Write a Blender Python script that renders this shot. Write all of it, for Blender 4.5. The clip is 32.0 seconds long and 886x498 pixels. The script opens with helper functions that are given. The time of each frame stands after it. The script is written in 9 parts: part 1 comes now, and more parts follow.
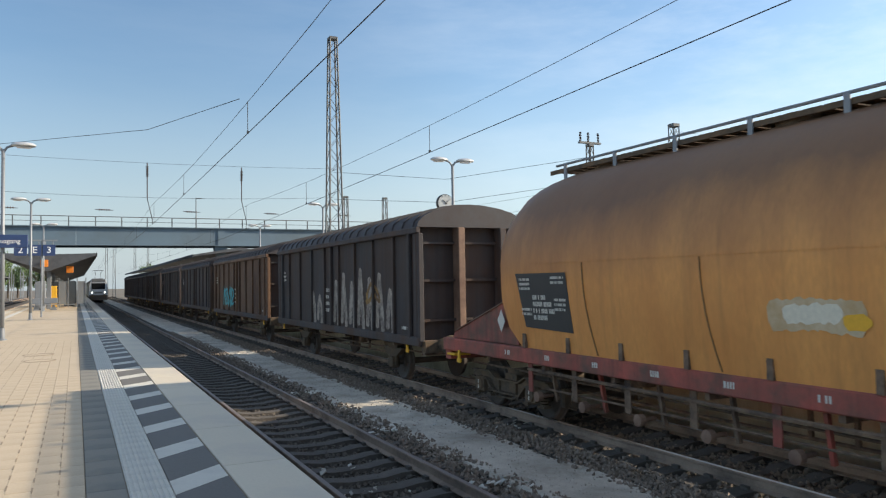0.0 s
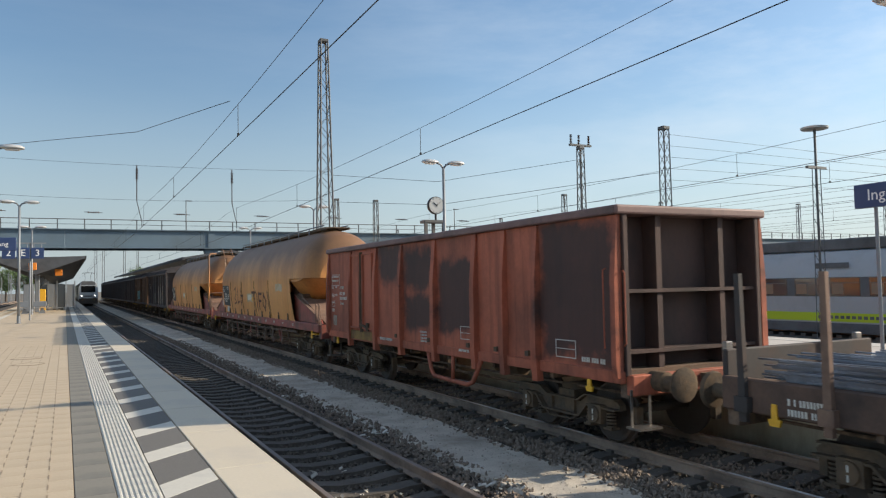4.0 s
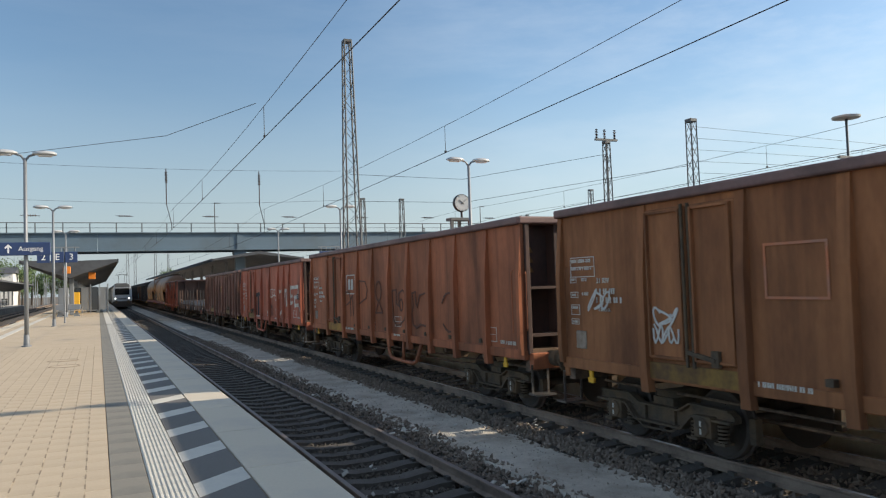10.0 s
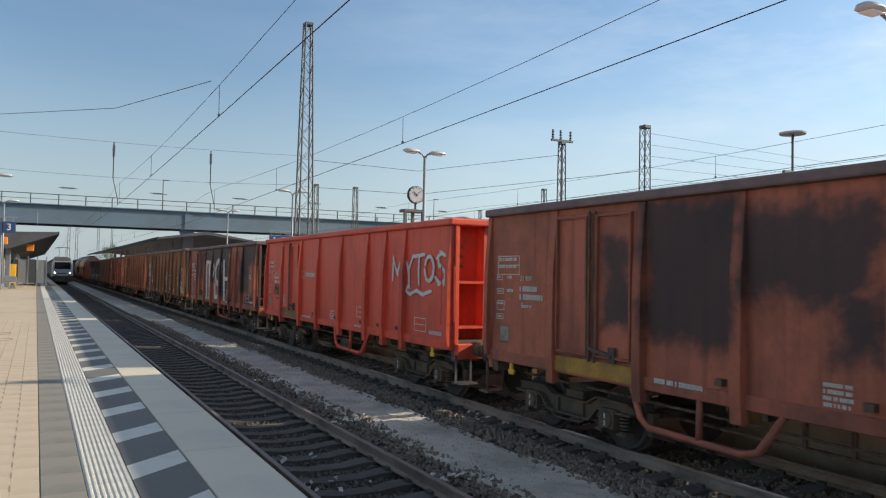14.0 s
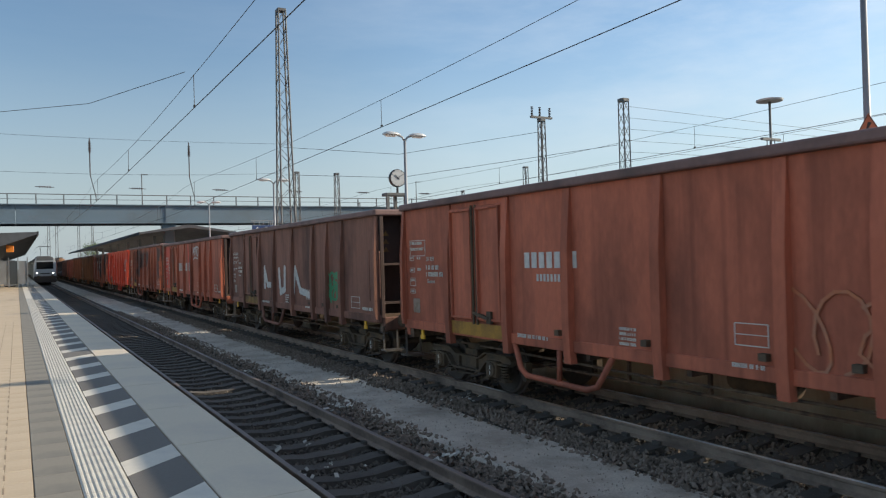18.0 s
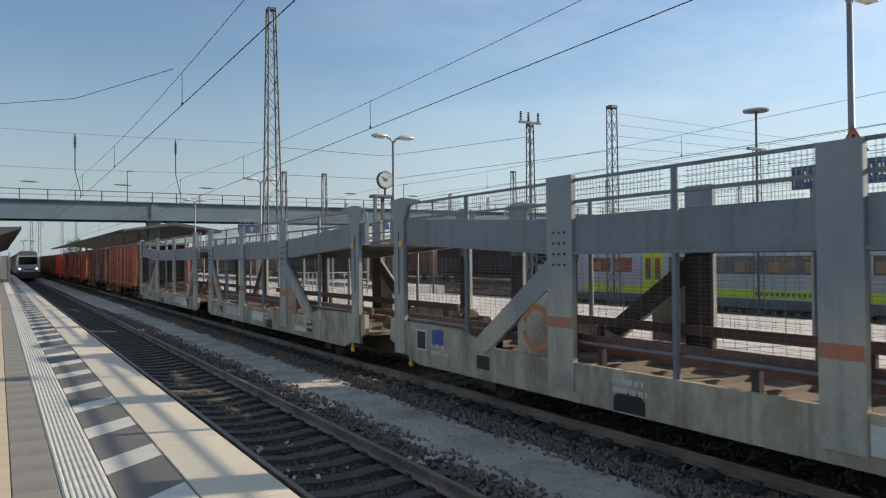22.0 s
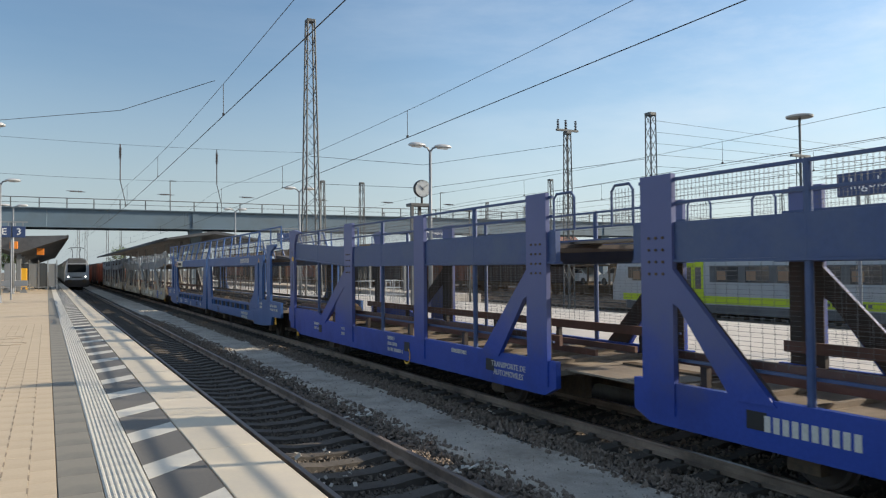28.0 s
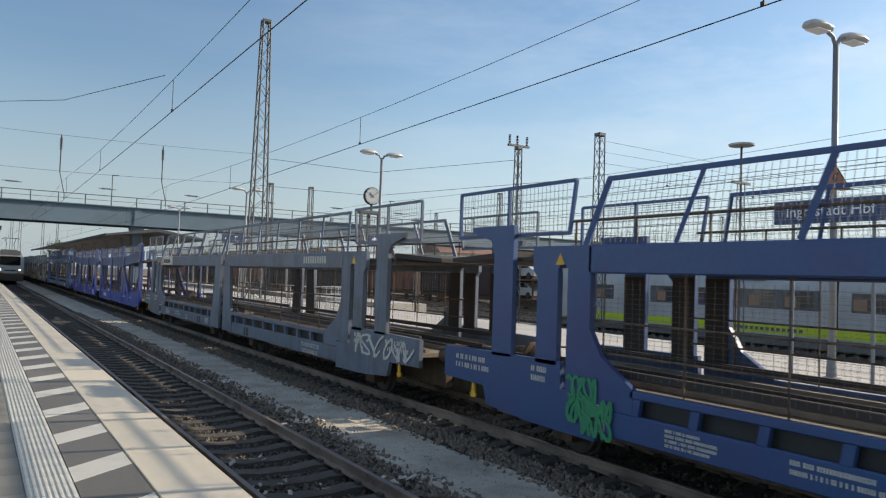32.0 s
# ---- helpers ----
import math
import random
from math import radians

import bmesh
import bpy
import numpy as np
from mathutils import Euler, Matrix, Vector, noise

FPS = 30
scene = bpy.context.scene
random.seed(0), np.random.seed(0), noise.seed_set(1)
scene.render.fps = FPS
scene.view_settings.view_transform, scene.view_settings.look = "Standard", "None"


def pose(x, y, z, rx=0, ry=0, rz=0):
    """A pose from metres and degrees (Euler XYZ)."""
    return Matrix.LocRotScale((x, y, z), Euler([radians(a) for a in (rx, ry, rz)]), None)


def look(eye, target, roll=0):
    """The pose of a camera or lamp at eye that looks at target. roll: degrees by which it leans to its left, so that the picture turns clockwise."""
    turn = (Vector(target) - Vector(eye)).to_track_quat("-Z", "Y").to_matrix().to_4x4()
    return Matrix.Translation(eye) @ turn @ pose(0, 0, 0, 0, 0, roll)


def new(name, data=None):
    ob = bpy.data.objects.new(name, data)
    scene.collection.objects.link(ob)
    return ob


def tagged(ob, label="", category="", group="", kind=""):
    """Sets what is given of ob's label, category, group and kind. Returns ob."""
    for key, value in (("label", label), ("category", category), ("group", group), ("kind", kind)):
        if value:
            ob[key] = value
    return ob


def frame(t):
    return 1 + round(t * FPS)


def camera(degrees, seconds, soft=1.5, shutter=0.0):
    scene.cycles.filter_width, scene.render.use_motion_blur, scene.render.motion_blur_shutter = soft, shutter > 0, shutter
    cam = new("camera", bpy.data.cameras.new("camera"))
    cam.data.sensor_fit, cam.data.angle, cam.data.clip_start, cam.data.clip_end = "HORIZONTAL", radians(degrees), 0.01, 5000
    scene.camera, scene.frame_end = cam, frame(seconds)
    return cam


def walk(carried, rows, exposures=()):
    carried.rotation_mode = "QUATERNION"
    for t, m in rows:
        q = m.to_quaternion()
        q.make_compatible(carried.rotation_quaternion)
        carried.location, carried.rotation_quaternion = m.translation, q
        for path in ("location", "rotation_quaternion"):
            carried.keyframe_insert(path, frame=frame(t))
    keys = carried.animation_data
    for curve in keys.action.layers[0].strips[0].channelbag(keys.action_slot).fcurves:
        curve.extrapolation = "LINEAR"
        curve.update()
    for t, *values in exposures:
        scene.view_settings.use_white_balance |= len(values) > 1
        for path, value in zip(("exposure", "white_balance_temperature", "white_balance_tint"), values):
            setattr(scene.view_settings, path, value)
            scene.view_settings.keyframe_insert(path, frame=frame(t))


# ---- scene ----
EYE = (0.0, 0.0, 2.45)
TURNS = [  # seconds, yaw, pitch, roll
    (0, -26.18, 2.50, 1.02), (0.5, -26.17, 2.75, 1.22), (1, -25.69, 2.97, 1.24), (1.5, -25.94, 3.16, 1.27),
    (2, -25.63, 3.06, 1.31), (2.5, -26.13, 3.01, 1.37), (3, -26.63, 2.83, 1.36), (3.5, -26.84, 2.75, 1.11),
    (5.5, -26.87, 2.54, 1.39), (6, -26.71, 2.60, 1.36), (6.5, -26.79, 2.61, 1.42), (7, -26.74, 2.50, 1.57),
    (7.5, -26.22, 2.36, 1.62), (8, -25.76, 2.16, 1.79), (8.5, -25.31, 2.20, 1.91), (9, -25.03, 2.36, 1.98),
    (9.5, -24.80, 2.50, 2.08), (10, -24.79, 2.55, 1.96), (10.5, -24.69, 2.63, 1.91), (11, -25.66, 2.56, 1.64),
    (11.5, -28.17, 2.50, 0.81), (12, -27.55, 2.53, 0.95), (12.5, -27.02, 2.48, 1.51), (13, -27.21, 2.26, 1.38),
    (13.5, -27.48, 2.04, 0.87), (14, -28.62, 1.91, -0.98), (14.5, -29.44, 1.06, -1.70), (15, -30.91, 0.36, -2.10),
    (15.5, -31.04, 0.59, -1.46), (17.5, -29.91, 0.38, 1.64), (18, -29.75, 0.51, 1.67), (18.5, -29.99, 0.79, 1.41),
    (19, -30.42, 0.89, 1.12), (19.5, -30.63, 1.07, 0.92), (20, -30.98, 1.18, 0.95), (20.5, -31.13, 1.25, 0.90),
    (21, -31.64, 0.98, 0.64), (21.5, -31.46, 0.64, 0.57), (22, -30.80, 0.71, 0.60), (22.5, -30.02, 0.82, 0.10),
    (23, -31.15, 0.85, -1.98), (23.5, -32.60, 1.06, -2.79), (24, -33.71, 1.27, -3.12), (24.5, -33.54, 1.22, -2.92),
    (25, -31.71, 1.21, -1.22), (25.5, -29.49, 1.17, -0.15), (27.5, -28.09, 1.34, 0.53), (28, -27.98, 1.39, 0.51),
    (28.5, -28.73, 1.46, 0.40), (29, -30.85, 1.46, 0.33), (29.5, -30.48, 1.16, 0.02), (30, -30.18, 1.40, -1.59),
    (30.5, -30.92, 1.54, -2.53), (31, -31.57, 1.83, -2.67), (31.5, -32.02, 1.99, -2.63), (32, -32.08, 2.19, -1.94),
]
cam = camera(61.41, 32.0, soft=1.2, shutter=0.06)
EXPOSURE = 0.41
STOPS = ((0, 0.28), (0.5, 0.16), (1.0, 0.07), (3, 0.06), (6, 0.0), (9, 0.06), (14, 0.05), (18, 0.0), (22, -0.09), (25, -0.06), (28, 0.04), (29, 0.05), (31, -0.02), (32, 0.0))
walk(cam, [(t, pose(*EYE, 90 + p, r, y)) for t, y, p, r in TURNS], [(t, EXPOSURE + e) for t, e in STOPS])

# ---- light: a low morning sun from the right and a clear sky ----
SUN_EL, SUN_AZ = 23.9, 106.7
world = bpy.data.worlds.new("sky")
scene.world = world
world.use_nodes = True
wn, wl = world.node_tree.nodes, world.node_tree.links
wn.clear()
sky = wn.new("ShaderNodeTexSky")
sky.sky_type, sky.sun_disc = "NISHITA", False
sky.sun_elevation, sky.sun_rotation = radians(SUN_EL), radians(SUN_AZ)
sky.air_density, sky.dust_density, sky.ozone_density = 1.0, 1.1, 2.1
coord = wn.new("ShaderNodeTexCoord")
sq = wn.new("ShaderNodeMapping")
sq.inputs["Scale"].default_value = (1.2, 2.6, 7.0)
sq.inputs["Rotation"].default_value = (0.0, radians(24), radians(35))
cirrus = wn.new("ShaderNodeTexNoise")
cirrus.inputs["Scale"].default_value, cirrus.inputs["Detail"].default_value = 1.6, 9.0
cirrus.inputs["Roughness"].default_value = 0.62
cr = wn.new("ShaderNodeValToRGB")
cr.color_ramp.elements[0].position, cr.color_ramp.elements[1].position = 0.43, 0.76
cr.color_ramp.elements[1].color = (0.8, 0.8, 0.8, 1)
mixc = wn.new("ShaderNodeMix")
mixc.data_type = "RGBA"
mixc.inputs[7].default_value = (5.9, 6.2, 6.45, 1)
bg = wn.new("ShaderNodeBackground")
bg.inputs["Strength"].default_value = 0.124
wo = wn.new("ShaderNodeOutputWorld")
wl.new(coord.outputs["Generated"], sq.inputs["Vector"])
wl.new(sq.outputs["Vector"], cirrus.inputs["Vector"])
wl.new(cirrus.outputs["Fac"], cr.inputs["Fac"])
east = wn.new("ShaderNodeSeparateXYZ")    # thin high cloud, less of it towards the far end of the line
wl.new(coord.outputs["Generated"], east.inputs[0])
veil = wn.new("ShaderNodeMapRange")
veil.inputs["From Min"].default_value, veil.inputs["From Max"].default_value = 0.97, 0.50
veil.inputs["To Min"].default_value, veil.inputs["To Max"].default_value = 0.04, 0.68
wl.new(east.outputs["Y"], veil.inputs["Value"])
thin = wn.new("ShaderNodeMath")
thin.operation = "MULTIPLY"
wl.new(cr.outputs["Color"], thin.inputs[0])
wl.new(veil.outputs["Result"], thin.inputs[1])
wl.new(thin.outputs[0], mixc.inputs[0])
clear = wn.new("ShaderNodeVectorMath")    # clean morning air, a shade bluer
clear.operation = "MULTIPLY"
clear.inputs[1].default_value = (0.94, 1.01, 1.01)
wl.new(sky.outputs["Color"], clear.inputs[0])
wl.new(clear.outputs[0], mixc.inputs[6])
# pale haze towards the horizon
sep = wn.new("ShaderNodeSeparateXYZ")
low = wn.new("ShaderNodeMapRange")
low.inputs["From Min"].default_value, low.inputs["From Max"].default_value = 0.30, -0.02
low.inputs["To Min"].default_value, low.inputs["To Max"].default_value = 0.0, 0.85
low.interpolation_type = "SMOOTHSTEP"
haze = wn.new("ShaderNodeMix")
haze.data_type = "RGBA"
haze.inputs[7].default_value = (3.55, 4.12, 4.48, 1)
wl.new(coord.outputs["Generated"], sep.inputs[0])
wl.new(sep.outputs["Z"], low.inputs["Value"])
wl.new(low.outputs["Result"], haze.inputs[0])
wl.new(mixc.outputs[2], haze.inputs[6])
deep = wn.new("ShaderNodeMapRange")        # the clear air is deeper blue away from the sun
deep.inputs["From Min"].default_value, deep.inputs["From Max"].default_value = 0.84, 1.0
deep.inputs["To Min"].default_value, deep.inputs["To Max"].default_value = 1.0, 0.80
wl.new(sep.outputs["Y"], deep.inputs["Value"])
tone = wn.new("ShaderNodeVectorMath")
tone.operation = "SCALE"
wl.new(haze.outputs[2], tone.inputs[0])
wl.new(deep.outputs["Result"], tone.inputs["Scale"])
wl.new(tone.outputs[0], bg.inputs["Color"])
wl.new(bg.outputs["Background"], wo.inputs["Surface"])
sun = new("sun", bpy.data.lights.new("sun", "SUN"))
sun.data.energy, sun.data.angle, sun.data.color = 4.6, radians(0.6), (1.0, 0.87, 0.70)
_a, _e = radians(SUN_AZ), radians(SUN_EL)
sun.matrix_world = look((math.sin(_a) * math.cos(_e) * 60, math.cos(_a) * math.cos(_e) * 60, math.sin(_e) * 60), (0, 0, 0))

# ---- materials ----
def mat(name, color, rough=0.7, metal=0.0, var=0.18, scale=3.0, dirt=None, dirt_amount=0.35, dirt_scale=0.9, bump=0.15, bump_scale=40.0, streak=1.0, rand=0.0, spec=0.5, apart=False, runs=0.0, upper_tint=None, patches=()):
    """A surface with fine grain, broad stains of a second colour and a small relief."""
    m = bpy.data.materials.new(name)
    m.use_nodes = True
    n, l = m.node_tree.nodes, m.node_tree.links
    b = n["Principled BSDF"]
    b.inputs["Roughness"].default_value, b.inputs["Metallic"].default_value = rough, metal
    b.inputs["Specular IOR Level"].default_value = spec
    tc = n.new("ShaderNodeTexCoord")
    mp = n.new("ShaderNodeMapping")
    mp.inputs["Scale"].default_value = (1, 1, 1 / streak)
    l.new(tc.outputs["Object"], mp.inputs["Vector"])
    if apart:                                # each piece has stains of its own
        info = n.new("ShaderNodeObjectInfo")
        far = n.new("ShaderNodeMath")
        far.operation = "MULTIPLY"
        far.inputs[1].default_value = 71.0
        l.new(info.outputs["Random"], far.inputs[0])
        l.new(far.outputs[0], mp.inputs["Location"])
    fine = n.new("ShaderNodeTexNoise")
    fine.inputs["Scale"].default_value, fine.inputs["Detail"].default_value = scale * 6, 8
    l.new(mp.outputs["Vector"], fine.inputs["Vector"])
    broad = n.new("ShaderNodeTexNoise")
    broad.inputs["Scale"].default_value, broad.inputs["Detail"].default_value, broad.inputs["Roughness"].default_value = dirt_scale, 7, 0.65
    l.new(mp.outputs["Vector"], broad.inputs["Vector"])
    base = n.new("ShaderNodeMix")
    base.data_type = "RGBA"
    base.inputs[6].default_value = tuple(min(1, c * (1 - var)) for c in color) + (1,)
    base.inputs[7].default_value = tuple(min(1, c * (1 + var)) for c in color) + (1,)
    l.new(fine.outputs["Fac"], base.inputs[0])
    out = base.outputs[2]
    if dirt:
        ramp = n.new("ShaderNodeValToRGB")
        ramp.color_ramp.elements[0].position = 0.62 - dirt_amount * 0.45
        ramp.color_ramp.elements[1].position = 0.86 - dirt_amount * 0.35
        l.new(broad.outputs["Fac"], ramp.inputs["Fac"])
        mx = n.new("ShaderNodeMix")
        mx.data_type = "RGBA"
        l.new(ramp.outputs["Color"], mx.inputs[0])
        l.new(out, mx.inputs[6])
        mx.inputs[7].default_value = (*dirt, 1)
        out = mx.outputs[2]
    if runs:                                 # dirt that ran down the sheet
        mr2 = n.new("ShaderNodeMapping")
        mr2.inputs["Scale"].default_value = (7, 7, 0.45)
        l.new(mp.outputs["Vector"], mr2.inputs["Vector"])
        rn = n.new("ShaderNodeTexNoise")
        rn.inputs["Scale"].default_value, rn.inputs["Detail"].default_value = 1.0, 6
        l.new(mr2.outputs["Vector"], rn.inputs["Vector"])
        r2 = n.new("ShaderNodeValToRGB")
        r2.color_ramp.elements[0].position, r2.color_ramp.elements[1].position = 0.50, 0.72
        r2.color_ramp.elements[1].color = (runs, runs, runs, 1)
        l.new(rn.outputs["Fac"], r2.inputs["Fac"])
        mx2 = n.new("ShaderNodeMix")
        mx2.data_type = "RGBA"
        l.new(r2.outputs["Color"], mx2.inputs[0])
        l.new(out, mx2.inputs[6])
        mx2.inputs[7].default_value = (*[c * 0.3 + 0.01 for c in color], 1)
        out = mx2.outputs[2]
    if upper_tint:                                # second colour by height; on the hopper, spilt load and soot round roof hatches
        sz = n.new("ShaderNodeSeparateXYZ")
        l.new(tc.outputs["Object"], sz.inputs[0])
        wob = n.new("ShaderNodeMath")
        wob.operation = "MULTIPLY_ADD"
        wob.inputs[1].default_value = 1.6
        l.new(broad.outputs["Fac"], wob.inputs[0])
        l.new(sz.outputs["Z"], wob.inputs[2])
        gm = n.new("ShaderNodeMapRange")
        gm.inputs["From Min"].default_value, gm.inputs["From Max"].default_value = upper_tint[0] + 0.8, upper_tint[1] + 0.8
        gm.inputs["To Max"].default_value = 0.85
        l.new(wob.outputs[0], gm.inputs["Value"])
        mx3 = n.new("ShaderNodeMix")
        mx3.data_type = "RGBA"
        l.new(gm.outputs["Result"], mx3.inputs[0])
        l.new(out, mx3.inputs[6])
        mx3.inputs[7].default_value = (*upper_tint[2], 1)
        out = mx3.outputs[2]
    if patches:                              # dark paint rolled over old scrawls, thin and worn at its rims
        sp = n.new("ShaderNodeSeparateXYZ")
        l.new(tc.outputs["Object"], sp.inputs[0])
        edge = n.new("ShaderNodeTexNoise")
        edge.inputs["Scale"].default_value, edge.inputs["Detail"].default_value, edge.inputs["Roughness"].default_value = 2.2, 6, 0.6
        l.new(tc.outputs["Object"], edge.inputs["Vector"])
        cover = None
        for y0, y1, z0, z1 in patches:
            near = None
            for axis, a, b2 in (("Y", y0, y1), ("Z", z0, z1)):
                off = n.new("ShaderNodeMath")
                off.operation = "SUBTRACT"
                off.inputs[1].default_value = (a + b2) / 2
                l.new(sp.outputs[axis], off.inputs[0])
                ab = n.new("ShaderNodeMath")
                ab.operation = "ABSOLUTE"
                l.new(off.outputs[0], ab.inputs[0])
                ins = n.new("ShaderNodeMath")
                ins.operation = "SUBTRACT"
                ins.inputs[0].default_value = abs(b2 - a) / 2
                l.new(ab.outputs[0], ins.inputs[1])
                if near:
                    mn = n.new("ShaderNodeMath")
                    mn.operation = "MINIMUM"
                    l.new(near.outputs[0], mn.inputs[0])
                    l.new(ins.outputs[0], mn.inputs[1])
                    near = mn
                else:
                    near = ins
            if cover:
                mxm = n.new("ShaderNodeMath")
                mxm.operation = "MAXIMUM"
                l.new(cover.outputs[0], mxm.inputs[0])
                l.new(near.outputs[0], mxm.inputs[1])
                cover = mxm
            else:
                cover = near
        rough_edge = n.new("ShaderNodeMath")
        rough_edge.operation = "MULTIPLY_ADD"
        rough_edge.inputs[1].default_value = 0.75
        l.new(edge.outputs["Fac"], rough_edge.inputs[0])
        l.new(cover.outputs[0], rough_edge.inputs[2])
        pm = n.new("ShaderNodeMapRange")
        pm.interpolation_type = "SMOOTHSTEP"
        pm.inputs["From Min"].default_value, pm.inputs["From Max"].default_value = 0.20, 0.50
        pm.inputs["To Max"].default_value = 0.9
        l.new(rough_edge.outputs[0], pm.inputs["Value"])
        pmx = n.new("ShaderNodeMix")
        pmx.data_type = "RGBA"
        l.new(pm.outputs["Result"], pmx.inputs[0])
        l.new(out, pmx.inputs[6])
        pmx.inputs[7].default_value = (0.052, 0.040, 0.038, 1)
        out = pmx.outputs[2]
    if rand:
        oi = n.new("ShaderNodeObjectInfo")
        ge = n.new("ShaderNodeNewGeometry")
        add = n.new("ShaderNodeMath")
        add.operation = "ADD"
        l.new(oi.outputs["Random"], add.inputs[0])
        l.new(ge.outputs["Random Per Island"], add.inputs[1])
        mr = n.new("ShaderNodeMapRange")
        mr.inputs["From Max"].default_value = 2.0
        mr.inputs["To Min"].default_value, mr.inputs["To Max"].default_value = 1 - rand, 1 + rand
        l.new(add.outputs[0], mr.inputs["Value"])
        hv = n.new("ShaderNodeHueSaturation")
        l.new(mr.outputs["Result"], hv.inputs["Value"])
        l.new(out, hv.inputs["Color"])
        out = hv.outputs["Color"]
    l.new(out, b.inputs["Base Color"])
    if bump:
        bt = n.new("ShaderNodeTexNoise")
        bt.inputs["Scale"].default_value, bt.inputs["Detail"].default_value = bump_scale, 5
        l.new(tc.outputs["Object"], bt.inputs["Vector"])
        bp = n.new("ShaderNodeBump")
        bp.inputs["Strength"].default_value, bp.inputs["Distance"].default_value = bump, 0.02
        l.new(bt.outputs["Fac"], bp.inputs["Height"])
        l.new(bp.outputs["Normal"], b.inputs["Normal"])
    rr = n.new("ShaderNodeMapRange")
    rr.inputs["To Min"].default_value, rr.inputs["To Max"].default_value = max(0.05, rough - 0.12), min(1, rough + 0.12)
    l.new(broad.outputs["Fac"], rr.inputs["Value"])
    l.new(rr.outputs["Result"], b.inputs["Roughness"])
    return m


def glow(name, color, strength):
    m = bpy.data.materials.new(name)
    m.use_nodes = True
    b = m.node_tree.nodes["Principled BSDF"]
    b.inputs["Base Color"].default_value = (*color, 1)
    b.inputs["Emission Color"].default_value, b.inputs["Emission Strength"].default_value = (*color, 1), strength
    return m


def glass(name, color, rough=0.05):
    """Dark window glass: a glossy pane over a dim inside."""
    m = mat(name, color, rough, 0.0, 0.1, 0.4, None, bump=0.02, bump_scale=2.0, spec=0.9)
    return m


RUST = (0.075, 0.036, 0.022)
M_BROWN2 = mat("wagon_oxide", (0.53, 0.158, 0.09), 0.6, spec=0.22, dirt=(0.22, 0.078, 0.05), dirt_amount=0.42, streak=2.5, bump=0.06, bump_scale=8, apart=True, rand=0.16, runs=0.5)
M_BROWN3 = mat("wagon_russet", (0.47, 0.16, 0.076), 0.65, spec=0.22, dirt=(0.2, 0.082, 0.044), dirt_amount=0.5, streak=2.5, bump=0.06, bump_scale=8, apart=True, rand=0.16, runs=0.55)
M_ORANGE = mat("wagon_rusty", (0.36, 0.152, 0.066), 0.75, spec=0.22, dirt=(0.16, 0.068, 0.035), dirt_amount=0.5, streak=3, bump=0.08, bump_scale=9, apart=True, rand=0.14, runs=0.5)
M_DARK = mat("wagon_dark_brown", (0.30, 0.142, 0.10), 0.7, spec=0.22, dirt=(0.10, 0.058, 0.045), dirt_amount=0.45, streak=2.5, bump=0.06, bump_scale=8, apart=True, rand=0.2, runs=0.5)
M_PATCHY = mat("wagon_patched", (0.46, 0.135, 0.076), 0.6, spec=0.22, dirt=(0.13, 0.06, 0.045), dirt_amount=0.45, dirt_scale=0.6, streak=1.2, bump=0.06, bump_scale=8, apart=True, rand=0.18, runs=0.5)
def sooted(name, rolls):
    """The patched oxide red with dark paint rolled on; rolls lie along the wagon from its front end."""
    return mat(name, (0.46, 0.135, 0.076), 0.6, spec=0.22, dirt=(0.17, 0.07, 0.048), dirt_amount=0.4, dirt_scale=0.6, streak=1.2, bump=0.06, bump_scale=8, apart=True, rand=0.12, runs=0.5, patches=[(6.36 - b, 6.36 - a, z0, z1) for a, b, z0, z1 in rolls])


M_SOOT_A = sooted("wagon_rolled_dark", [(3.75, 5.15, 1.65, 3.35), (3.0, 3.5, 1.8, 2.9), (5.25, 6.75, 2.25, 3.2), (6.35, 6.8, 1.65, 2.4), (7.05, 8.2, 2.4, 3.2), (7.7, 8.15, 1.9, 2.6), (11.3, 12.65, 1.6, 3.3)])
M_SOOT_B = sooted("wagon_rolled_black", [(1.95, 3.6, 2.1, 3.45), (3.75, 5.2, 2.75, 3.55), (5.3, 6.9, 2.0, 3.55), (6.9, 8.6, 1.35, 3.55), (10.6, 11.5, 1.6, 3.5), (11.2, 12.7, 2.7, 3.5), (11.0, 12.6, 1.1, 1.6)])
M_SOOT_C = sooted("wagon_rolled_brown", [(3.9, 5.15, 2.55, 3.4), (5.4, 6.7, 2.35, 3.2), (5.4, 6.8, 1.5, 2.2), (7.1, 8.5, 1.5, 2.9), (10.8, 12.6, 1.3, 3.3)])
# soot and the shade of the recessed ends in one dark colour
M_END = mat("wagon_end_soot_and_shade", (0.085, 0.046, 0.036), 0.8, dirt=(0.045, 0.032, 0.028), dirt_amount=0.5, dirt_scale=1.2, streak=2, bump=0.06, bump_scale=8, apart=True)
M_RED = mat("wagon_red", (0.74, 0.096, 0.05), 0.5, spec=0.3, dirt=(0.34, 0.065, 0.038), dirt_amount=0.3, streak=2.5, bump=0.05, bump_scale=8, apart=True, rand=0.07, runs=0.25)
M_TANK = mat("hopper_ochre", (0.74, 0.335, 0.098), 0.5, spec=0.3, upper_tint=(2.4, 3.65, (0.135, 0.086, 0.058)), runs=0.22, dirt=(0.58, 0.225, 0.06), dirt_amount=0.5, dirt_scale=0.5, streak=2.5, bump=0.04, bump_scale=6)
M_SEAM = mat("hopper_seam_dirt", (0.26, 0.14, 0.055), 0.7, bump=0)
M_RIM = mat("dusty_rim", (0.20, 0.115, 0.10), 0.6, dirt=(0.11, 0.07, 0.06), dirt_amount=0.4, dirt_scale=1.5, bump=0.05, apart=True)
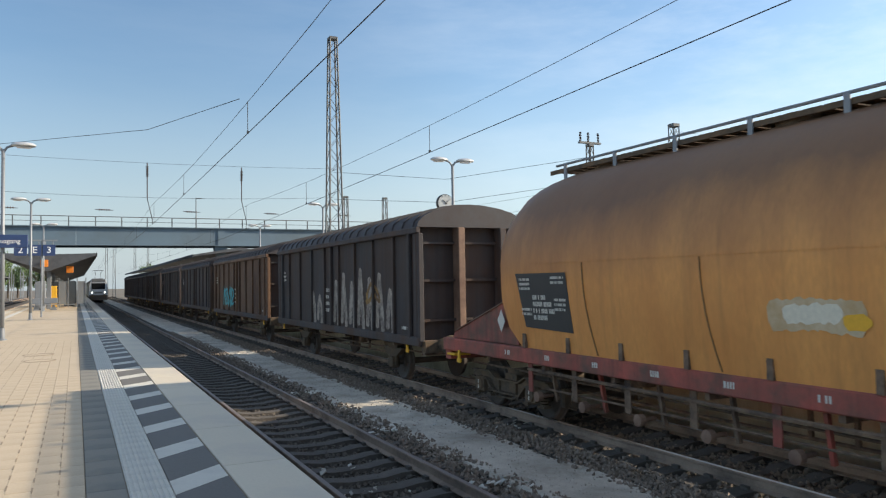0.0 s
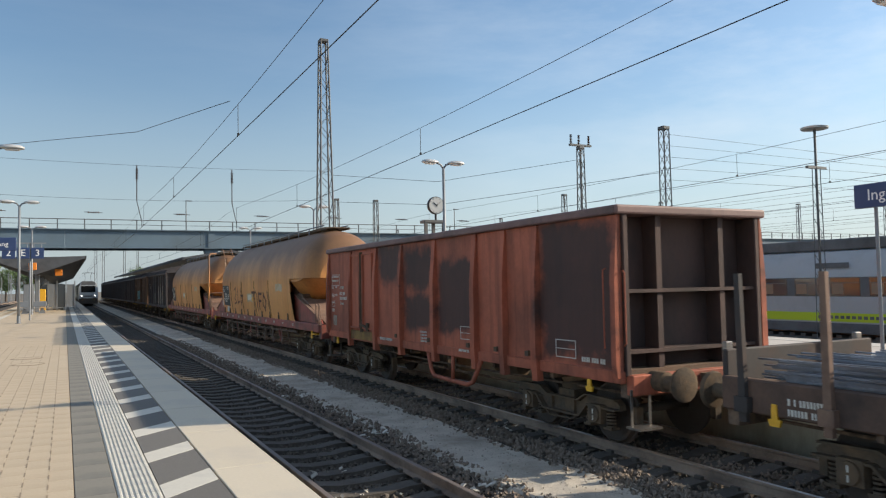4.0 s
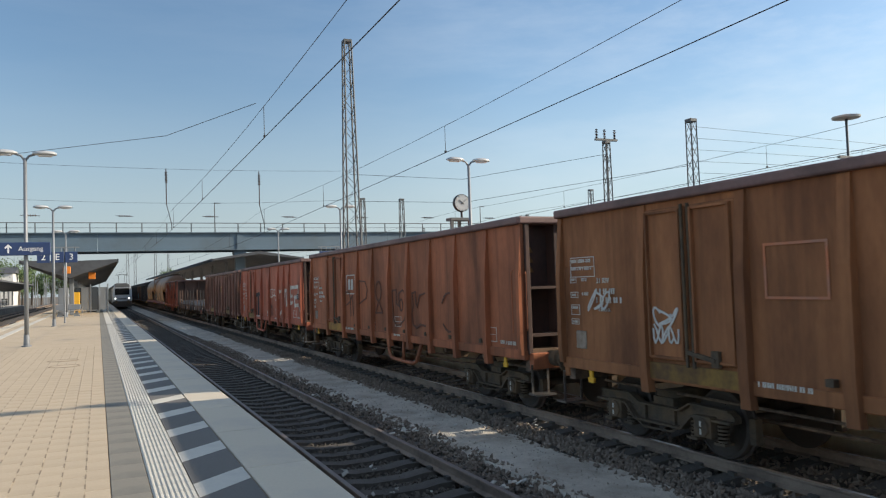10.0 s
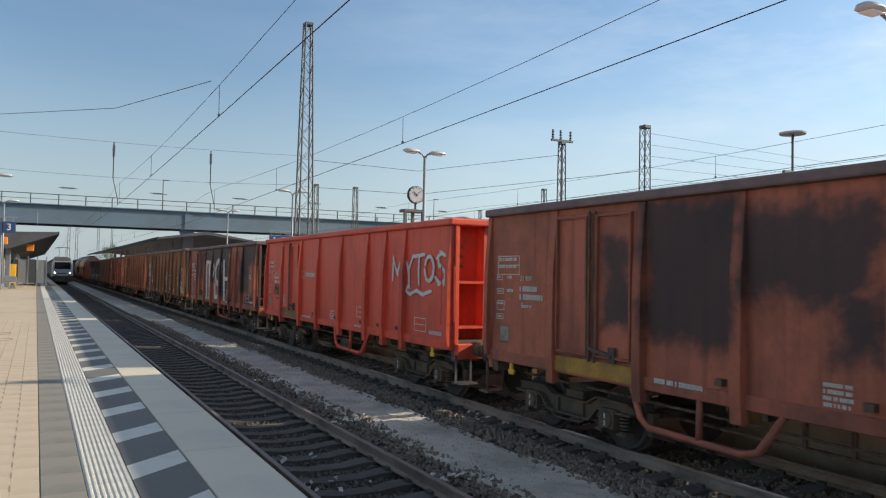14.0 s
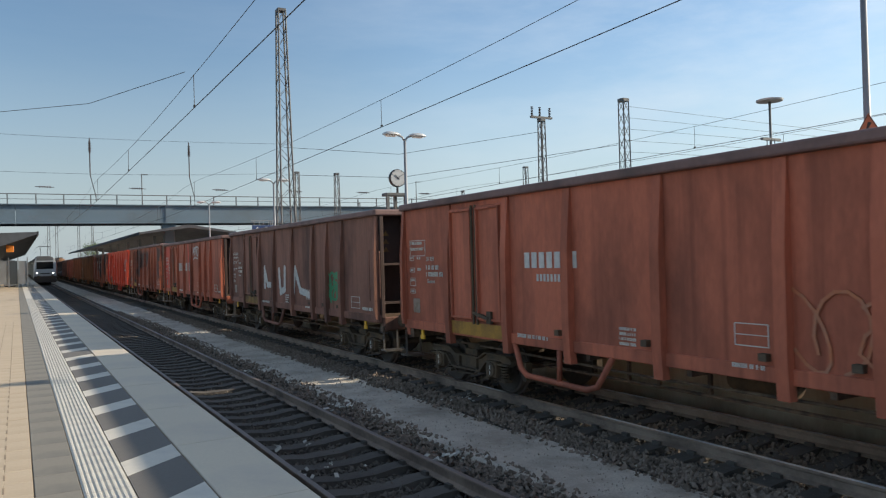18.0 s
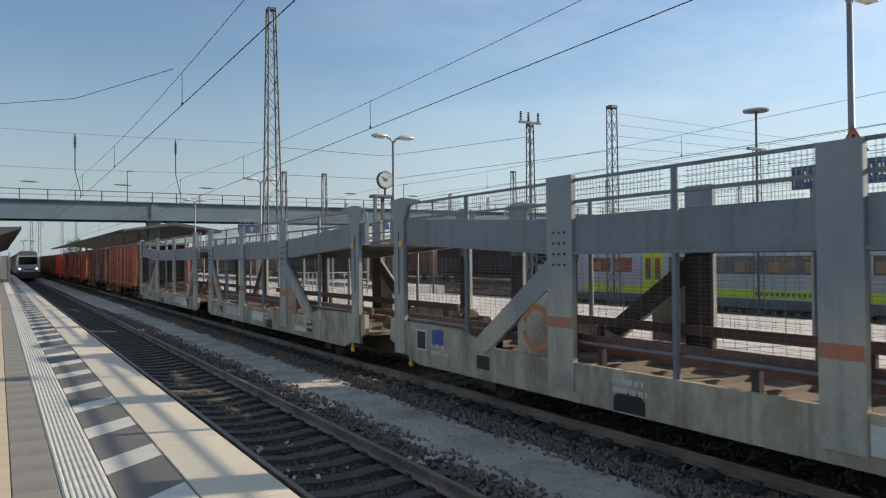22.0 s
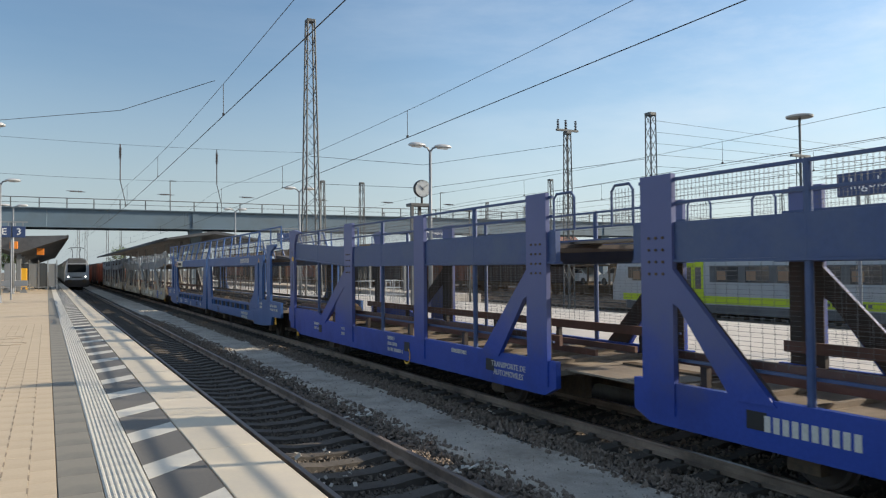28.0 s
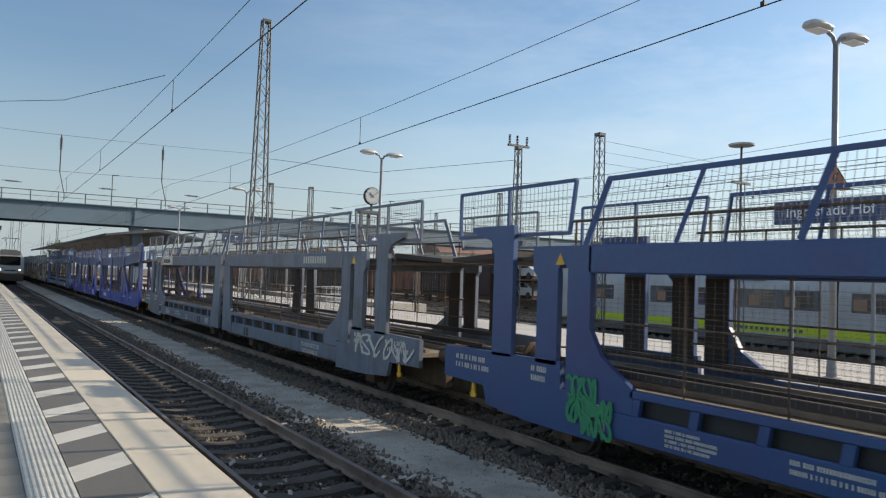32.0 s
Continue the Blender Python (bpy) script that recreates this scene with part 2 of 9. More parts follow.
M_TANKP = mat("hopper_pale_patch", (0.60, 0.47, 0.30), 0.7, dirt=(0.5, 0.33, 0.16), dirt_amount=0.5, dirt_scale=3, bump=0.03)
M_SILL = mat("frame_red", (0.40, 0.085, 0.06), 0.6, dirt=(0.13, 0.07, 0.05), dirt_amount=0.6, dirt_scale=1.6, bump=0.06, bump_scale=10, apart=True, rand=0.1, runs=0.5)
M_VAN = mat("van_dark", (0.062, 0.056, 0.056), 0.72, spec=0.25, dirt=(0.08, 0.048, 0.034), dirt_amount=0.5, streak=3, bump=0.06, bump_scale=8, apart=True, rand=0.2, runs=0.4)
M_VAN2 = mat("van_brown", (0.17, 0.10, 0.06), 0.72, spec=0.25, dirt=(0.075, 0.04, 0.028), dirt_amount=0.55, streak=3, bump=0.06, bump_scale=8, apart=True, rand=0.2, runs=0.5)
M_VANROOF = mat("van_roof", (0.052, 0.052, 0.056), 0.7, dirt=(0.05, 0.035, 0.033), dirt_amount=0.5, bump=0.05)
M_YELLOW_DIRTY = mat("door_sill_yellow", (0.30, 0.17, 0.035), 0.7, dirt=(0.10, 0.05, 0.025), dirt_amount=0.6, dirt_scale=2.5, bump=0.08)
M_GEAR = mat("running_gear", (0.105, 0.082, 0.06), 0.9, spec=0.15, var=0.4, dirt=(0.19, 0.125, 0.075), dirt_amount=0.42, dirt_scale=4, bump=0.2, bump_scale=30)
M_WHEEL = mat("wheel_steel", (0.085, 0.068, 0.055), 0.8, dirt=(0.09, 0.065, 0.05), dirt_amount=0.4, dirt_scale=4, bump=0.1)
M_GEAR2 = mat("brake_gear_rust", (0.22, 0.145, 0.095), 0.85, dirt=(0.05, 0.036, 0.03), dirt_amount=0.5, dirt_scale=5, bump=0.15)
M_STEEL = mat("worn_steel", (0.32, 0.30, 0.28), 0.38, 0.85, dirt=(0.16, 0.12, 0.09), dirt_amount=0.35, dirt_scale=5, bump=0.05)
M_YELLOW = mat("yellow_paint", (0.78, 0.42, 0.03), 0.5, bump=0.02)
M_WHITE = mat("white_lettering", (0.62, 0.59, 0.52), 0.7, var=0.25, scale=6, bump=0.02)
M_GRAF = mat("graffiti_white", (0.60, 0.58, 0.53), 0.7, var=0.3, scale=2, bump=0.02)
M_GRAFW = mat("graffiti_chalk_white", (0.70, 0.65, 0.56), 0.7, var=0.2, scale=2, dirt=(0.33, 0.20, 0.15), dirt_amount=0.36, dirt_scale=5, bump=0.02)
M_GRAFX = mat("graffiti_thin_black", (0.055, 0.035, 0.03), 0.7, var=0.3, dirt=(0.14, 0.05, 0.034), dirt_amount=0.5, dirt_scale=4, bump=0.02)
M_GRAFD = mat("graffiti_black", (0.03, 0.025, 0.025), 0.7, bump=0.02)
M_GRAFR = mat("graffiti_brown", (0.13, 0.052, 0.03), 0.7, bump=0.02)
M_GRAFG = mat("graffiti_green", (0.045, 0.27, 0.12), 0.6, bump=0.02)
M_GRAFB = mat("graffiti_turquoise", (0.05, 0.34, 0.36), 0.6, bump=0.02)
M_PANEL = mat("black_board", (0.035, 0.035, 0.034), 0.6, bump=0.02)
M_CGREY = mat("carrier_grey", (0.50, 0.43, 0.31), 0.6, dirt=(0.20, 0.135, 0.085), dirt_amount=0.5, dirt_scale=1.7, streak=2, bump=0.05, apart=True, runs=0.5)
M_CGREYB = mat("carrier_deck_grey", (0.175, 0.20, 0.225), 0.5, dirt=(0.16, 0.155, 0.15), dirt_amount=0.35, dirt_scale=1.1, bump=0.05, apart=True, runs=0.35)
# blue below, passing to violet grey with height
M_CBLUE = mat("carrier_blue", (0.027, 0.068, 0.35), 0.45, spec=0.4, dirt=(0.02, 0.04, 0.20), dirt_amount=0.3, upper_tint=(0.95, 1.9, (0.125, 0.14, 0.26)), bump=0.04)
M_CBLUED = mat("carrier_deck_blue", (0.05, 0.085, 0.20), 0.5, dirt=(0.09, 0.12, 0.20), dirt_amount=0.4, bump=0.04)
# beige below, passing to blue grey with height
M_CPOST = mat("carrier_post_two_tone", (0.46, 0.41, 0.32), 0.55, dirt=(0.19, 0.14, 0.10), dirt_amount=0.35, dirt_scale=1.4, streak=2, upper_tint=(1.35, 2.25, (0.215, 0.245, 0.275)), bump=0.05, runs=0.35)
M_GUIDE = mat("red_brown_guide", (0.155, 0.083, 0.066), 0.75, dirt=(0.10, 0.06, 0.048), dirt_amount=0.4, dirt_scale=1.8, bump=0.08)
M_PLATEB = mat("blue_plate", (0.035, 0.085, 0.32), 0.45, var=0.1, bump=0.02)
M_YELLOWSILL = mat("door_sill_bright", (0.46, 0.235, 0.03), 0.6, dirt=(0.20, 0.09, 0.03), dirt_amount=0.5, dirt_scale=2.5, bump=0.08)
M_FLATSIDE = mat("flat_wagon_side", (0.15, 0.095, 0.07), 0.8, spec=0.2, dirt=(0.07, 0.052, 0.045), dirt_amount=0.5, dirt_scale=1.4, bump=0.1)
M_SMEAR = mat("faded_spray", (0.36, 0.31, 0.255), 0.75, var=0.35, scale=3, dirt=(0.11, 0.085, 0.075), dirt_amount=0.5, dirt_scale=4, bump=0.02)
M_CBLUE2 = mat("carrier_bright_blue", (0.042, 0.108, 0.285), 0.45, dirt=(0.045, 0.10, 0.24), dirt_amount=0.3, bump=0.04, apart=True, runs=0.12)
M_CSLATE = mat("carrier_slate", (0.15, 0.185, 0.245), 0.5, dirt=(0.12, 0.12, 0.12), dirt_amount=0.4, bump=0.05, apart=True, runs=0.4)
M_CNAVY = mat("carrier_violet_blue", (0.042, 0.09, 0.22), 0.45, dirt=(0.06, 0.075, 0.2), dirt_amount=0.35, bump=0.04)
# pale blotches: light floor plates, and sun patches put into the colour
M_FLOOR = mat("carrier_floor", (0.20, 0.162, 0.125), 0.7, dirt=(0.32, 0.265, 0.2), dirt_amount=0.42, dirt_scale=1.3, bump=0.1)
M_DUST = mat("dusty_rust", (0.25, 0.155, 0.105), 0.8, dirt=(0.13, 0.075, 0.055), dirt_amount=0.5, dirt_scale=1.8, bump=0.08, apart=True, runs=0.3)
# rusty rails, and the shade inside the car carriers put into colour
M_INNER = mat("rusty_rail_and_inner_shade", (0.05, 0.043, 0.04), 0.8, dirt=(0.085, 0.055, 0.042), dirt_amount=0.4, dirt_scale=2.5, bump=0.08)
M_NET = mat("net_wire", (0.17, 0.175, 0.18), 0.5, 0.5, bump=0)
M_ORANGEL = mat("orange_band", (0.52, 0.17, 0.07), 0.6, dirt=(0.35, 0.2, 0.14), dirt_amount=0.5, dirt_scale=3, bump=0.02)
M_CREAM = mat("cream_board", (0.72, 0.66, 0.52), 0.6, bump=0.02)
M_REBAR = mat("steel_bars", (0.20, 0.22, 0.26), 0.5, 0.4, var=0.35, dirt=(0.08, 0.06, 0.05), dirt_amount=0.4, rand=0.35, bump=0.1)
M_WOOD = mat("old_planks", (0.16, 0.10, 0.06), 0.85, var=0.3, dirt=(0.08, 0.055, 0.04), dirt_amount=0.5, bump=0.25)

M_PAVER = mat("tan_pavers", (0.475, 0.385, 0.27), 0.85, var=0.12, scale=5, dirt=(0.41, 0.32, 0.22), dirt_amount=0.3, dirt_scale=0.7, rand=0.06, bump=0.12, bump_scale=80)
M_PGREY = mat("grey_pavers", (0.215, 0.20, 0.165), 0.85, var=0.12, scale=5, dirt=(0.13, 0.125, 0.115), dirt_amount=0.3, bump=0.12, bump_scale=80)
M_PDARK = mat("anthracite_tiles", (0.14, 0.13, 0.115), 0.8, var=0.15, scale=5, dirt=(0.13, 0.125, 0.115), dirt_amount=0.35, rand=0.1, bump=0.12, bump_scale=80)
M_PWHITE = mat("white_tiles", (0.57, 0.54, 0.465), 0.75, var=0.08, scale=5, dirt=(0.46, 0.44, 0.40), dirt_amount=0.35, dirt_scale=1.6, rand=0.04, bump=0.1, bump_scale=60)
M_PEDGE = mat("edge_concrete", (0.57, 0.50, 0.385), 0.75, var=0.07, scale=5, dirt=(0.48, 0.43, 0.36), dirt_amount=0.3, dirt_scale=0.8, rand=0.04, bump=0.08, bump_scale=60)
M_JOINT = mat("joint_sand", (0.27, 0.21, 0.145), 0.95, bump=0.2)
M_WALL2 = mat("pale_platform_wall", (0.40, 0.365, 0.26), 0.9, dirt=(0.22, 0.20, 0.14), dirt_amount=0.45, streak=3, bump=0.2)
M_WALL = mat("platform_wall", (0.20, 0.19, 0.175), 0.9, dirt=(0.09, 0.08, 0.07), dirt_amount=0.55, streak=3, bump=0.2)
M_PAVE5 = mat("pale_platform", (0.50, 0.46, 0.405), 0.8, var=0.08, dirt=(0.38, 0.35, 0.31), dirt_amount=0.35, dirt_scale=0.6, bump=0.08)
M_STONE2 = mat("oily_ballast_stone", (0.098, 0.083, 0.066), 0.9, var=0.3, scale=2, rand=0.6, bump=0.15, bump_scale=60)
M_PEBBLE = mat("path_pebble", (0.40, 0.355, 0.29), 0.9, var=0.3, scale=2, rand=0.3, bump=0)
M_STONE = mat("ballast_stone", (0.215, 0.17, 0.13), 0.9, var=0.3, scale=2, rand=0.55, bump=0.15, bump_scale=60)
M_BALL = mat("ballast_bed", (0.09, 0.078, 0.064), 0.95, var=0.45, scale=7, dirt=(0.085, 0.07, 0.06), dirt_amount=0.4, dirt_scale=3, bump=0.8, bump_scale=26)
M_PATH = mat("gravel_path", (0.56, 0.505, 0.415), 0.95, var=0.45, scale=9, dirt=(0.30, 0.255, 0.20), dirt_amount=0.45, dirt_scale=1.1, bump=0.6, bump_scale=60)
M_GROUND = mat("yard_ground", (0.16, 0.135, 0.11), 0.95, var=0.35, scale=1, dirt=(0.10, 0.09, 0.06), dirt_amount=0.5, dirt_scale=0.08, bump=0.5, bump_scale=10)
M_SLEEP = mat("sleeper_concrete", (0.088, 0.077, 0.064), 0.9, var=0.3, dirt=(0.072, 0.061, 0.05), dirt_amount=0.4, dirt_scale=2, rand=0.25, bump=0.25)
M_RAIL = mat("rail_rust", (0.33, 0.245, 0.18), 0.8, var=0.2, dirt=(0.07, 0.05, 0.04), dirt_amount=0.4, bump=0.1)
M_RAILTOP = mat("rail_head", (0.36, 0.34, 0.32), 0.32, 0.9, var=0.1, bump=0.02)
M_RAILDULL = mat("rail_head_dull", (0.22, 0.18, 0.155), 0.55, 0.4, var=0.15, bump=0.04)
M_GALV = mat("galvanised", (0.22, 0.235, 0.25), 0.55, 0.3, var=0.12, bump=0.03)
M_MAST = mat("mast_grey", (0.115, 0.125, 0.13), 0.65, 0.2, var=0.15, dirt=(0.11, 0.10, 0.09), dirt_amount=0.4, bump=0.05)
M_WIRE = mat("catenary_wire", (0.035, 0.035, 0.037), 0.6, 0.4, bump=0)
M_INSUL = mat("insulator", (0.055, 0.035, 0.03), 0.35, bump=0)
M_BRIDGE = mat("bridge_blue_grey", (0.12, 0.175, 0.22), 0.6, var=0.08, dirt=(0.105, 0.14, 0.165), dirt_amount=0.4, dirt_scale=0.25, bump=0.03)
M_BRIDGE2 = mat("bridge_concrete", (0.33, 0.34, 0.34), 0.8, dirt=(0.25, 0.25, 0.24), dirt_amount=0.4, bump=0.1)
M_ROOF = mat("canopy_dark", (0.095, 0.10, 0.108), 0.85, spec=0.2, dirt=(0.06, 0.064, 0.07), dirt_amount=0.4, bump=0.05)
M_ROOFL = mat("canopy_edge", (0.30, 0.24, 0.19), 0.6, bump=0.03)
M_SIGN = mat("sign_blue", (0.026, 0.050, 0.135), 0.4, var=0.05, bump=0)
M_SIGNW = mat("sign_white", (0.78, 0.78, 0.76), 0.5, var=0.03, bump=0)
M_ORANGEB = mat("orange_box", (0.72, 0.22, 0.02), 0.5, bump=0)
M_LAMP = mat("lamp_white", (0.47, 0.48, 0.48), 0.35, 0.1, bump=0)
M_AGW = mat("railcar_white", (0.40, 0.415, 0.43), 0.35, var=0.04, dirt=(0.33, 0.34, 0.35), dirt_amount=0.3, bump=0.02)
M_AGG = mat("railcar_lime", (0.50, 0.62, 0.02), 0.4, var=0.04, bump=0.02)
M_AGD = mat("railcar_grey", (0.12, 0.125, 0.13), 0.6, dirt=(0.07, 0.07, 0.07), dirt_amount=0.4, bump=0.05)
M_GLASS = glass("window_glass", (0.03, 0.035, 0.04))
M_SCREEN = mat("dark_windscreen", (0.008, 0.009, 0.01), 0.5, spec=0.03, bump=0)
M_SEATS = mat("warm_interior", (0.30, 0.19, 0.12), 0.7, bump=0)
M_LOCOW = mat("loco_silver", (0.40, 0.41, 0.42), 0.35, 0.2, bump=0.02)
M_LOCOG = mat("loco_green_grey", (0.10, 0.13, 0.12), 0.5, dirt=(0.07, 0.08, 0.07), dirt_amount=0.4, bump=0.03)
M_HEAD = glow("headlight", (1.0, 0.97, 0.9), 4.0)
M_CLOCK = mat("clock_face", (0.45, 0.47, 0.47), 0.4, var=0.02, bump=0)
M_BLACK = mat("black_parts", (0.02, 0.02, 0.02), 0.5, bump=0)
M_HOUSE = mat("render_cream", (0.55, 0.50, 0.42), 0.9, var=0.06, bump=0.03)
M_HOUSEW = mat("render_white", (0.68, 0.67, 0.64), 0.85, var=0.05, bump=0.03)
M_TILE = mat("roof_tiles", (0.20, 0.11, 0.085), 0.85, var=0.2, bump=0.1)
M_LEAF = mat("leaves", (0.065, 0.105, 0.032), 0.7, var=0.3, rand=0.45, bump=0)
M_BARK = mat("bark", (0.10, 0.075, 0.055), 0.9, bump=0.3)
M_TRASH = mat("litter_pale", (0.55, 0.52, 0.45), 0.8, rand=0.3, bump=0)

# ---- geometry helpers ----
def box(bm, x0, x1, y0, y1, z0, z1, m=None):
    v = [bm.verts.new(p if m is None else m @ Vector(p)) for p in ((x0, y0, z0), (x1, y0, z0), (x1, y1, z0), (x0, y1, z0), (x0, y0, z1), (x1, y0, z1), (x1, y1, z1), (x0, y1, z1))]
    for f in ((3, 2, 1, 0), (4, 5, 6, 7), (0, 1, 5, 4), (1, 2, 6, 5), (2, 3, 7, 6), (3, 0, 4, 7)):
        bm.faces.new([v[i] for i in f])
    return bm


def B(*dims):
    """One box in a mesh of its own."""
    return box(bmesh.new(), *dims)


def BB(*dims, r=0.02, seg=2):
    """One box with rounded edges."""
    bm = B(*dims)
    bmesh.ops.bevel(bm, geom=bm.edges[:], offset=r, segments=seg, affect="EDGES", profile=0.5)
    return bm


def rod(bm, a, b, r, n=8, r2=None):
    """A round bar from a to b."""
    a, b = Vector(a), Vector(b)
    q = (b - a).to_track_quat("Z", "Y").to_matrix()
    rings = []
    for p, rr in ((a, r), (b, r if r2 is None else r2)):
        rings.append([bm.verts.new(p + q @ Vector((math.cos(i * math.tau / n) * rr, math.sin(i * math.tau / n) * rr, 0))) for i in range(n)])
    for i in range(n):
        bm.faces.new((rings[0][i], rings[0][(i + 1) % n], rings[1][(i + 1) % n], rings[1][i]))
    bm.faces.new(rings[0][::-1])
    bm.faces.new(rings[1])
    return bm


def pipe(bm, pts, r, n=6):
    """One bent round bar through the points."""
    pts = [Vector(p) for p in pts]
    rings, up = [], None
    for i, p in enumerate(pts):
        d = (pts[min(i + 1, len(pts) - 1)] - pts[max(i - 1, 0)]).normalized()
        if up is None:
            up = d.orthogonal().normalized()
        up = (up - d * up.dot(d))
        up = up.normalized() if up.length > 1e-5 else d.orthogonal().normalized()
        side = d.cross(up)
        rings.append([bm.verts.new(p + (up * math.cos(k * math.tau / n) + side * math.sin(k * math.tau / n)) * r) for k in range(n)])
    for a, b in zip(rings, rings[1:]):
        for k in range(n):
            bm.faces.new((a[k], a[(k + 1) % n], b[(k + 1) % n], b[k]))
    bm.faces.new(rings[0][::-1])
    bm.faces.new(rings[-1])
    return bm


def beam(bm, a, b, w, d, up=(0, 0, 1)):
    """A square bar from a to b, w wide and d deep."""
    a, b = Vector(a), Vector(b)
    z = (b - a).normalized()
    x = Vector(up).cross(z)
    x = x.normalized() if x.length > 1e-4 else Vector((1, 0, 0))
    y = z.cross(x)
    v = [bm.verts.new(p + x * sx * w / 2 + y * sy * d / 2) for p in (a, b) for sx, sy in ((-1, -1), (1, -1), (1, 1), (-1, 1))]
    for f in ((3, 2, 1, 0), (4, 5, 6, 7), (0, 1, 5, 4), (1, 2, 6, 5), (2, 3, 7, 6), (3, 0, 4, 7)):
        bm.faces.new([v[i] for i in f])
    return bm


def prism(bm, pts, a, b, axis="x"):
    """A flat outline of (y, z) pairs pushed from x = a to x = b (or (x, z) pairs along y, or (x, y) pairs along z)."""
    put = {"x": lambda p, t: (t, p[0], p[1]), "y": lambda p, t: (p[0], t, p[1]), "z": lambda p, t: (p[0], p[1], t)}[axis]
    r0, r1 = [bm.verts.new(put(p, a)) for p in pts], [bm.verts.new(put(p, b)) for p in pts]
    n = len(pts)
    for i in range(n):
        bm.faces.new((r0[i], r0[(i + 1) % n], r1[(i + 1) % n], r1[i]))
    bm.faces.new(r0[::-1])
    bm.faces.new(r1)
    bmesh.ops.recalc_face_normals(bm, faces=bm.faces[:])
    return bm


def lathe(bm, prof, centre, axis="x", n=24):
    """A profile of (offset, radius) turned round an axis through centre."""
    rings = []
    for o, r in prof:
        ring = []
        for i in range(n):
            c, s = math.cos(i * math.tau / n) * r, math.sin(i * math.tau / n) * r
            p = {"x": (o, c, s), "y": (c, o, s), "z": (c, s, o)}[axis]
            ring.append(bm.verts.new(Vector(centre) + Vector(p)))
        rings.append(ring)
    for a, b in zip(rings, rings[1:]):
        for i in range(n):
            bm.faces.new((a[i], a[(i + 1) % n], b[(i + 1) % n], b[i]))
    bm.faces.new(rings[0][::-1])
    bm.faces.new(rings[-1])
    bmesh.ops.recalc_face_normals(bm, faces=bm.faces[:])
    return bm


def stroke(bm, pts, w, x, t=0.004):
    """A flat painted line of width w through (y, z) points, at the plane x."""
    for (y0, z0), (y1, z1) in zip(pts, pts[1:]):
        d = math.hypot(y1 - y0, z1 - z0) or 1e-6
        ny, nz, ey, ez = -(z1 - z0) / d * w / 2, (y1 - y0) / d * w / 2, (y1 - y0) / d * w * 0.35, (z1 - z0) / d * w * 0.35
        t += 0.0004
        prism(bm, [(y0 - ey + ny, z0 - ez + nz), (y1 + ey + ny, z1 + ez + nz), (y1 + ey - ny, z1 + ez - nz), (y0 - ey - ny, z0 - ez - nz)], x - t, x)
    return bm


def spray(bm, pts, w, x, seed=1, t=0.004):
    """A sprayed line with a ragged edge through (y, z) points, at the plane x."""
    rng = random.Random(seed)
    for (y0, z0), (y1, z1) in zip(pts, pts[1:]):
        d = math.hypot(y1 - y0, z1 - z0) or 1e-6
        n = max(2, int(d / 0.05))
        ey, ez = (y1 - y0) / d, (z1 - z0) / d
        t += 0.0003
        row = []
        for k in range(-1, n + 2):
            q = d * k / n * (1 + min(0.35 * w, 0.05) / d) if k > 0 else -min(0.3 * w, 0.05) * (k < 0)
            cy, cz = y0 + ey * q, z0 + ez * q
            end = 0.45 if k in (-1, n + 1) else 1.0
            a, b = (w / 2 * end + rng.uniform(-1, 1) * min(0.10 * w, 0.02) for _ in "ab")
            row.append((bm.verts.new((x - t, cy - ez * a, cz + ey * a)), bm.verts.new((x - t, cy + ez * b, cz - ey * b))))
        for p, q in zip(row, row[1:]):
            bm.faces.new((p[0], q[0], q[1], p[1]))
    return bm


def smooth(bm, angle=40):
    for f in bm.faces:
        f.smooth = True
    for e in bm.edges:
        if len(e.link_faces) == 2 and e.calc_face_angle(0) > radians(angle):
            e.smooth = False
    return bm


def mesh_of(name, bm, material):
    me = bpy.data.meshes.new(name)
    bm.to_mesh(me)
    bm.free()
    for m in material if isinstance(material, (list, tuple)) else [material]:
        me.materials.append(m)
    return me


SMALL = ("wagon_script", "board_script", "sill_marks", "sill_bars", "card_bars", "rivets", "bracing", "beam_bars", "board_bars", "stripe_bars", "floor_ribs", "bar_bundle", "insulators")   # too small to pick apart


def part(name, bm, material, parent, label=""):
    ob = new(name, mesh_of(name, bm, material))
    ob.parent = parent
    return tagged(ob, label, kind="stuff" if name in SMALL else "")


def empty(name, m=None, **tags):
    ob = new(name)
    ob.empty_display_size = 0.2
    if m is not None:
        ob.matrix_basis = m
    return tagged(ob, **tags)


def solid(name, bm, material, label="", category="", kind="", group=""):
    return tagged(new(name, mesh_of(name, bm, material)), label, category, group, kind)


def share(name, me, parent, m=None):
    ob = new(name, me)
    ob.parent = parent
    if m is not None:
        ob.matrix_basis = m
    return ob


def lettering(name, words, size, m, material, parent, depth=0.004, label="", align="CENTER"):
    """Words in the built-in font as a thin mesh; m carries the text's plane (x along, y up)."""
    cu = bpy.data.curves.new(name, "FONT")
    cu.body, cu.size, cu.extrude, cu.align_x, cu.align_y = words, size, depth, align, "CENTER"
    cu.resolution_u = 2
    tmp = bpy.data.objects.new(name, cu)
    scene.collection.objects.link(tmp)
    me = bpy.data.meshes.new_from_object(tmp.evaluated_get(bpy.context.evaluated_depsgraph_get()))
    bpy.data.objects.remove(tmp)
    me.materials.clear()
    me.materials.append(material)
    ob = new(name, me)
    ob.parent = parent
    ob.matrix_basis = m
    return tagged(ob, label, kind="stuff" if size < 0.2 else "")


SIDE = Matrix(((0, 0, -1, 0), (-1, 0, 0, 0), (0, 1, 0, 0), (0, 0, 0, 1)))  # a plane that faces the -x side


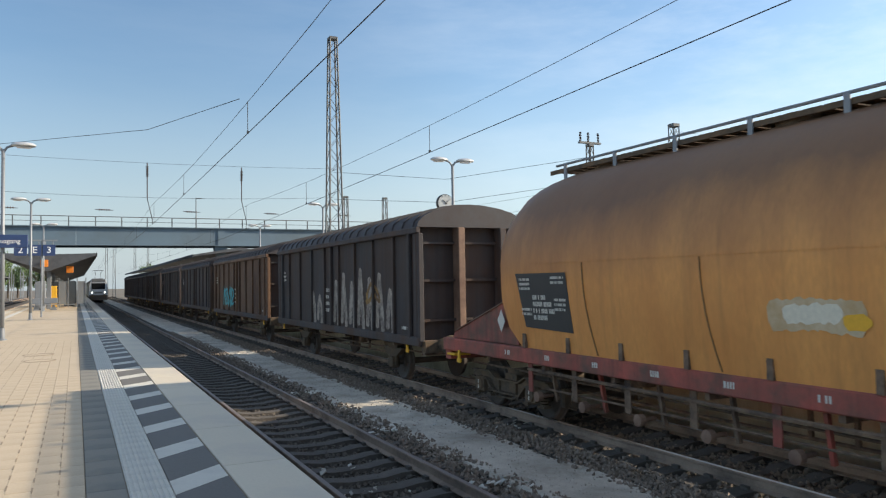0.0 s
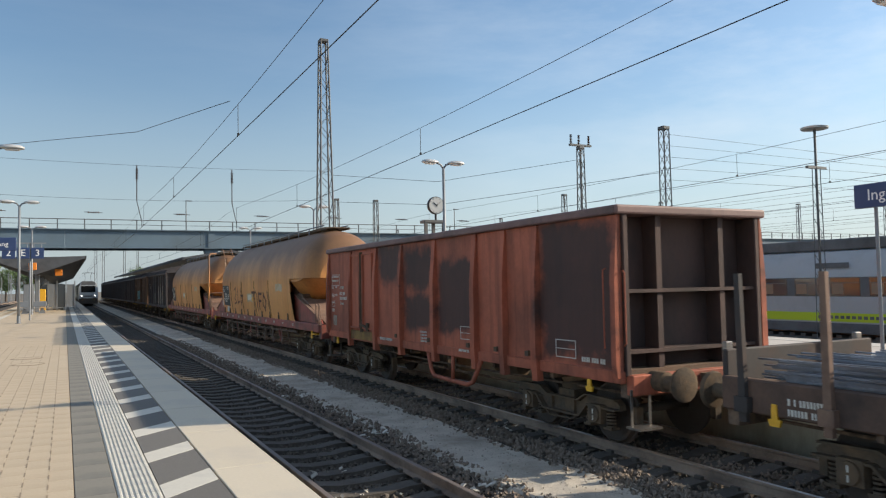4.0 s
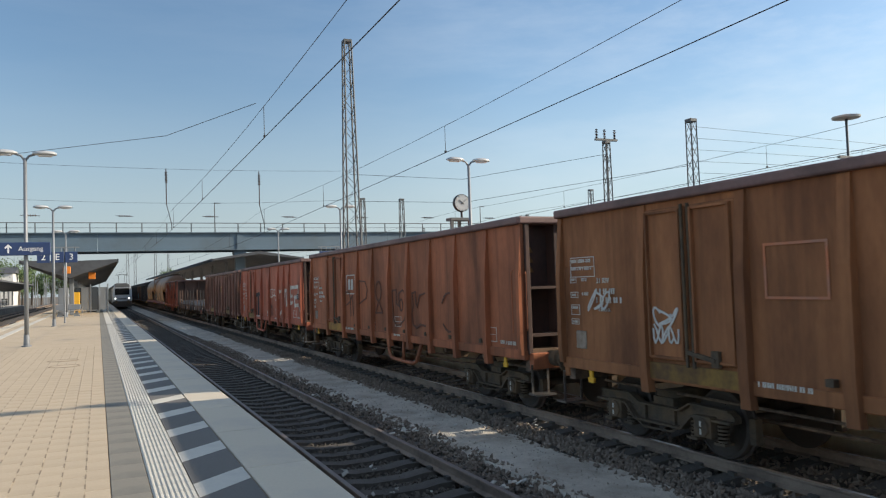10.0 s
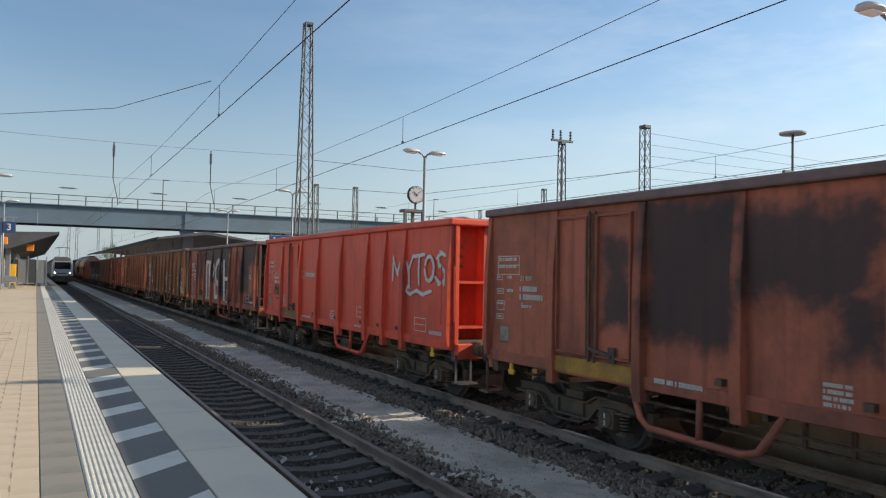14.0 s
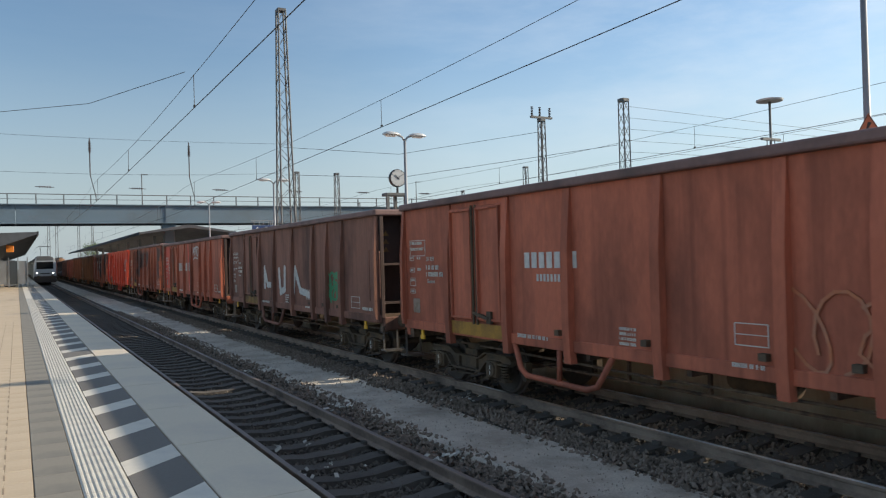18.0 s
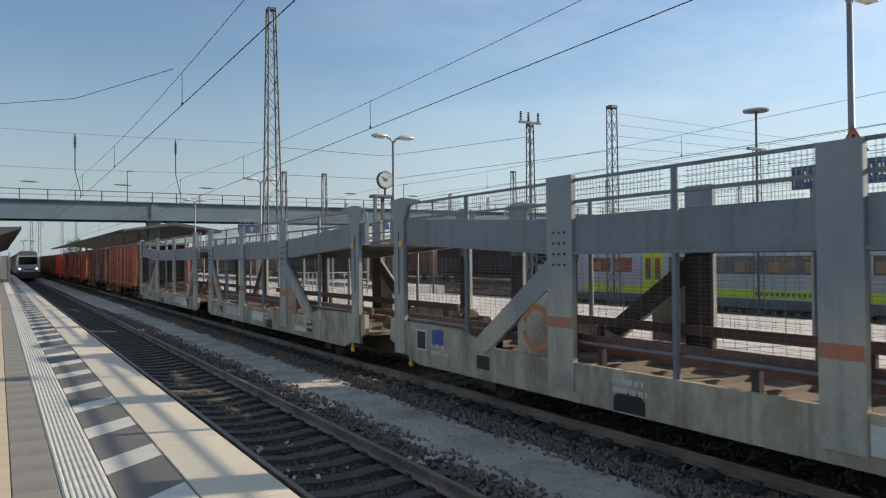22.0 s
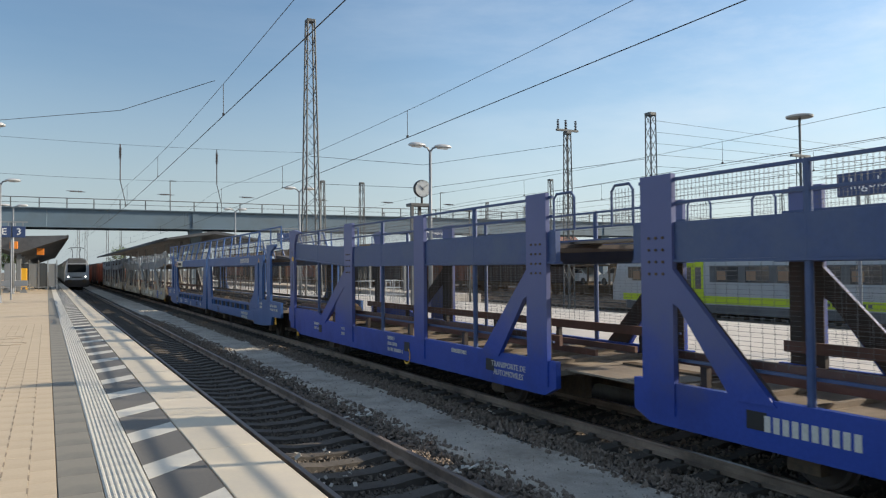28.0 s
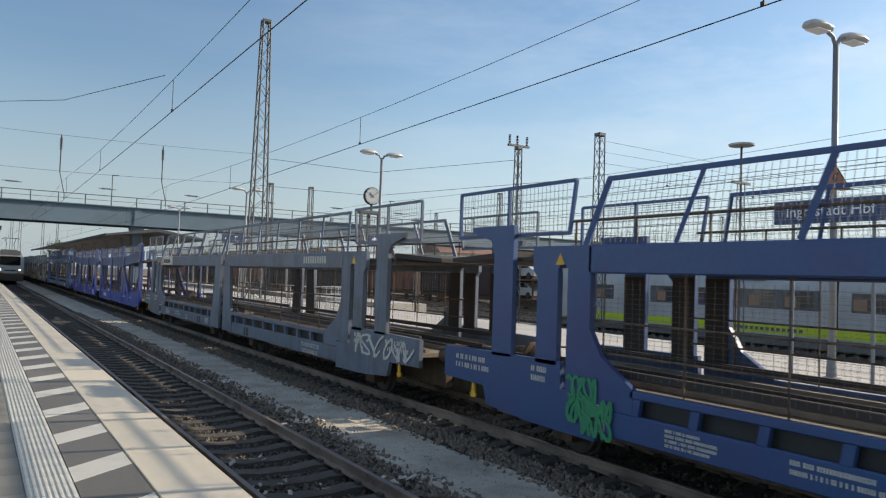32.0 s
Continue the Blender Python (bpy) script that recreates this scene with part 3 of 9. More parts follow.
def on_side(x, y, z):
    return Matrix.Translation((x, y, z)) @ SIDE


def bars(bm, y, z, rows, x, h=0.09, gap=0.05, seed=1):
    """Rows of small painted bars that stand for numbers and small print; rows: lengths in metres, running to -y."""
    rng = random.Random(seed)
    for k, length in enumerate(rows):
        zz, yy = z - k * (h + gap), y
        while yy > y - length:
            w = rng.uniform(0.26, 0.44) * h
            prism(bm, [(yy, zz), (yy - w, zz), (yy - w, zz - h), (yy, zz - h)], x - 0.004, x)
            yy -= w + h * rng.choice((0.22, 0.22, 0.22, 0.7))
    return bm


def sheet(name, x0, x1, y0, y1, z, material, nx=1, ny=1, rough=0.0, **tags):
    bm = bmesh.new()
    g = [[bm.verts.new((x0 + (x1 - x0) * i / nx, y0 + (y1 - y0) * j / ny, z + rough * noise.noise((i * 0.7, j * 0.7, 3)))) for j in range(ny + 1)] for i in range(nx + 1)]
    for i in range(nx):
        for j in range(ny):
            bm.faces.new((g[i][j], g[i + 1][j], g[i + 1][j + 1], g[i][j + 1]))
    return solid(name, bm, material, **tags)

# ---- ground, tracks, platforms ----
T1, T2 = 3.52, 8.24          # centres of the two near tracks
P = 0.76                     # platform height over the rails
sheet("ground", -900, 1400, -300, 1600, -0.62, M_GROUND, 24, 24, label="dark gravelly railway yard ground", category="ground", kind="structure")


def bed(name, x0, x1, y0, y1, z, material, label, rough=0.03):
    ob = sheet(name, x0, x1, y0, y1, z, material, max(2, int((x1 - x0) / 0.45)), int((y1 - y0) / 0.6), rough, label=label, category="ballast", kind="structure")
    return ob


bed("track_bed", 1.9, 5.8, -14, 200, -0.26, M_BALL, "dark ballast bed of the platform track")
bed("track_bed", 6.45, 9.8, -14, 200, -0.24, M_BALL, "dark ballast bed under the goods train")
path_sheet = sheet("gravel_path", 4.96, 6.56, -14, 200, -0.17, M_PATH, 8, 420, 0.03, label="pale trodden gravel path between two tracks", category="path", kind="structure")
for v in path_sheet.data.vertices:             # its rims dip into the ballast
    if v.co.x < 4.97 or v.co.x > 6.55:
        v.co.z = -0.32
    elif v.co.x < 5.3 or v.co.x > 6.2:
        v.co.z += 0.05 * noise.noise((v.co.x * 3, v.co.y * 0.9, 1))
        v.co.x += 0.16 * noise.noise((v.co.x * 3, v.co.y * 0.55, 7))
sheet("yard_bed", 18.2, 60, -60, 240, -0.3, M_BALL, 30, 60, 0.08, label="brown ballast of the sidings", category="ballast", kind="structure")
sheet("yard_bed", -30, -5.0, -20, 260, -0.3, M_BALL, 12, 60, 0.08, label="ballast of the tracks behind the platform", category="ballast", kind="structure")

RAIL = [(-0.07, -0.16), (0.07, -0.16), (0.07, -0.145), (0.012, -0.12), (0.012, -0.045), (0.036, -0.03), (0.036, -0.006), (0.03, 0.0), (-0.03, 0.0), (-0.036, -0.006), (-0.036, -0.03), (-0.012, -0.045), (-0.012, -0.12), (-0.07, -0.145)]


def track(x, y0, y1, near, head, label):
    t = empty("track", label=label, category="railway track", kind="structure")
    for s in (-1, 1):
        bm = bmesh.new()
        prism(bm, [(x + s * 0.754 + a, b) for a, b in RAIL], y0, y1, "y")
        for f in bm.faces:
            if f.normal.z > 0.9 and f.calc_center_median().z > -0.005:
                f.material_index = 1
        part("rail", bm, [M_RAIL, head], t)
    rest = bmesh.new()
    me = sleeper_mesh()
    n = int((y1 - y0) / 0.6)
    for k in range(n):
        y = y0 + 0.3 + k * 0.6
        if near[0] <= y <= near[1]:
            ob = share("sleeper", me, t, pose(x + random.uniform(-0.015, 0.015), y, -0.16, 0, 0, random.uniform(-0.7, 0.7)))
        else:
            box(rest, x - 1.3, x + 1.3, y - 0.13, y + 0.13, -0.36, -0.165)
    tagged(part("far_sleepers", rest, M_SLEEP, t), kind="stuff")
    return t


def sleeper_mesh():
    bm = bmesh.new()
    prof = [(-1.3, -0.2), (1.3, -0.2), (1.3, -0.03), (0.95, 0.0), (0.5, 0.0), (0.25, -0.035), (-0.25, -0.035), (-0.5, 0.0), (-0.95, 0.0), (-1.3, -0.03)]
    prism(bm, prof, -0.13, 0.13, "y")
    for s in (-1, 1):
        for d in (-0.13, 0.09):
            box(bm, s * 0.754 + d, s * 0.754 + d + 0.05, -0.06, 0.06, 0.0, 0.045)
    return mesh_of("sleeper", bm, M_SLEEP)


track(T1, -14, 230, (1, 62), M_RAILDULL, "platform track with dull rails on dark sleepers")
track(T2, -14, 230, (1, 62), M_RAILTOP, "track of the goods train on dark ballast")
for xx, yy in ((19.9, 240), (24.6, 240), (31.9, 240), (36.6, 240), (41.3, 240), (46.5, 240), (-6.7, 240), (-11.2, 240)):
    track(xx, -50, yy, (0, -1), M_RAILDULL, "siding track with rusty rails")


def stones(name, spots, size, label, seed, material=M_STONE):
    """Loose broken stones, one mesh."""
    rng = np.random.default_rng(seed)
    base = np.array([(1, 0, 0), (-1, 0, 0), (0, 1, 0), (0, -1, 0), (0, 0, 1), (0, 0, -1)], float)
    tri = np.array([(0, 2, 4), (2, 1, 4), (1, 3, 4), (3, 0, 4), (2, 0, 5), (1, 2, 5), (3, 1, 5), (0, 3, 5)])
    n = len(spots)
    v = base[None] * rng.uniform(0.55, 1.25, (n, 6, 1)) + rng.normal(0, 0.18, (n, 6, 3))
    a = rng.uniform(0, math.tau, n)
    b = rng.uniform(-0.7, 0.7, n)
    rz = np.stack([np.cos(a), -np.sin(a), 0 * a, np.sin(a), np.cos(a), 0 * a, 0 * a, 0 * a, 1 + 0 * a], -1).reshape(n, 3, 3)
    rx = np.stack([1 + 0 * b, 0 * b, 0 * b, 0 * b, np.cos(b), -np.sin(b), 0 * b, np.sin(b), np.cos(b)], -1).reshape(n, 3, 3)
    v = np.einsum("nij,njk,nlk->nli", rz, rx, v) * (rng.uniform(0.6, 1.3, (n, 1, 1)) * size) + spots[:, None, :]
    f = (tri[None] + (np.arange(n) * 6)[:, None, None]).reshape(-1, 3)
    me = bpy.data.meshes.new(name)
    me.from_pydata(v.reshape(-1, 3).tolist(), [], f.tolist())
    me.materials.append(material)
    return tagged(new(name, me), label, "ballast", kind="stuff")


def scatter(n, x0, x1, y0, y1, z, seed, power=1.8):
    """Spots that lie denser towards y0."""
    rng = np.random.default_rng(seed)
    y = y0 + (y1 - y0) * rng.random(n) ** power
    return np.stack([rng.uniform(x0, x1, n), y, z + rng.uniform(-0.015, 0.02, n)], -1)


_crib = scatter(26000, 2.1, 5.45, 3.2, 46, -0.235, 5, 1.7)
stones("ballast", _crib, 0.034, "dark broken ballast stones between the sleepers", 1, M_STONE2)
_s2 = np.concatenate([scatter(14000, 6.72, 9.3, 3.2, 46, -0.215, 6, 1.7), scatter(4200, 4.45, 5.06, 3.2, 46, -0.185, 7, 1.7), scatter(5200, 6.46, 6.98, 3.2, 46, -0.17, 8, 1.7), scatter(1300, 6.2, 6.5, 3.2, 40, -0.165, 18, 1.7), scatter(1300, 5.02, 5.3, 3.2, 40, -0.165, 19, 1.7)])
stones("ballast", _s2, 0.036, "loose ballast stones along the gravel path", 2)
stones("loose_stones", scatter(2600, 5.0, 6.5, 3.2, 40, -0.15, 9, 1.5), 0.012, "small stones strewn on the gravel path", 3, M_PEBBLE)


def paving():
    bm = B(-4.9, 1.80, -16, 190, -0.6, P - 0.075)
    body = solid("platform", bm, M_WALL, "long station platform on a stained concrete wall", "platform", "structure")
    part("platform_bedding", B(-4.88, 1.78, -15.9, 190, P - 0.07, P - 0.012), M_JOINT, body)
    part("edge_nosing", B(1.805, 1.845, -16, 190, P - 0.26, P - 0.062), M_PDARK, body)
    me = {}

    def slab(key, w, d, material, r=0.006):
        if key not in me:
            b2 = BB(-w / 2, w / 2, -d / 2, d / 2, -0.05, 0, r=r, seg=1)
            me[key] = mesh_of(key, b2, material)
        return me[key]

    # kerb slabs on the edge
    y = -4.6
    while y < 190:
        ln = 1.98
        if y < 60:
            share("edge_slab", slab("edge_slab", 0.60, ln - 0.012, M_PEDGE), body, pose(1.545, y + ln / 2, P))
        y += ln
    part("edge_strip", B(1.245, 1.845, y * 0 + 60.8, 190, P - 0.05, P), M_PEDGE, body)
    # slanted light and dark tiles of the warning band
    x0, x1, slant = 0.735, 1.225, 0.42
    for key, ln, material in (("light_tile", 0.47, M_PWHITE), ("dark_tile", 0.93, M_PDARK)):
        b2 = bmesh.new()
        prism(b2, [(x0, -slant), (x1, 0), (x1, ln), (x0, ln - slant)], P - 0.05, P, "z")
        me[key] = mesh_of(key, b2, material)
    k = -9
    while 6.90 + k * 1.416 < 190:
        y = 6.90 + k * 1.416
        share("light_tile", me["light_tile"], body, pose(0, y, 0.0))
        share("dark_tile", me["dark_tile"], body, pose(0, y + 0.478, 0.0))
        k += 1
    # ribbed guiding strip
    b2 = box(bmesh.new(), -0.165, 0.165, -0.146, 0.146, -0.05, -0.004)
    for i in range(8):
        cx = -0.142 + i * 0.0405
        prism(b2, [(cx - 0.014, -0.004), (cx - 0.008, 0.004), (cx + 0.008, 0.004), (cx + 0.014, -0.004)], -0.146, 0.146, "y")
    me["guide"] = mesh_of("guide_tile", b2, M_PWHITE)
    for i in range(-25, 150):
        share("guide_tile", me["guide"], body, pose(0.562, 1.2 + i * 0.3, P))
    part("guide_strip", B(0.397, 0.727, 46.1, 190, P - 0.05, P), M_PWHITE, body)
    part("edge_strip", B(-4.91, -4.32, -10, 190, P - 0.01, P + 0.005), M_PEDGE, body)
    part("guide_strip", B(-3.9, -3.58, -10, 190, P - 0.01, P + 0.005), M_PWHITE, body)
    # grey band and tan pavers
    for i in range(-12, 100):
        share("grey_slab", slab("grey_slab", 0.305, 0.595, M_PGREY, 0.003), body, pose(0.236, 1.2 + i * 0.6, P))
    part("grey_band", B(0.084, 0.388, 61.0, 190, P - 0.05, P), M_PGREY, body)
    near = 0
    rest = bmesh.new()
    for i in range(25):
        for j in range(-24, 150):
            xx, yy = -0.025 - i * 0.2, 3.0 + j * 0.4 + (0.2 if i % 2 else 0)
            if i < 8 and 3 <= yy < 18:
                near += 1
                share("paver", slab("paver", 0.1990, 0.3985, M_PAVER, 0.002), body, pose(xx, yy, P + random.uniform(-0.0015, 0.0015)))
            else:
                box(rest, xx - 0.0996, xx + 0.0996, yy - 0.1993, yy + 0.1993, P - 0.04, P)
    tagged(part("far_pavers", rest, M_PAVER, body), kind="stuff")
    gaps = bmesh.new()
    for i in range(24):
        for j in range(60):
            xx, yy = -0.125 - i * 0.2, 3.0 + j * 0.4 + random.uniform(-0.03, 0.03) + (0.2 if i % 2 else 0)
            box(gaps, xx - 0.007, xx + 0.007, yy - 0.085, yy + 0.085, P - 0.01, P + 0.0022)
    tagged(part("open_joints", gaps, M_JOINT, body), kind="stuff")
    part("paved_rest", B(-4.86, 0.08, 63.4, 190, P - 0.05, P), M_PAVER, body)
    part("paved_rest", B(-4.86, 0.08, -15, -6.82, P - 0.05, P), M_PAVER, body)


paving()
far = solid("far_platform", B(9.95, 18.0, -60, 170, -0.5, P - 0.06), M_WALL2, "island platform beyond the goods train", "platform", "structure")
part("platform_paving", B(9.9, 18.05, -60, 170, P - 0.058, P), M_PAVE5, far, "pale sunlit concrete paving")
for xx in (10.55, 17.2):
    part("guide_strip", B(xx, xx + 0.3, -60, 170, P + 0.001, P + 0.008), M_PWHITE, far)
left = solid("left_platform", B(-22, -13.0, -20, 170, -0.5, P - 0.06), M_WALL, "side platform behind two tracks", "platform", "structure")
part("platform_paving", B(-22, -12.95, -20, 170, P - 0.058, P), M_PAVE5, left, "pale sunlit concrete paving")

# ---- goods train ----
RUNNERS = []                 # things that roll: (thing, place at the start)
WHEELS = []                  # wheelsets: (part, radius)
HW = 1.45                    # half a wagon's width


def wheelset_mesh(r):
    bm = bmesh.new()
    for s in (-1, 1):
        prof = [(0.68, 0.12), (0.683, r - 0.10), (0.69, r - 0.03), (0.683, r + 0.03), (0.712, r + 0.03), (0.716, r), (0.80, r - 0.012), (0.815, r - 0.05), (0.77, r - 0.10), (0.755, 0.14), (0.80, 0.12)]
        lathe(bm, [(s * o, q) for o, q in prof], (0, 0, 0), "x", 28)
        for i in range(4):
            a = i * math.tau / 4
            box(bm, s * 0.765 - 0.012, s * 0.765 + 0.012, math.cos(a) * r * 0.5 - 0.03, math.cos(a) * r * 0.5 + 0.03, math.sin(a) * r * 0.5 - 0.03, math.sin(a) * r * 0.5 + 0.03)
    rod(bm, (-1.0, 0, 0), (1.0, 0, 0), 0.075, 12)
    return smooth(bm)


_wheel = {}


def wheelset(parent, y, r=0.46):
    if r not in _wheel:
        _wheel[r] = mesh_of("wheelset", wheelset_mesh(r), M_WHEEL)
    w = share("wheelset", _wheel[r], parent, pose(0, y, r))
    WHEELS.append((w, r))
    return w


_bogie = []


def bogie(wagon, y):
    """A two-axle bogie: side frames with springs and axle boxes."""
    if not _bogie:
        bm = bmesh.new()
        for s in (-1, 1):
            x0, x1 = sorted((s * 0.93, s * 1.05))
            prism(bm, [(-1.35, 0.62), (-1.25, 0.70), (-0.62, 0.70), (-0.42, 0.58), (0.42, 0.58), (0.62, 0.70), (1.25, 0.70), (1.35, 0.62), (1.35, 0.55), (0.66, 0.56), (0.46, 0.36), (-0.46, 0.36), (-0.66, 0.56), (-1.35, 0.55)], x0, x1)
            lip = [(-1.35, 0.56), (-0.68, 0.57), (-0.47, 0.37), (0.47, 0.37), (0.68, 0.57), (1.35, 0.56)]
            for (ya, za), (yb, zb) in zip(lip, lip[1:]):
                beam(bm, (s * 1.075, ya, za), (s * 1.075, yb, zb), 0.14, 0.03, (0, 0, 1))
            crown = [(-1.3, 0.70), (-0.62, 0.715), (-0.40, 0.60), (0.40, 0.60), (0.62, 0.715), (1.3, 0.70)]
            for (ya, za), (yb, zb) in zip(crown, crown[1:]):
                beam(bm, (s * 1.06, ya, za), (s * 1.06, yb, zb), 0.11, 0.025, (0, 0, 1))
            for yy in (-0.30, 0.30):
                box(bm, *sorted((s * 1.05, s * 1.10)), yy - 0.02, yy + 0.02, 0.38, 0.59)
            pipe(bm, [(s * 1.09, -0.62, 0.50), (s * 1.13, -0.3, 0.30), (s * 1.13, 0.3, 0.28), (s * 1.09, 0.62, 0.48)], 0.016, 6)
            for a in (-0.9, 0.9):
                for q in (-0.53, 0.53):
                    box(bm, *sorted((s * 0.72, s * 0.84)), a + q - 0.05, a + q + 0.05, 0.28, 0.60)
                box(bm, *sorted((s * 0.92, s * 1.16)), a - 0.15, a + 0.15, 0.33, 0.60)
                lathe(bm, [(s * 1.14, 0.13), (s * 1.19, 0.12)], (0, a, 0.46), "x", 12)
                for d in (-0.24, 0.24):
                    for k in range(6):
                        lathe(bm, [(0.29 + k * 0.048, 0.075), (0.315 + k * 0.048, 0.075)], (s * 1.03, a + d, 0), "z", 10)
                    box(bm, *sorted((s * 0.95, s * 1.11)), a + d - 0.09, a + d + 0.09, 0.255, 0.29)
            box(bm, *sorted((s * 0.6, s * 1.0)), -0.2, 0.2, 0.5, 0.72)
        box(bm, -0.95, 0.95, -0.18, 0.18, 0.55, 0.80)
        for yy in (-0.38, 0.38):
            for s in (-1, 1):
                box(bm, s * 0.72 - 0.06, s * 0.72 + 0.06, yy - 0.05, yy + 0.05, 0.30, 0.62)
        marks = bmesh.new()
        for a in (-0.9, 0.9):
            for z in (0.37, 0.47):
                box(marks, -1.196, -1.190, a - 0.012, a + 0.012, z, z + 0.07)
        _bogie.append((mesh_of("bogie", smooth(bm, 35), M_GEAR), mesh_of("axle_box_marks", marks, M_WHITE)))
    b = share("bogie", _bogie[0][0], wagon, pose(0, y, 0))
    share("axle_box_marks", _bogie[0][1], b)
    for a in (-0.9, 0.9):
        wheelset(b, a)
    return b


_ends = {}


def buffers(wagon, front, rear, cock=1.08):
    """Buffers, draw hook and yellow-handled brake cock at both ends."""
    if "buffer" not in _ends:
        bm = bmesh.new()
        lathe(bm, [(0, 0.14), (0.28, 0.14), (0.30, 0.10), (0.53, 0.10), (0.55, 0.22), (0.60, 0.24), (0.62, 0.20)], (0, 0, 0), "y", 16)
        _ends["buffer"] = mesh_of("buffer", smooth(bm), M_GEAR)
        bm = bmesh.new()
        box(bm, -0.06, 0.06, 0.0, 0.30, -0.06, 0.06)
        pipe(bm, [(0, 0.28, 0), (0, 0.34, -0.16), (0, 0.42, -0.30)], 0.035)
        _ends["hook"] = mesh_of("coupling_hook", bm, M_GEAR)
        bm = bmesh.new()
        prism(bm, [(-0.03, 0), (0.03, 0), (0.04, -0.16), (0.085, -0.17), (0.06, -0.24), (-0.06, -0.24), (-0.085, -0.17), (-0.04, -0.16)], -0.015, 0.015)
        _ends["cock"] = mesh_of("brake_handle", bm, M_YELLOW)
    for y, turn in ((front, 0), (rear, 180)):
        for s in (-1, 1):
            share("buffer", _ends["buffer"], wagon, pose(s * 0.875, y, 1.04, 0, 0, turn))
        share("coupling_hook", _ends["hook"], wagon, pose(0, y, 1.04, 0, 0, turn))
        share("brake_handle", _ends["cock"], wagon, pose(-1.40, y - (0.75 if turn == 0 else -0.75), cock))


def underframe(wagon, y0, y1, z0=0.92, z1=1.14, material=M_GEAR2):
    bm = bmesh.new()
    for x in (-0.5, 0.5):
        box(bm, x - 0.06, x + 0.06, y0, y1, z0 - 0.06, z1)
    for y in (y0 + 0.08, y1 - 0.08):
        box(bm, -1.3, 1.3, y - 0.08, y + 0.08, z0 - 0.1, z1)
    n = int((y1 - y0) / 1.7)
    for k in range(1, n):
        y = y0 + (y1 - y0) * k / n
        box(bm, -1.3, 1.3, y - 0.04, y + 0.04, z0, z1 - 0.03)
    part("underframe", bm, material, wagon)
    c = (y0 + y1) / 2
    bm = bmesh.new()
    lathe(bm, [(-0.5, 0.02), (-0.48, 0.17), (0.48, 0.17), (0.5, 0.02)], (0.35, c - 0.7, 0.66), "y", 14)
    part("air_tank", smooth(bm), M_GEAR, wagon)
    bm = bmesh.new()
    pipe(bm, [(-0.9, y0 + 0.4, 0.80), (-0.9, c, 0.74), (-0.9, y1 - 0.4, 0.80)], 0.022)
    pipe(bm, [(-0.35, y0 + 2.6, 0.5), (-0.35, y1 - 2.6, 0.5)], 0.028)
    for yy in (c - 0.4, c + 0.5, c + 1.1):
        beam(bm, (-0.35, yy, 0.48), (-0.35, yy, 0.92), 0.05, 0.05)
    part("brake_rigging", bm, M_GEAR2, wagon)


def wagon_empty(name, label, front, length, over=0.66):
    """An open thing whose origin lies under the middle; front is the front end of the body at the start."""
    w = empty(name, label=label, category="freight wagon", group="goods train")
    RUNNERS.append((w, front - length / 2))
    return w


def dented(s, y0, y1, z0, z1, seed):
    """A wall sheet with shallow dents, its outer face near s * 1.39."""
    rng = random.Random(seed)
    bm = bmesh.new()
    g = []
    for i in range(4):
        g.append([bm.verts.new((s * (1.39 - (rng.uniform(0, 0.016) if 0 < i < 3 and 0 < j < 5 else 0)), y0 + (y1 - y0) * i / 3, z0 + (z1 - z0) * j / 5)) for j in range(6)])
    back = [bm.verts.new((s * 1.35, y, z)) for y, z in ((y0, z0), (y1, z0), (y1, z1), (y0, z1))]
    for i in range(3):
        for j in range(5):
            bm.faces.new((g[i][j], g[i + 1][j], g[i + 1][j + 1], g[i][j + 1]))
    bm.faces.new(back)
    bm.faces.new([g[i][0] for i in range(4)] + [back[1], back[0]])
    bm.faces.new([g[i][5] for i in range(4)] + [back[2], back[3]])
    bm.faces.new(g[0] + [back[3], back[0]])
    bm.faces.new(g[3] + [back[2], back[1]])
    bmesh.ops.recalc_face_normals(bm, faces=bm.faces[:])
    return smooth(bm, 30)


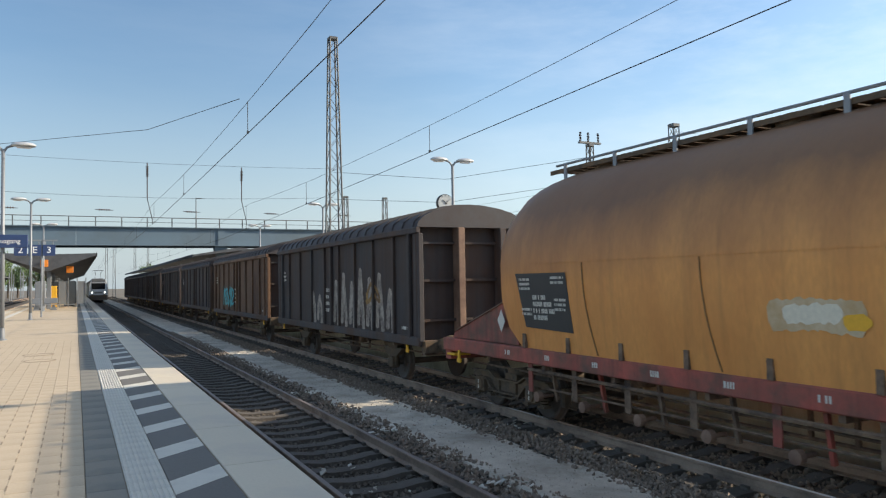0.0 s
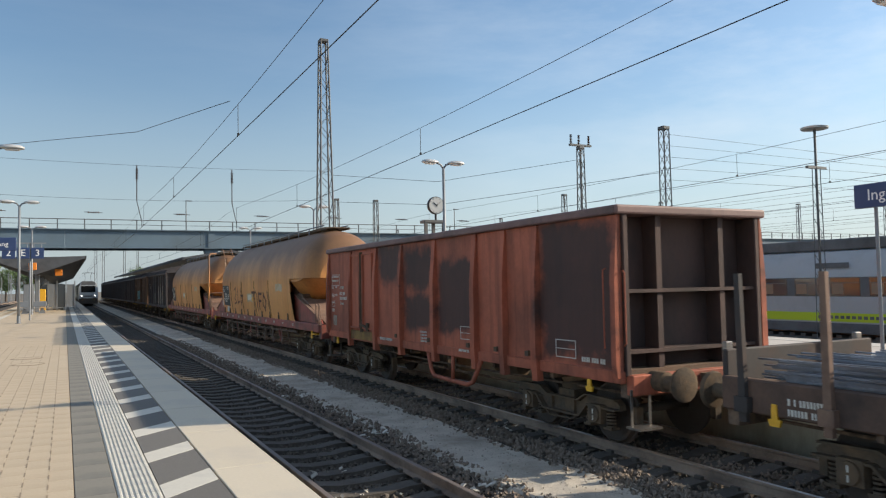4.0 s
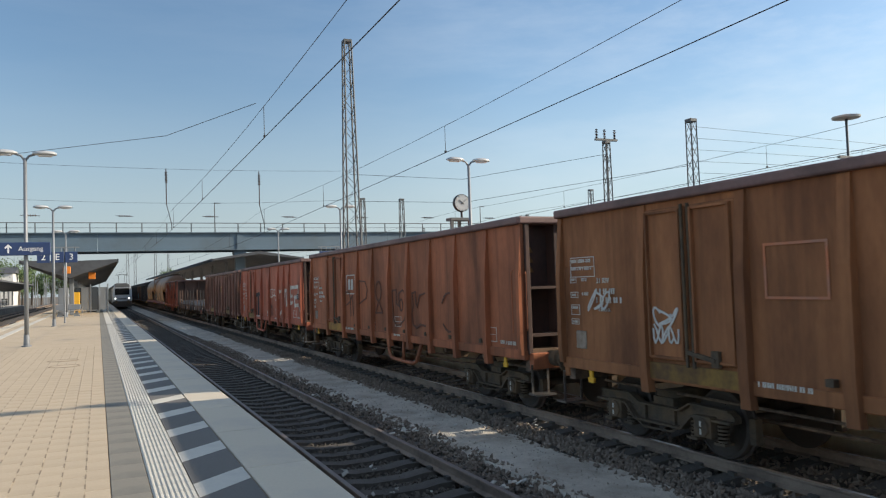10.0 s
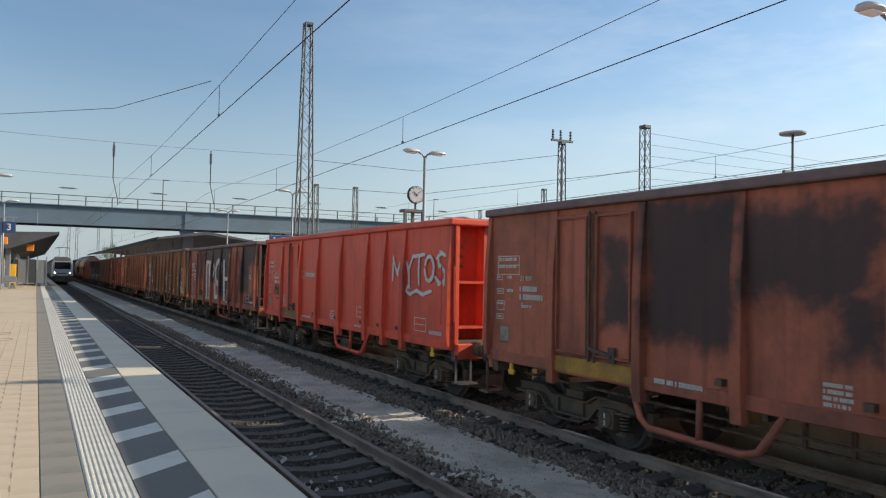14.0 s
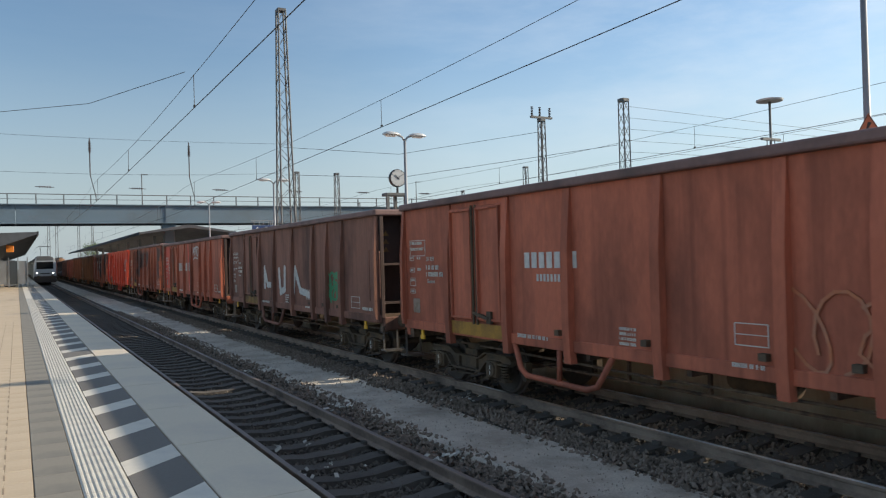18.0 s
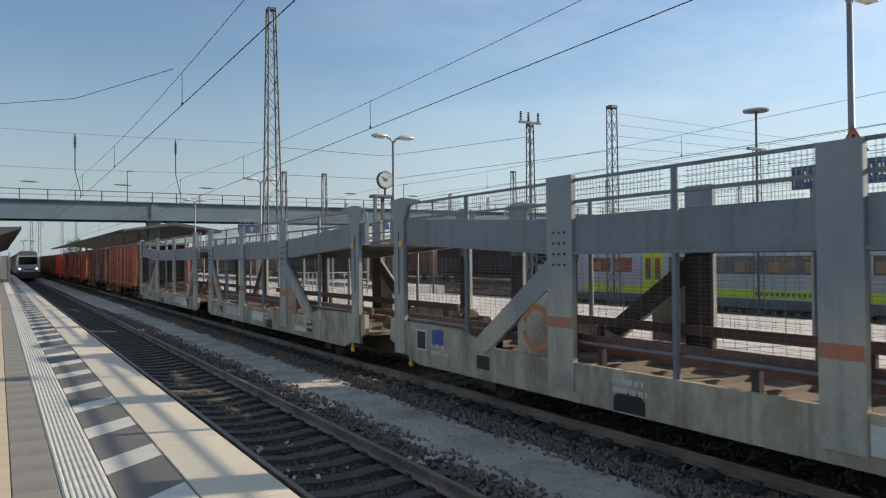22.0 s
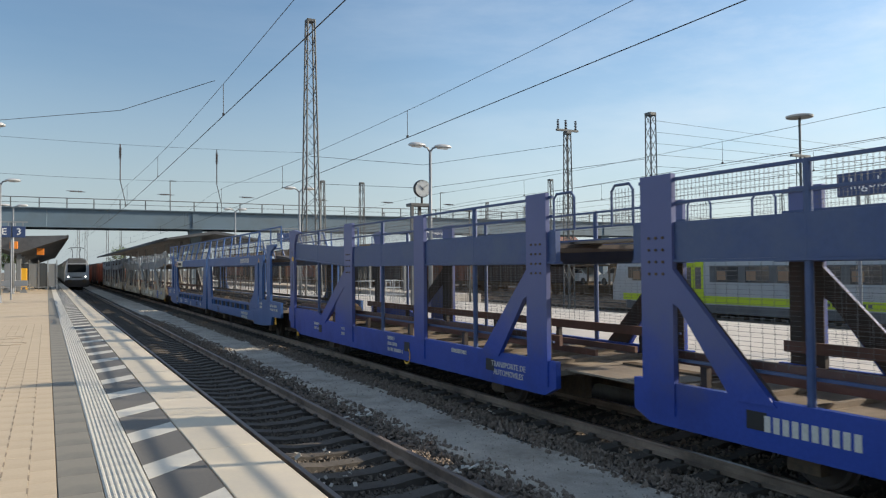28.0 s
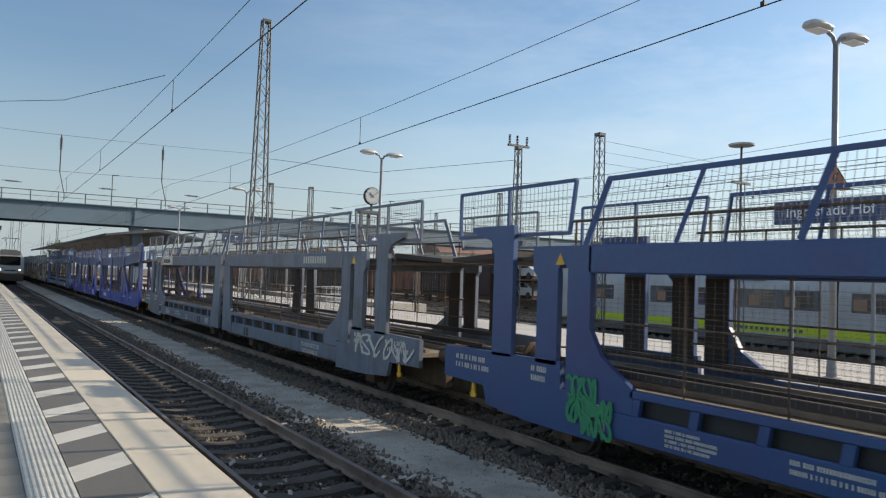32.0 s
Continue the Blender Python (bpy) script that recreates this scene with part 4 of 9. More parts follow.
def gondola(front, length, ribs, doors, paint, label, z1=3.50, second=None, script=1, step=True, sheet=None, guard=7.7):
    """A four-axle open box wagon: plates between posts, doors, a rolled top rim."""
    w = wagon_empty("gondola_wagon", label, front, length)
    h = length / 2
    zb = 1.12
    # all but the red wagon get end colour with recess shade in it
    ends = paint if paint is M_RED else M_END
    for s in (-1, 1):
        edges = [0.02] + [r for r in ribs if not any(a < r < b for a, b in doors)] + [length - 0.02]
        for k, (a, b) in enumerate(zip(edges, edges[1:])):
            part("side_panel", dented(s, h - b, h - a, zb, z1 - 0.1, script * 20 + k), sheet or paint, w)
        posts = [0.05] + [r for r in ribs if not any(a < r < b for a, b in doors)] + [length - 0.05]
        for r in posts:
            y = h - r
            bm = bmesh.new()
            e = 0.05 if r in (0.05, length - 0.05) else 0.075
            lo = 0.86 if 0.3 < r < length - 0.3 else zb - 0.02
            prism(bm, [(s * 1.388, z1 - 0.12), (s * 1.42, z1 - 0.14), (s * 1.495, 2.5), (s * 1.505, 1.30), (s * 1.48, lo), (s * 1.36, lo), (s * 1.388, zb)], y - e, y + e, "y")
            part("side_post", bm, sheet or paint, w)
        part("side_sill", BB(*sorted((s * 1.33, s * 1.425)), -h, h, zb - 0.10, zb + 0.07, r=0.012, seg=1), paint, w)
        part("top_rim", BB(*sorted((s * 1.32, s * 1.485)), -h - 0.02, h + 0.02, z1 - 0.13, z1, r=0.03), paint if paint is M_RED else M_RIM, w)
        for a, b in doors:
            mid = (a + b) / 2
            for c0, c1 in ((a + 0.07, mid - 0.04), (mid + 0.04, b - 0.07)):
                d = part("door", BB(*sorted((s * 1.39, s * 1.43)), h - c1, h - c0, 1.32, z1 - 0.22, r=0.015, seg=1), sheet or paint, w)
                bm = bmesh.new()
                for yy in (h - c1 + 0.07, h - c0 - 0.07):
                    beam(bm, (s * 1.437, yy, 1.36), (s * 1.437, yy, z1 - 0.26), 0.03, 0.09, (1, 0, 0))
                for zz in (1.36, z1 - 0.27):
                    beam(bm, (s * 1.437, h - c1 + 0.05, zz), (s * 1.437, h - c0 - 0.05, zz), 0.03, 0.07, (1, 0, 0))
                part("door_frame", bm, paint, d)
            bm = bmesh.new()
            for yy in (h - mid - 0.06, h - mid + 0.06):
                rod(bm, (s * 1.455, yy, 1.26), (s * 1.455, yy, z1 - 0.2), 0.022, 8)
            beam(bm, (s * 1.47, h - mid + 0.05, 1.46), (s * 1.48, h - mid - 0.45, 1.38), 0.05, 0.05)
            box(bm, *sorted((s * 1.44, s * 1.49)), h - mid - 0.5, h - mid - 0.38, 1.30, 1.5)
            part("door_bolt", bm, M_GEAR, w)
            part("door_sill", B(*sorted((s * 1.426, s * 1.44)), h - b + 0.02, h - a - 0.02, zb - 0.06, 1.28), second or M_YELLOW_DIRTY, w, "worn yellow door sill")
        if s < 0:
            for r in ribs[3:]:
                y = h - r + 0.25
                part("lashing_ring", B(s * 1.47, s * 1.385, y - 0.05, y + 0.05, zb + 0.12, zb + 0.2), M_GEAR, w)
    for y, s in ((h, 1), (-h, -1)):
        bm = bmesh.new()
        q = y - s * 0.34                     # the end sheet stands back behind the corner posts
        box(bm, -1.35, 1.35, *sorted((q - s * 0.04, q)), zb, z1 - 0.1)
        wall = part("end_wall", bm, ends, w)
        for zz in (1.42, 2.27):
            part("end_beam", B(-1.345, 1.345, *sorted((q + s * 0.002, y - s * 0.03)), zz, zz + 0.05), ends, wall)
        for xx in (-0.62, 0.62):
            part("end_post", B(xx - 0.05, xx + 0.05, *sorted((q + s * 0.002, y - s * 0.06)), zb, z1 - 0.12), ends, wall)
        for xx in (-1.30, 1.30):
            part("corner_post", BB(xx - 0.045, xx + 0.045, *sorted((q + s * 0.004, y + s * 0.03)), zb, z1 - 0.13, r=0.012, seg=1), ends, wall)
        part("end_rim", BB(-1.47, 1.47, *sorted((y - s * 0.36, y + s * 0.06)), z1 - 0.13, z1 + 0.002, r=0.03), paint if paint is M_RED else M_RIM, w)
        part("headstock", BB(-1.32, 1.32, *sorted((y - s * 0.02, y + s * 0.12)), 0.86, 1.14, r=0.015, seg=1), paint, w)
        bm = bmesh.new()
        pipe(bm, [(-1.36, y + s * 0.02, 1.55), (-1.40, y + s * 0.10, 1.58), (-1.40, y + s * 0.10, 2.55), (-1.36, y + s * 0.02, 2.58)], 0.014)
        pipe(bm, [(-1.485, y - s * 0.25, 1.5), (-1.49, y - s * 0.25, 1.55), (-1.49, y - s * 0.25, 2.6), (-1.44, y - s * 0.25, 2.62)], 0.012)
        part("handrail", bm, paint, w)
        bm = bmesh.new()
        for d in (-0.16, 0.16):
            beam(bm, (-1.18 + d, y + s * 0.10, 0.45), (-1.18 + d, y + s * 0.10, 0.95), 0.04, 0.015)
        box(bm, -1.38, -0.98, *sorted((y + s * 0.02, y + s * 0.30)), 0.42, 0.45)
        part("shunter_step", bm, M_STEEL, w)
    for zz in (2.62, 2.80, 2.98) if script != 21 else ():
        bm = bmesh.new()
        prism(bm, [(-1.10, zz - 0.045), (-0.96, zz - 0.045), (-1.03, zz + 0.065)], -h + 0.325, -h + 0.339, "y")
        part("warning_triangle", bm, M_YELLOW_DIRTY, w)
    part("floor", B(-1.34, 1.34, -h + 0.03, h - 0.03, zb, zb + 0.08), M_WOOD, w)
    underframe(w, -h, h)
    for s in (-1, 1):
        bogie(w, s * (h - 1.85))
    buffers(w, h + 0.02, -h - 0.02)
    if step:
        for s in (-1, 1):
            bm = bmesh.new()
            c = h - guard
            pipe(bm, [(s * 1.40, c + 1.12, 1.03), (s * 1.42, c + 0.95, 0.66), (s * 1.42, c + 0.80, 0.56), (s * 1.42, c - 0.60, 0.53), (s * 1.42, c - 0.82, 0.60), (s * 1.40, c - 1.12, 1.03)], 0.045, 8)
            pipe(bm, [(s * 1.40, c, 1.03), (s * 1.42, c, 0.55)], 0.04, 8)
            part("lever_guard", smooth(bm), paint, w)
    bm = bmesh.new()
    bars(bm, h - 0.30, 2.735, [0.5, 0.5], -1.392, 0.055, 0.06, script)
    for k, (dz, wd, ht) in enumerate(((2.46, 0.15, 0.09), (2.22, 0.19, 0.08), (2.02, 0.22, 0.15), (1.80, 0.19, 0.08))):
        stroke(bm, [(h - 0.26, dz), (h - 0.26 - wd, dz), (h - 0.26 - wd, dz - ht), (h - 0.26, dz - ht), (h - 0.26, dz)], 0.010, -1.392)
        bars(bm, h - 0.29, dz - 0.022, [wd - 0.08], -1.392, 0.038, 0.02, script + k)
    bars(bm, h - 0.56, 2.44, [0.13, 0.0, 0.16], -1.392, 0.05, 0.06, script + 9)
    bars(bm, h - 0.92, 2.275, [0.46, 0.62], -1.392, 0.085, 0.045, script + 5)
    bars(bm, h - 3.95, 1.20, [0.75], -1.43, 0.06, 0.04, script + 3)
    bars(bm, h - 6.2, 1.45, [0.30, 0.30, 0.30, 0.30], -1.395, 0.04, 0.025, script + 7)
    bars(bm, h - 8.0, 1.19, [0.4], -1.43, 0.05, 0.04, script + 4)
    bars(bm, -h + 0.9, 1.33, [0.55], -1.395, 0.07, 0.04, script + 6)
    for ya, za, wd, ht in ((h - 0.28, 2.76, 0.62, 0.3), (-h + 1.55, 1.55, 0.5, 0.26), (h - 8.0 - 0.02, 1.62, 0.42, 0.24)):
        stroke(bm, [(ya, za), (ya - wd, za), (ya - wd, za - ht), (ya, za - ht), (ya, za)], 0.012, -1.392)
        stroke(bm, [(ya, za - ht * 0.5), (ya - wd, za - ht * 0.5)], 0.01, -1.392)
    ink = M_ORANGEL if script == 31 else M_WHITE
    part("wagon_script", bm, ink, w, "orange painted wagon lettering" if script == 31 else "white painted wagon lettering")
    lettering("painted_words", "31 RIV", 0.115, on_side(-1.393, h - 1.09, 2.39), ink, w)
    lettering("painted_words", "Eaos-x", 0.105, on_side(-1.393, h - 1.11, 1.965), ink, w)
    part("label_holder", BB(-1.40, -1.375, h - 0.62, h - 0.36, 1.34, 1.62, r=0.01, seg=1), M_STEEL, w)
    return w, h


EAOS = [1.85, 2.77, 3.68, 5.22, 6.95, 8.66, 9.68, 10.68]
EANOS = [2.05, 2.95, 3.8, 5.15, 6.42, 7.72, 9.02, 10.33, 11.65, 13.05]


def sign_box(w, y, z, wd, ht, material, name="painted_mark", x=-1.394):
    """A hollow painted frame."""
    bm = bmesh.new()
    stroke(bm, [(y, z), (y - wd, z), (y - wd, z - ht), (y, z - ht), (y, z)], 0.018 if wd < 0.5 else 0.03, x)
    return part(name, bm, material, w)


def graffiti(w, lines, material, width=0.07, x=-1.396, label="sprayed graffiti"):
    """Sprayed lines; broad ones are a part each, the thin ones of a tag hang together."""
    if width > 0.055 and x != -1.42:
        for k, pts in enumerate(lines):
            ob = part("graffiti", spray(bmesh.new(), pts, width, x - 0.0012 * k), material, w, label)
        return ob
    bm = bmesh.new()
    for k, pts in enumerate(lines):
        (spray if width > 0.055 else stroke)(bm, pts, width, x - 0.0012 * k)
    return tagged(part("graffiti", bm, material, w, label), label, kind="stuff")


def scrawl(y, z, wd, ht, n, seed):
    """A looping illegible tag."""
    rng = random.Random(seed)
    out = []
    rows = 2 if ht > wd * 0.7 and n > 13 else 1
    count = max(2, n // 4)
    for r in range(rows):
        for k in range(count):
            cy, cz = y - wd * (k + 0.5) / count, z - ht * (r + 0.5) / rows
            ry, rz = wd / count * rng.uniform(0.5, 0.75), ht / rows * rng.uniform(0.38, 0.55)
            a, b, p, q = rng.choice((1, 1, 2)), rng.choice((1, 1, 2)), rng.uniform(0, 6), rng.uniform(0, 6)
            turn = rng.uniform(3.6, 5.8)
            out.append([(cy + ry * math.cos(a * turn * i / 11 + p), cz + rz * math.sin(b * turn * i / 11 + q)) for i in range(12)])
    return out


def bulb(y, z, ry, rz, a0=0.3, a1=6.0):
    """A rounded balloon-letter outline."""
    return [(y + ry * math.cos(a0 + (a1 - a0) * i / 14), z + rz * math.sin(a0 + (a1 - a0) * i / 14)) for i in range(15)]


def tick_panel(w, y, z):
    bm = bmesh.new()
    prism(bm, [(y, z), (y - 0.14, z - 0.24), (y + 0.14, z - 0.24)], -1.40, -1.395)
    return part("warning_triangle", bm, M_YELLOW, w)


def skin(z):
    """Half the width of a hopper's side at the height z."""
    return float(np.interp(z, [1.30, 1.9, 2.3, 2.74], [1.35, 1.415, 1.44, 1.45]))


def hug(ob):
    """Lay painted strokes onto a hopper's side."""
    for v in ob.data.vertices:
        v.co.x = -skin(v.co.z) - 0.004 - (abs(v.co.x) % 0.01) * 0.6
    return ob


def hopper(front, length, label, tag):
    """A bulk hopper wagon: a rounded ochre vessel on a red frame, with a roof walkway."""
    w = wagon_empty("hopper_wagon", label, front, length)
    h = length / 2
    f0, f1 = h - 2.45, -h + 1.75            # ends of the vessel
    zc, zt = 2.72, 4.36
    # vessel, from ring to ring; each ring is an arch over the belt and a wedge below it
    n = 14
    arch = [(math.cos(a), math.sin(a)) for a in [math.pi * k / n for k in range(n + 1)]]

    def ring(bm, y, k, drop, wide):
        pts = [(c * 1.45 * wide, zc + s * (zt - zc) * k) for c, s in arch]
        return [bm.verts.new((x, y, z)) for x, z in pts]
    bm = bmesh.new()
    stations = [(f0 + 0.0, 0.34, 0.58), (f0 - 0.10, 0.62, 0.78), (f0 - 0.30, 0.80, 0.89), (f0 - 0.62, 0.92, 0.955), (f0 - 1.05, 0.97, 0.985), (f0 - 1.6, 1.0, 1.0), (f1 + 1.7, 1.0, 1.0), (f1 + 1.1, 0.985, 0.99), (f1 + 0.62, 0.94, 0.96), (f1 + 0.28, 0.85, 0.90), (f1 + 0.08, 0.68, 0.80), (f1, 0.42, 0.62)]
    rings = [ring(bm, y, k, 0, wd) for y, k, wd in stations]
    for a, b in zip(rings, rings[1:]):
        for i in range(n):
            bm.faces.new((a[i], a[i + 1], b[i + 1], b[i]))
    bm.faces.new(rings[0])
    bm.faces.new(rings[-1][::-1])
    wide_at = lambda y: float(np.interp(-y, [-q[0] for q in stations], [q[2] for q in stations]))
    for s, col in ((1, 0), (-1, n)):         # the sides go on below the belt, as far as the last straight ring
        skirt = []
        for k, (y, _, wd) in enumerate(stations[:7]):
            low = 1.30 + max(0.0, (y - (f0 - 0.85)) / 0.85) * 1.2
            line = [rings[k][col]]
            for q in range(1, 7):
                z = zc - (zc - low) * q / 6
                line.append(bm.verts.new((s * skin(z) * wd, y - (0.28 * (q / 6) ** 2 if k == 6 else 0.0), z)))
            skirt.append(line)
        for a, b in zip(skirt, skirt[1:]):
            for q in range(6):
                bm.faces.new((a[q], a[q + 1], b[q + 1], b[q]) if s < 0 else (b[q], b[q + 1], a[q + 1], a[q]))
    bm.normal_update()
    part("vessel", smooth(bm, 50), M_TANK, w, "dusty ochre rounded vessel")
    bm = bmesh.new()
    prism(bm, [(f0 - 1.2, zc - 0.1), (f0 - 1.2, zc - 0.03), (f1 + 0.2, zc - 0.03), (f1 + 0.9, zc - 0.1)], -1.40, 1.40)
    part("vessel_bottom", bm, M_TANK, w)
    bm = bmesh.new()                         # the rear cone that closes the vessel below the belt
    top = [bm.verts.new((c * 1.45 * wide_at(y), y, zc - 0.01)) for c in (-1,) for y, _, _ in stations[6:]]
    top += [bm.verts.new((1.45 * wide_at(y), y, zc - 0.01)) for y, _, _ in stations[:5:-1]]
    cy = f1 + 1.5
    low = [bm.verts.new((v.co.x * 0.62, cy + (v.co.y - cy) * 0.5 + 0.25, 2.02)) for v in top]
    for i in range(len(top)):
        j = (i + 1) % len(top)
        bm.faces.new((top[i], top[j], low[j], low[i]))
    bm.faces.new(low)
    bmesh.ops.recalc_face_normals(bm, faces=bm.faces[:])
    part("rear_cone", smooth(bm, 50), M_TANK, w)
    for s in (-1, 1):
        part("belt_seam", B(*sorted((s * 1.445, s * 1.456)), f1 + 1.72, f0 - 1.6, zc - 0.012, zc + 0.012), M_TANK, w)
        for k in range(1, 5):
            y = f0 - 0.6 - k * 2.35
            bm = bmesh.new()
            pts = [(y - 0.22 * (q / 6) ** 2, 2.70 - q * 0.23) for q in range(7)]
            for (ya, za), (yb, zb) in zip(pts, pts[1:]):
                beam(bm, (s * (skin(za) + 0.002), ya, za), (s * (skin(zb) + 0.002), yb, zb), 0.012, 0.03, (1, 0, 0))
            part("weld_seam", bm, M_SEAM, w)
        for k in range(10):
            y = f0 - 1.2 - k * (f0 - f1 - 3.4) / 9
            part("side_rib", B(*sorted((s * 1.33, s * 1.395)), y - 0.04, y + 0.04, 1.30, 1.54), M_GEAR2, w)
        part("side_sill", BB(*sorted((s * 1.28, s * 1.38)), -h + 0.5, h - 0.5, 1.04, 1.30, r=0.02, seg=1), M_SILL, w, "red frame sill with white marks")
        bm = bmesh.new()
        for k in range(11):
            y = h - 3.0 - k * 1.25
            bars(bm, y, 1.22, [0.14], -1.381, 0.08, 0.03, k + tag)
        if s < 0:
            part("sill_marks", bm, M_WHITE, w)
        else:
            bm.free()
    # hopper cones below the vessel
    for a in (f0 - 2.6, (f0 + f1) / 2, f1 + 2.9):
        bm = bmesh.new()
        c = [bm.verts.new((x, a + y, z)) for z, e, g in ((2.2, 1.2, 1.9), (0.75, 0.3, 0.35)) for x, y in ((-e, -g), (e, -g), (e, g), (-e, g))]
        for i in range(4):
            bm.faces.new((c[i], c[(i + 1) % 4], c[4 + (i + 1) % 4], c[4 + i]))
        bm.faces.new(c[4:8][::-1])
        bmesh.ops.recalc_face_normals(bm, faces=bm.faces[:])
        part("hopper_cone", bm, M_GEAR2, w)
    for y, s, q in ((f0 - 0.9, 1, h - 0.55), (f1 + 1.9, -1, -h + 0.5)):
        bm = bmesh.new()
        prism(bm, [(y, 2.45), (y, 2.30), (q, 1.30), (q, 1.15), (y - s * 0.5, 1.15), (y - s * 0.5, 2.45)], -1.12, 1.12)
        part("slope_sheet", bm, M_DUST, w, "dusty rust-brown sloped end sheet")
    bm = bmesh.new()
    for s in (-1, 1):
        pipe(bm, [(s * 0.42, f0 - 0.9, 4.50), (s * 0.42, f1 + 1.0, 4.50)], 0.022)
        k = 0
        while f0 - 1.2 - k * 1.35 > f1 + 1.5:
            y = f0 - 1.2 - k * 1.35
            beam(bm, (s * 0.44, y, 4.16), (s * 0.44, y, 4.50), 0.02, 0.08)
            k += 1
    part("walkway_rail", bm, M_GALV, w)
    bm = bmesh.new()
    k = 0
    while f0 - 0.8 - k * 0.28 > f1 + 0.8:
        y = f0 - 0.8 - k * 0.28
        box(bm, -0.40, 0.40, y - 0.12, y + 0.12, 4.41, 4.44)
        k += 1
    for s in (-1, 1):
        box(bm, s * 0.40 - 0.02, s * 0.40 + 0.02, f1 + 0.8, f0 - 0.7, 4.36, 4.43)
    for k in range(4):
        y = f0 - 2.0 - k * (f0 - f1 - 3.6) / 3
        lathe(bm, [(4.30, 0.34), (4.45, 0.34), (4.48, 0.26)], (0, y, 0), "z", 16)
    part("roof_walkway", bm, M_GEAR, w)
    if tag == 11:
        rear_ladder(w, h, f1)
    bm = bmesh.new()
    for yy in ((-h + 0.42, -h + 1.25) if tag == 11 else ()):
        pipe(bm, [(-1.28, yy, 1.2), (-1.28, yy, 2.2), (1.28, yy, 2.2), (1.28, yy, 1.2)], 0.018)
        for x in (-0.6, 0.0, 0.6):
            rod(bm, (x, yy, 1.2), (x, yy, 2.2), 0.014, 6)
    if tag == 11:
        pipe(bm, [(-1.28, -h + 0.42, 1.7), (1.28, -h + 0.42, 1.7)], 0.014)
    for yy in (-h + 0.55, -h + 0.85):
        pipe(bm, [(-1.30, yy, 1.2), (-1.30, yy, 1.85), (-1.30, yy + 0.12, 1.92), (-1.30, yy + 0.16, 1.2)], 0.016)
    part("end_railing", bm, M_DUST, w)
    for d, q in ((1, h), (-1, -h)):          # upright cheeks either side of the sloped sheets
        inner = f0 - 0.75 if d > 0 else f1 + 1.95
        for x in (-1.19, 1.19):
            bm = bmesh.new()
            prism(bm, [(inner, 1.30), (inner, 2.20), (inner + d * 0.25, 2.12), (q - d * 0.75, 1.42), (q - d * 0.62, 1.30)], x - 0.02, x + 0.02)
            cheek = part("end_cheek", bm, M_SILL, w, "red triangular cheek plate")
            part("cheek_flange", beam(bmesh.new(), (x, inner + d * 0.25, 2.13), (x, q - d * 0.75, 1.43), 0.10, 0.02), M_DUST, cheek)
        part("step_bracket", BB(-1.42, -1.05, *sorted((q - d * 1.1, q - d * 0.75)), 0.96, 1.0, r=0.008, seg=1), M_YELLOW, w, "yellow step bracket")
    return finish_hopper(w, h, f0, f1, tag)


def rear_ladder(w, h, f1):
    """Ladder with hoops and the vent pipe at the rear end."""
    bm = bmesh.new()
    for x in (-0.35, 0.1):
        pipe(bm, [(x, f1 + 1.2, 4.42), (x, f1 + 0.75, 4.62), (x, f1 + 0.45, 4.52), (x, f1 + 0.05, 4.1), (x, f1 - 0.30, 3.0), (x, -h + 0.95, 1.2)], 0.022)
    for k in range(10):
        t = k / 10
        zz = 4.5 + (1.3 - 4.5) * t
        yy = float(np.interp(zz, [1.2, 3.0, 4.2, 4.56], [-h + 0.95, f1 - 0.25, f1 + 0.1, f1 + 0.6]))
        rod(bm, (-0.35, yy, zz), (0.1, yy, zz), 0.014, 6)
    part("end_ladder", bm, M_TANK, w)
    bm = bmesh.new()
    pipe(bm, [(-0.75, f1 + 0.55, 4.36), (-1.12, f1 + 0.05, 4.34), (-1.22, f1 + 0.0, 4.2), (-1.22, f1 + 0.0, 1.75), (-1.05, f1 + 0.05, 1.62)], 0.05, 8)
    part("vent_pipe", smooth(bm), M_TANK, w)


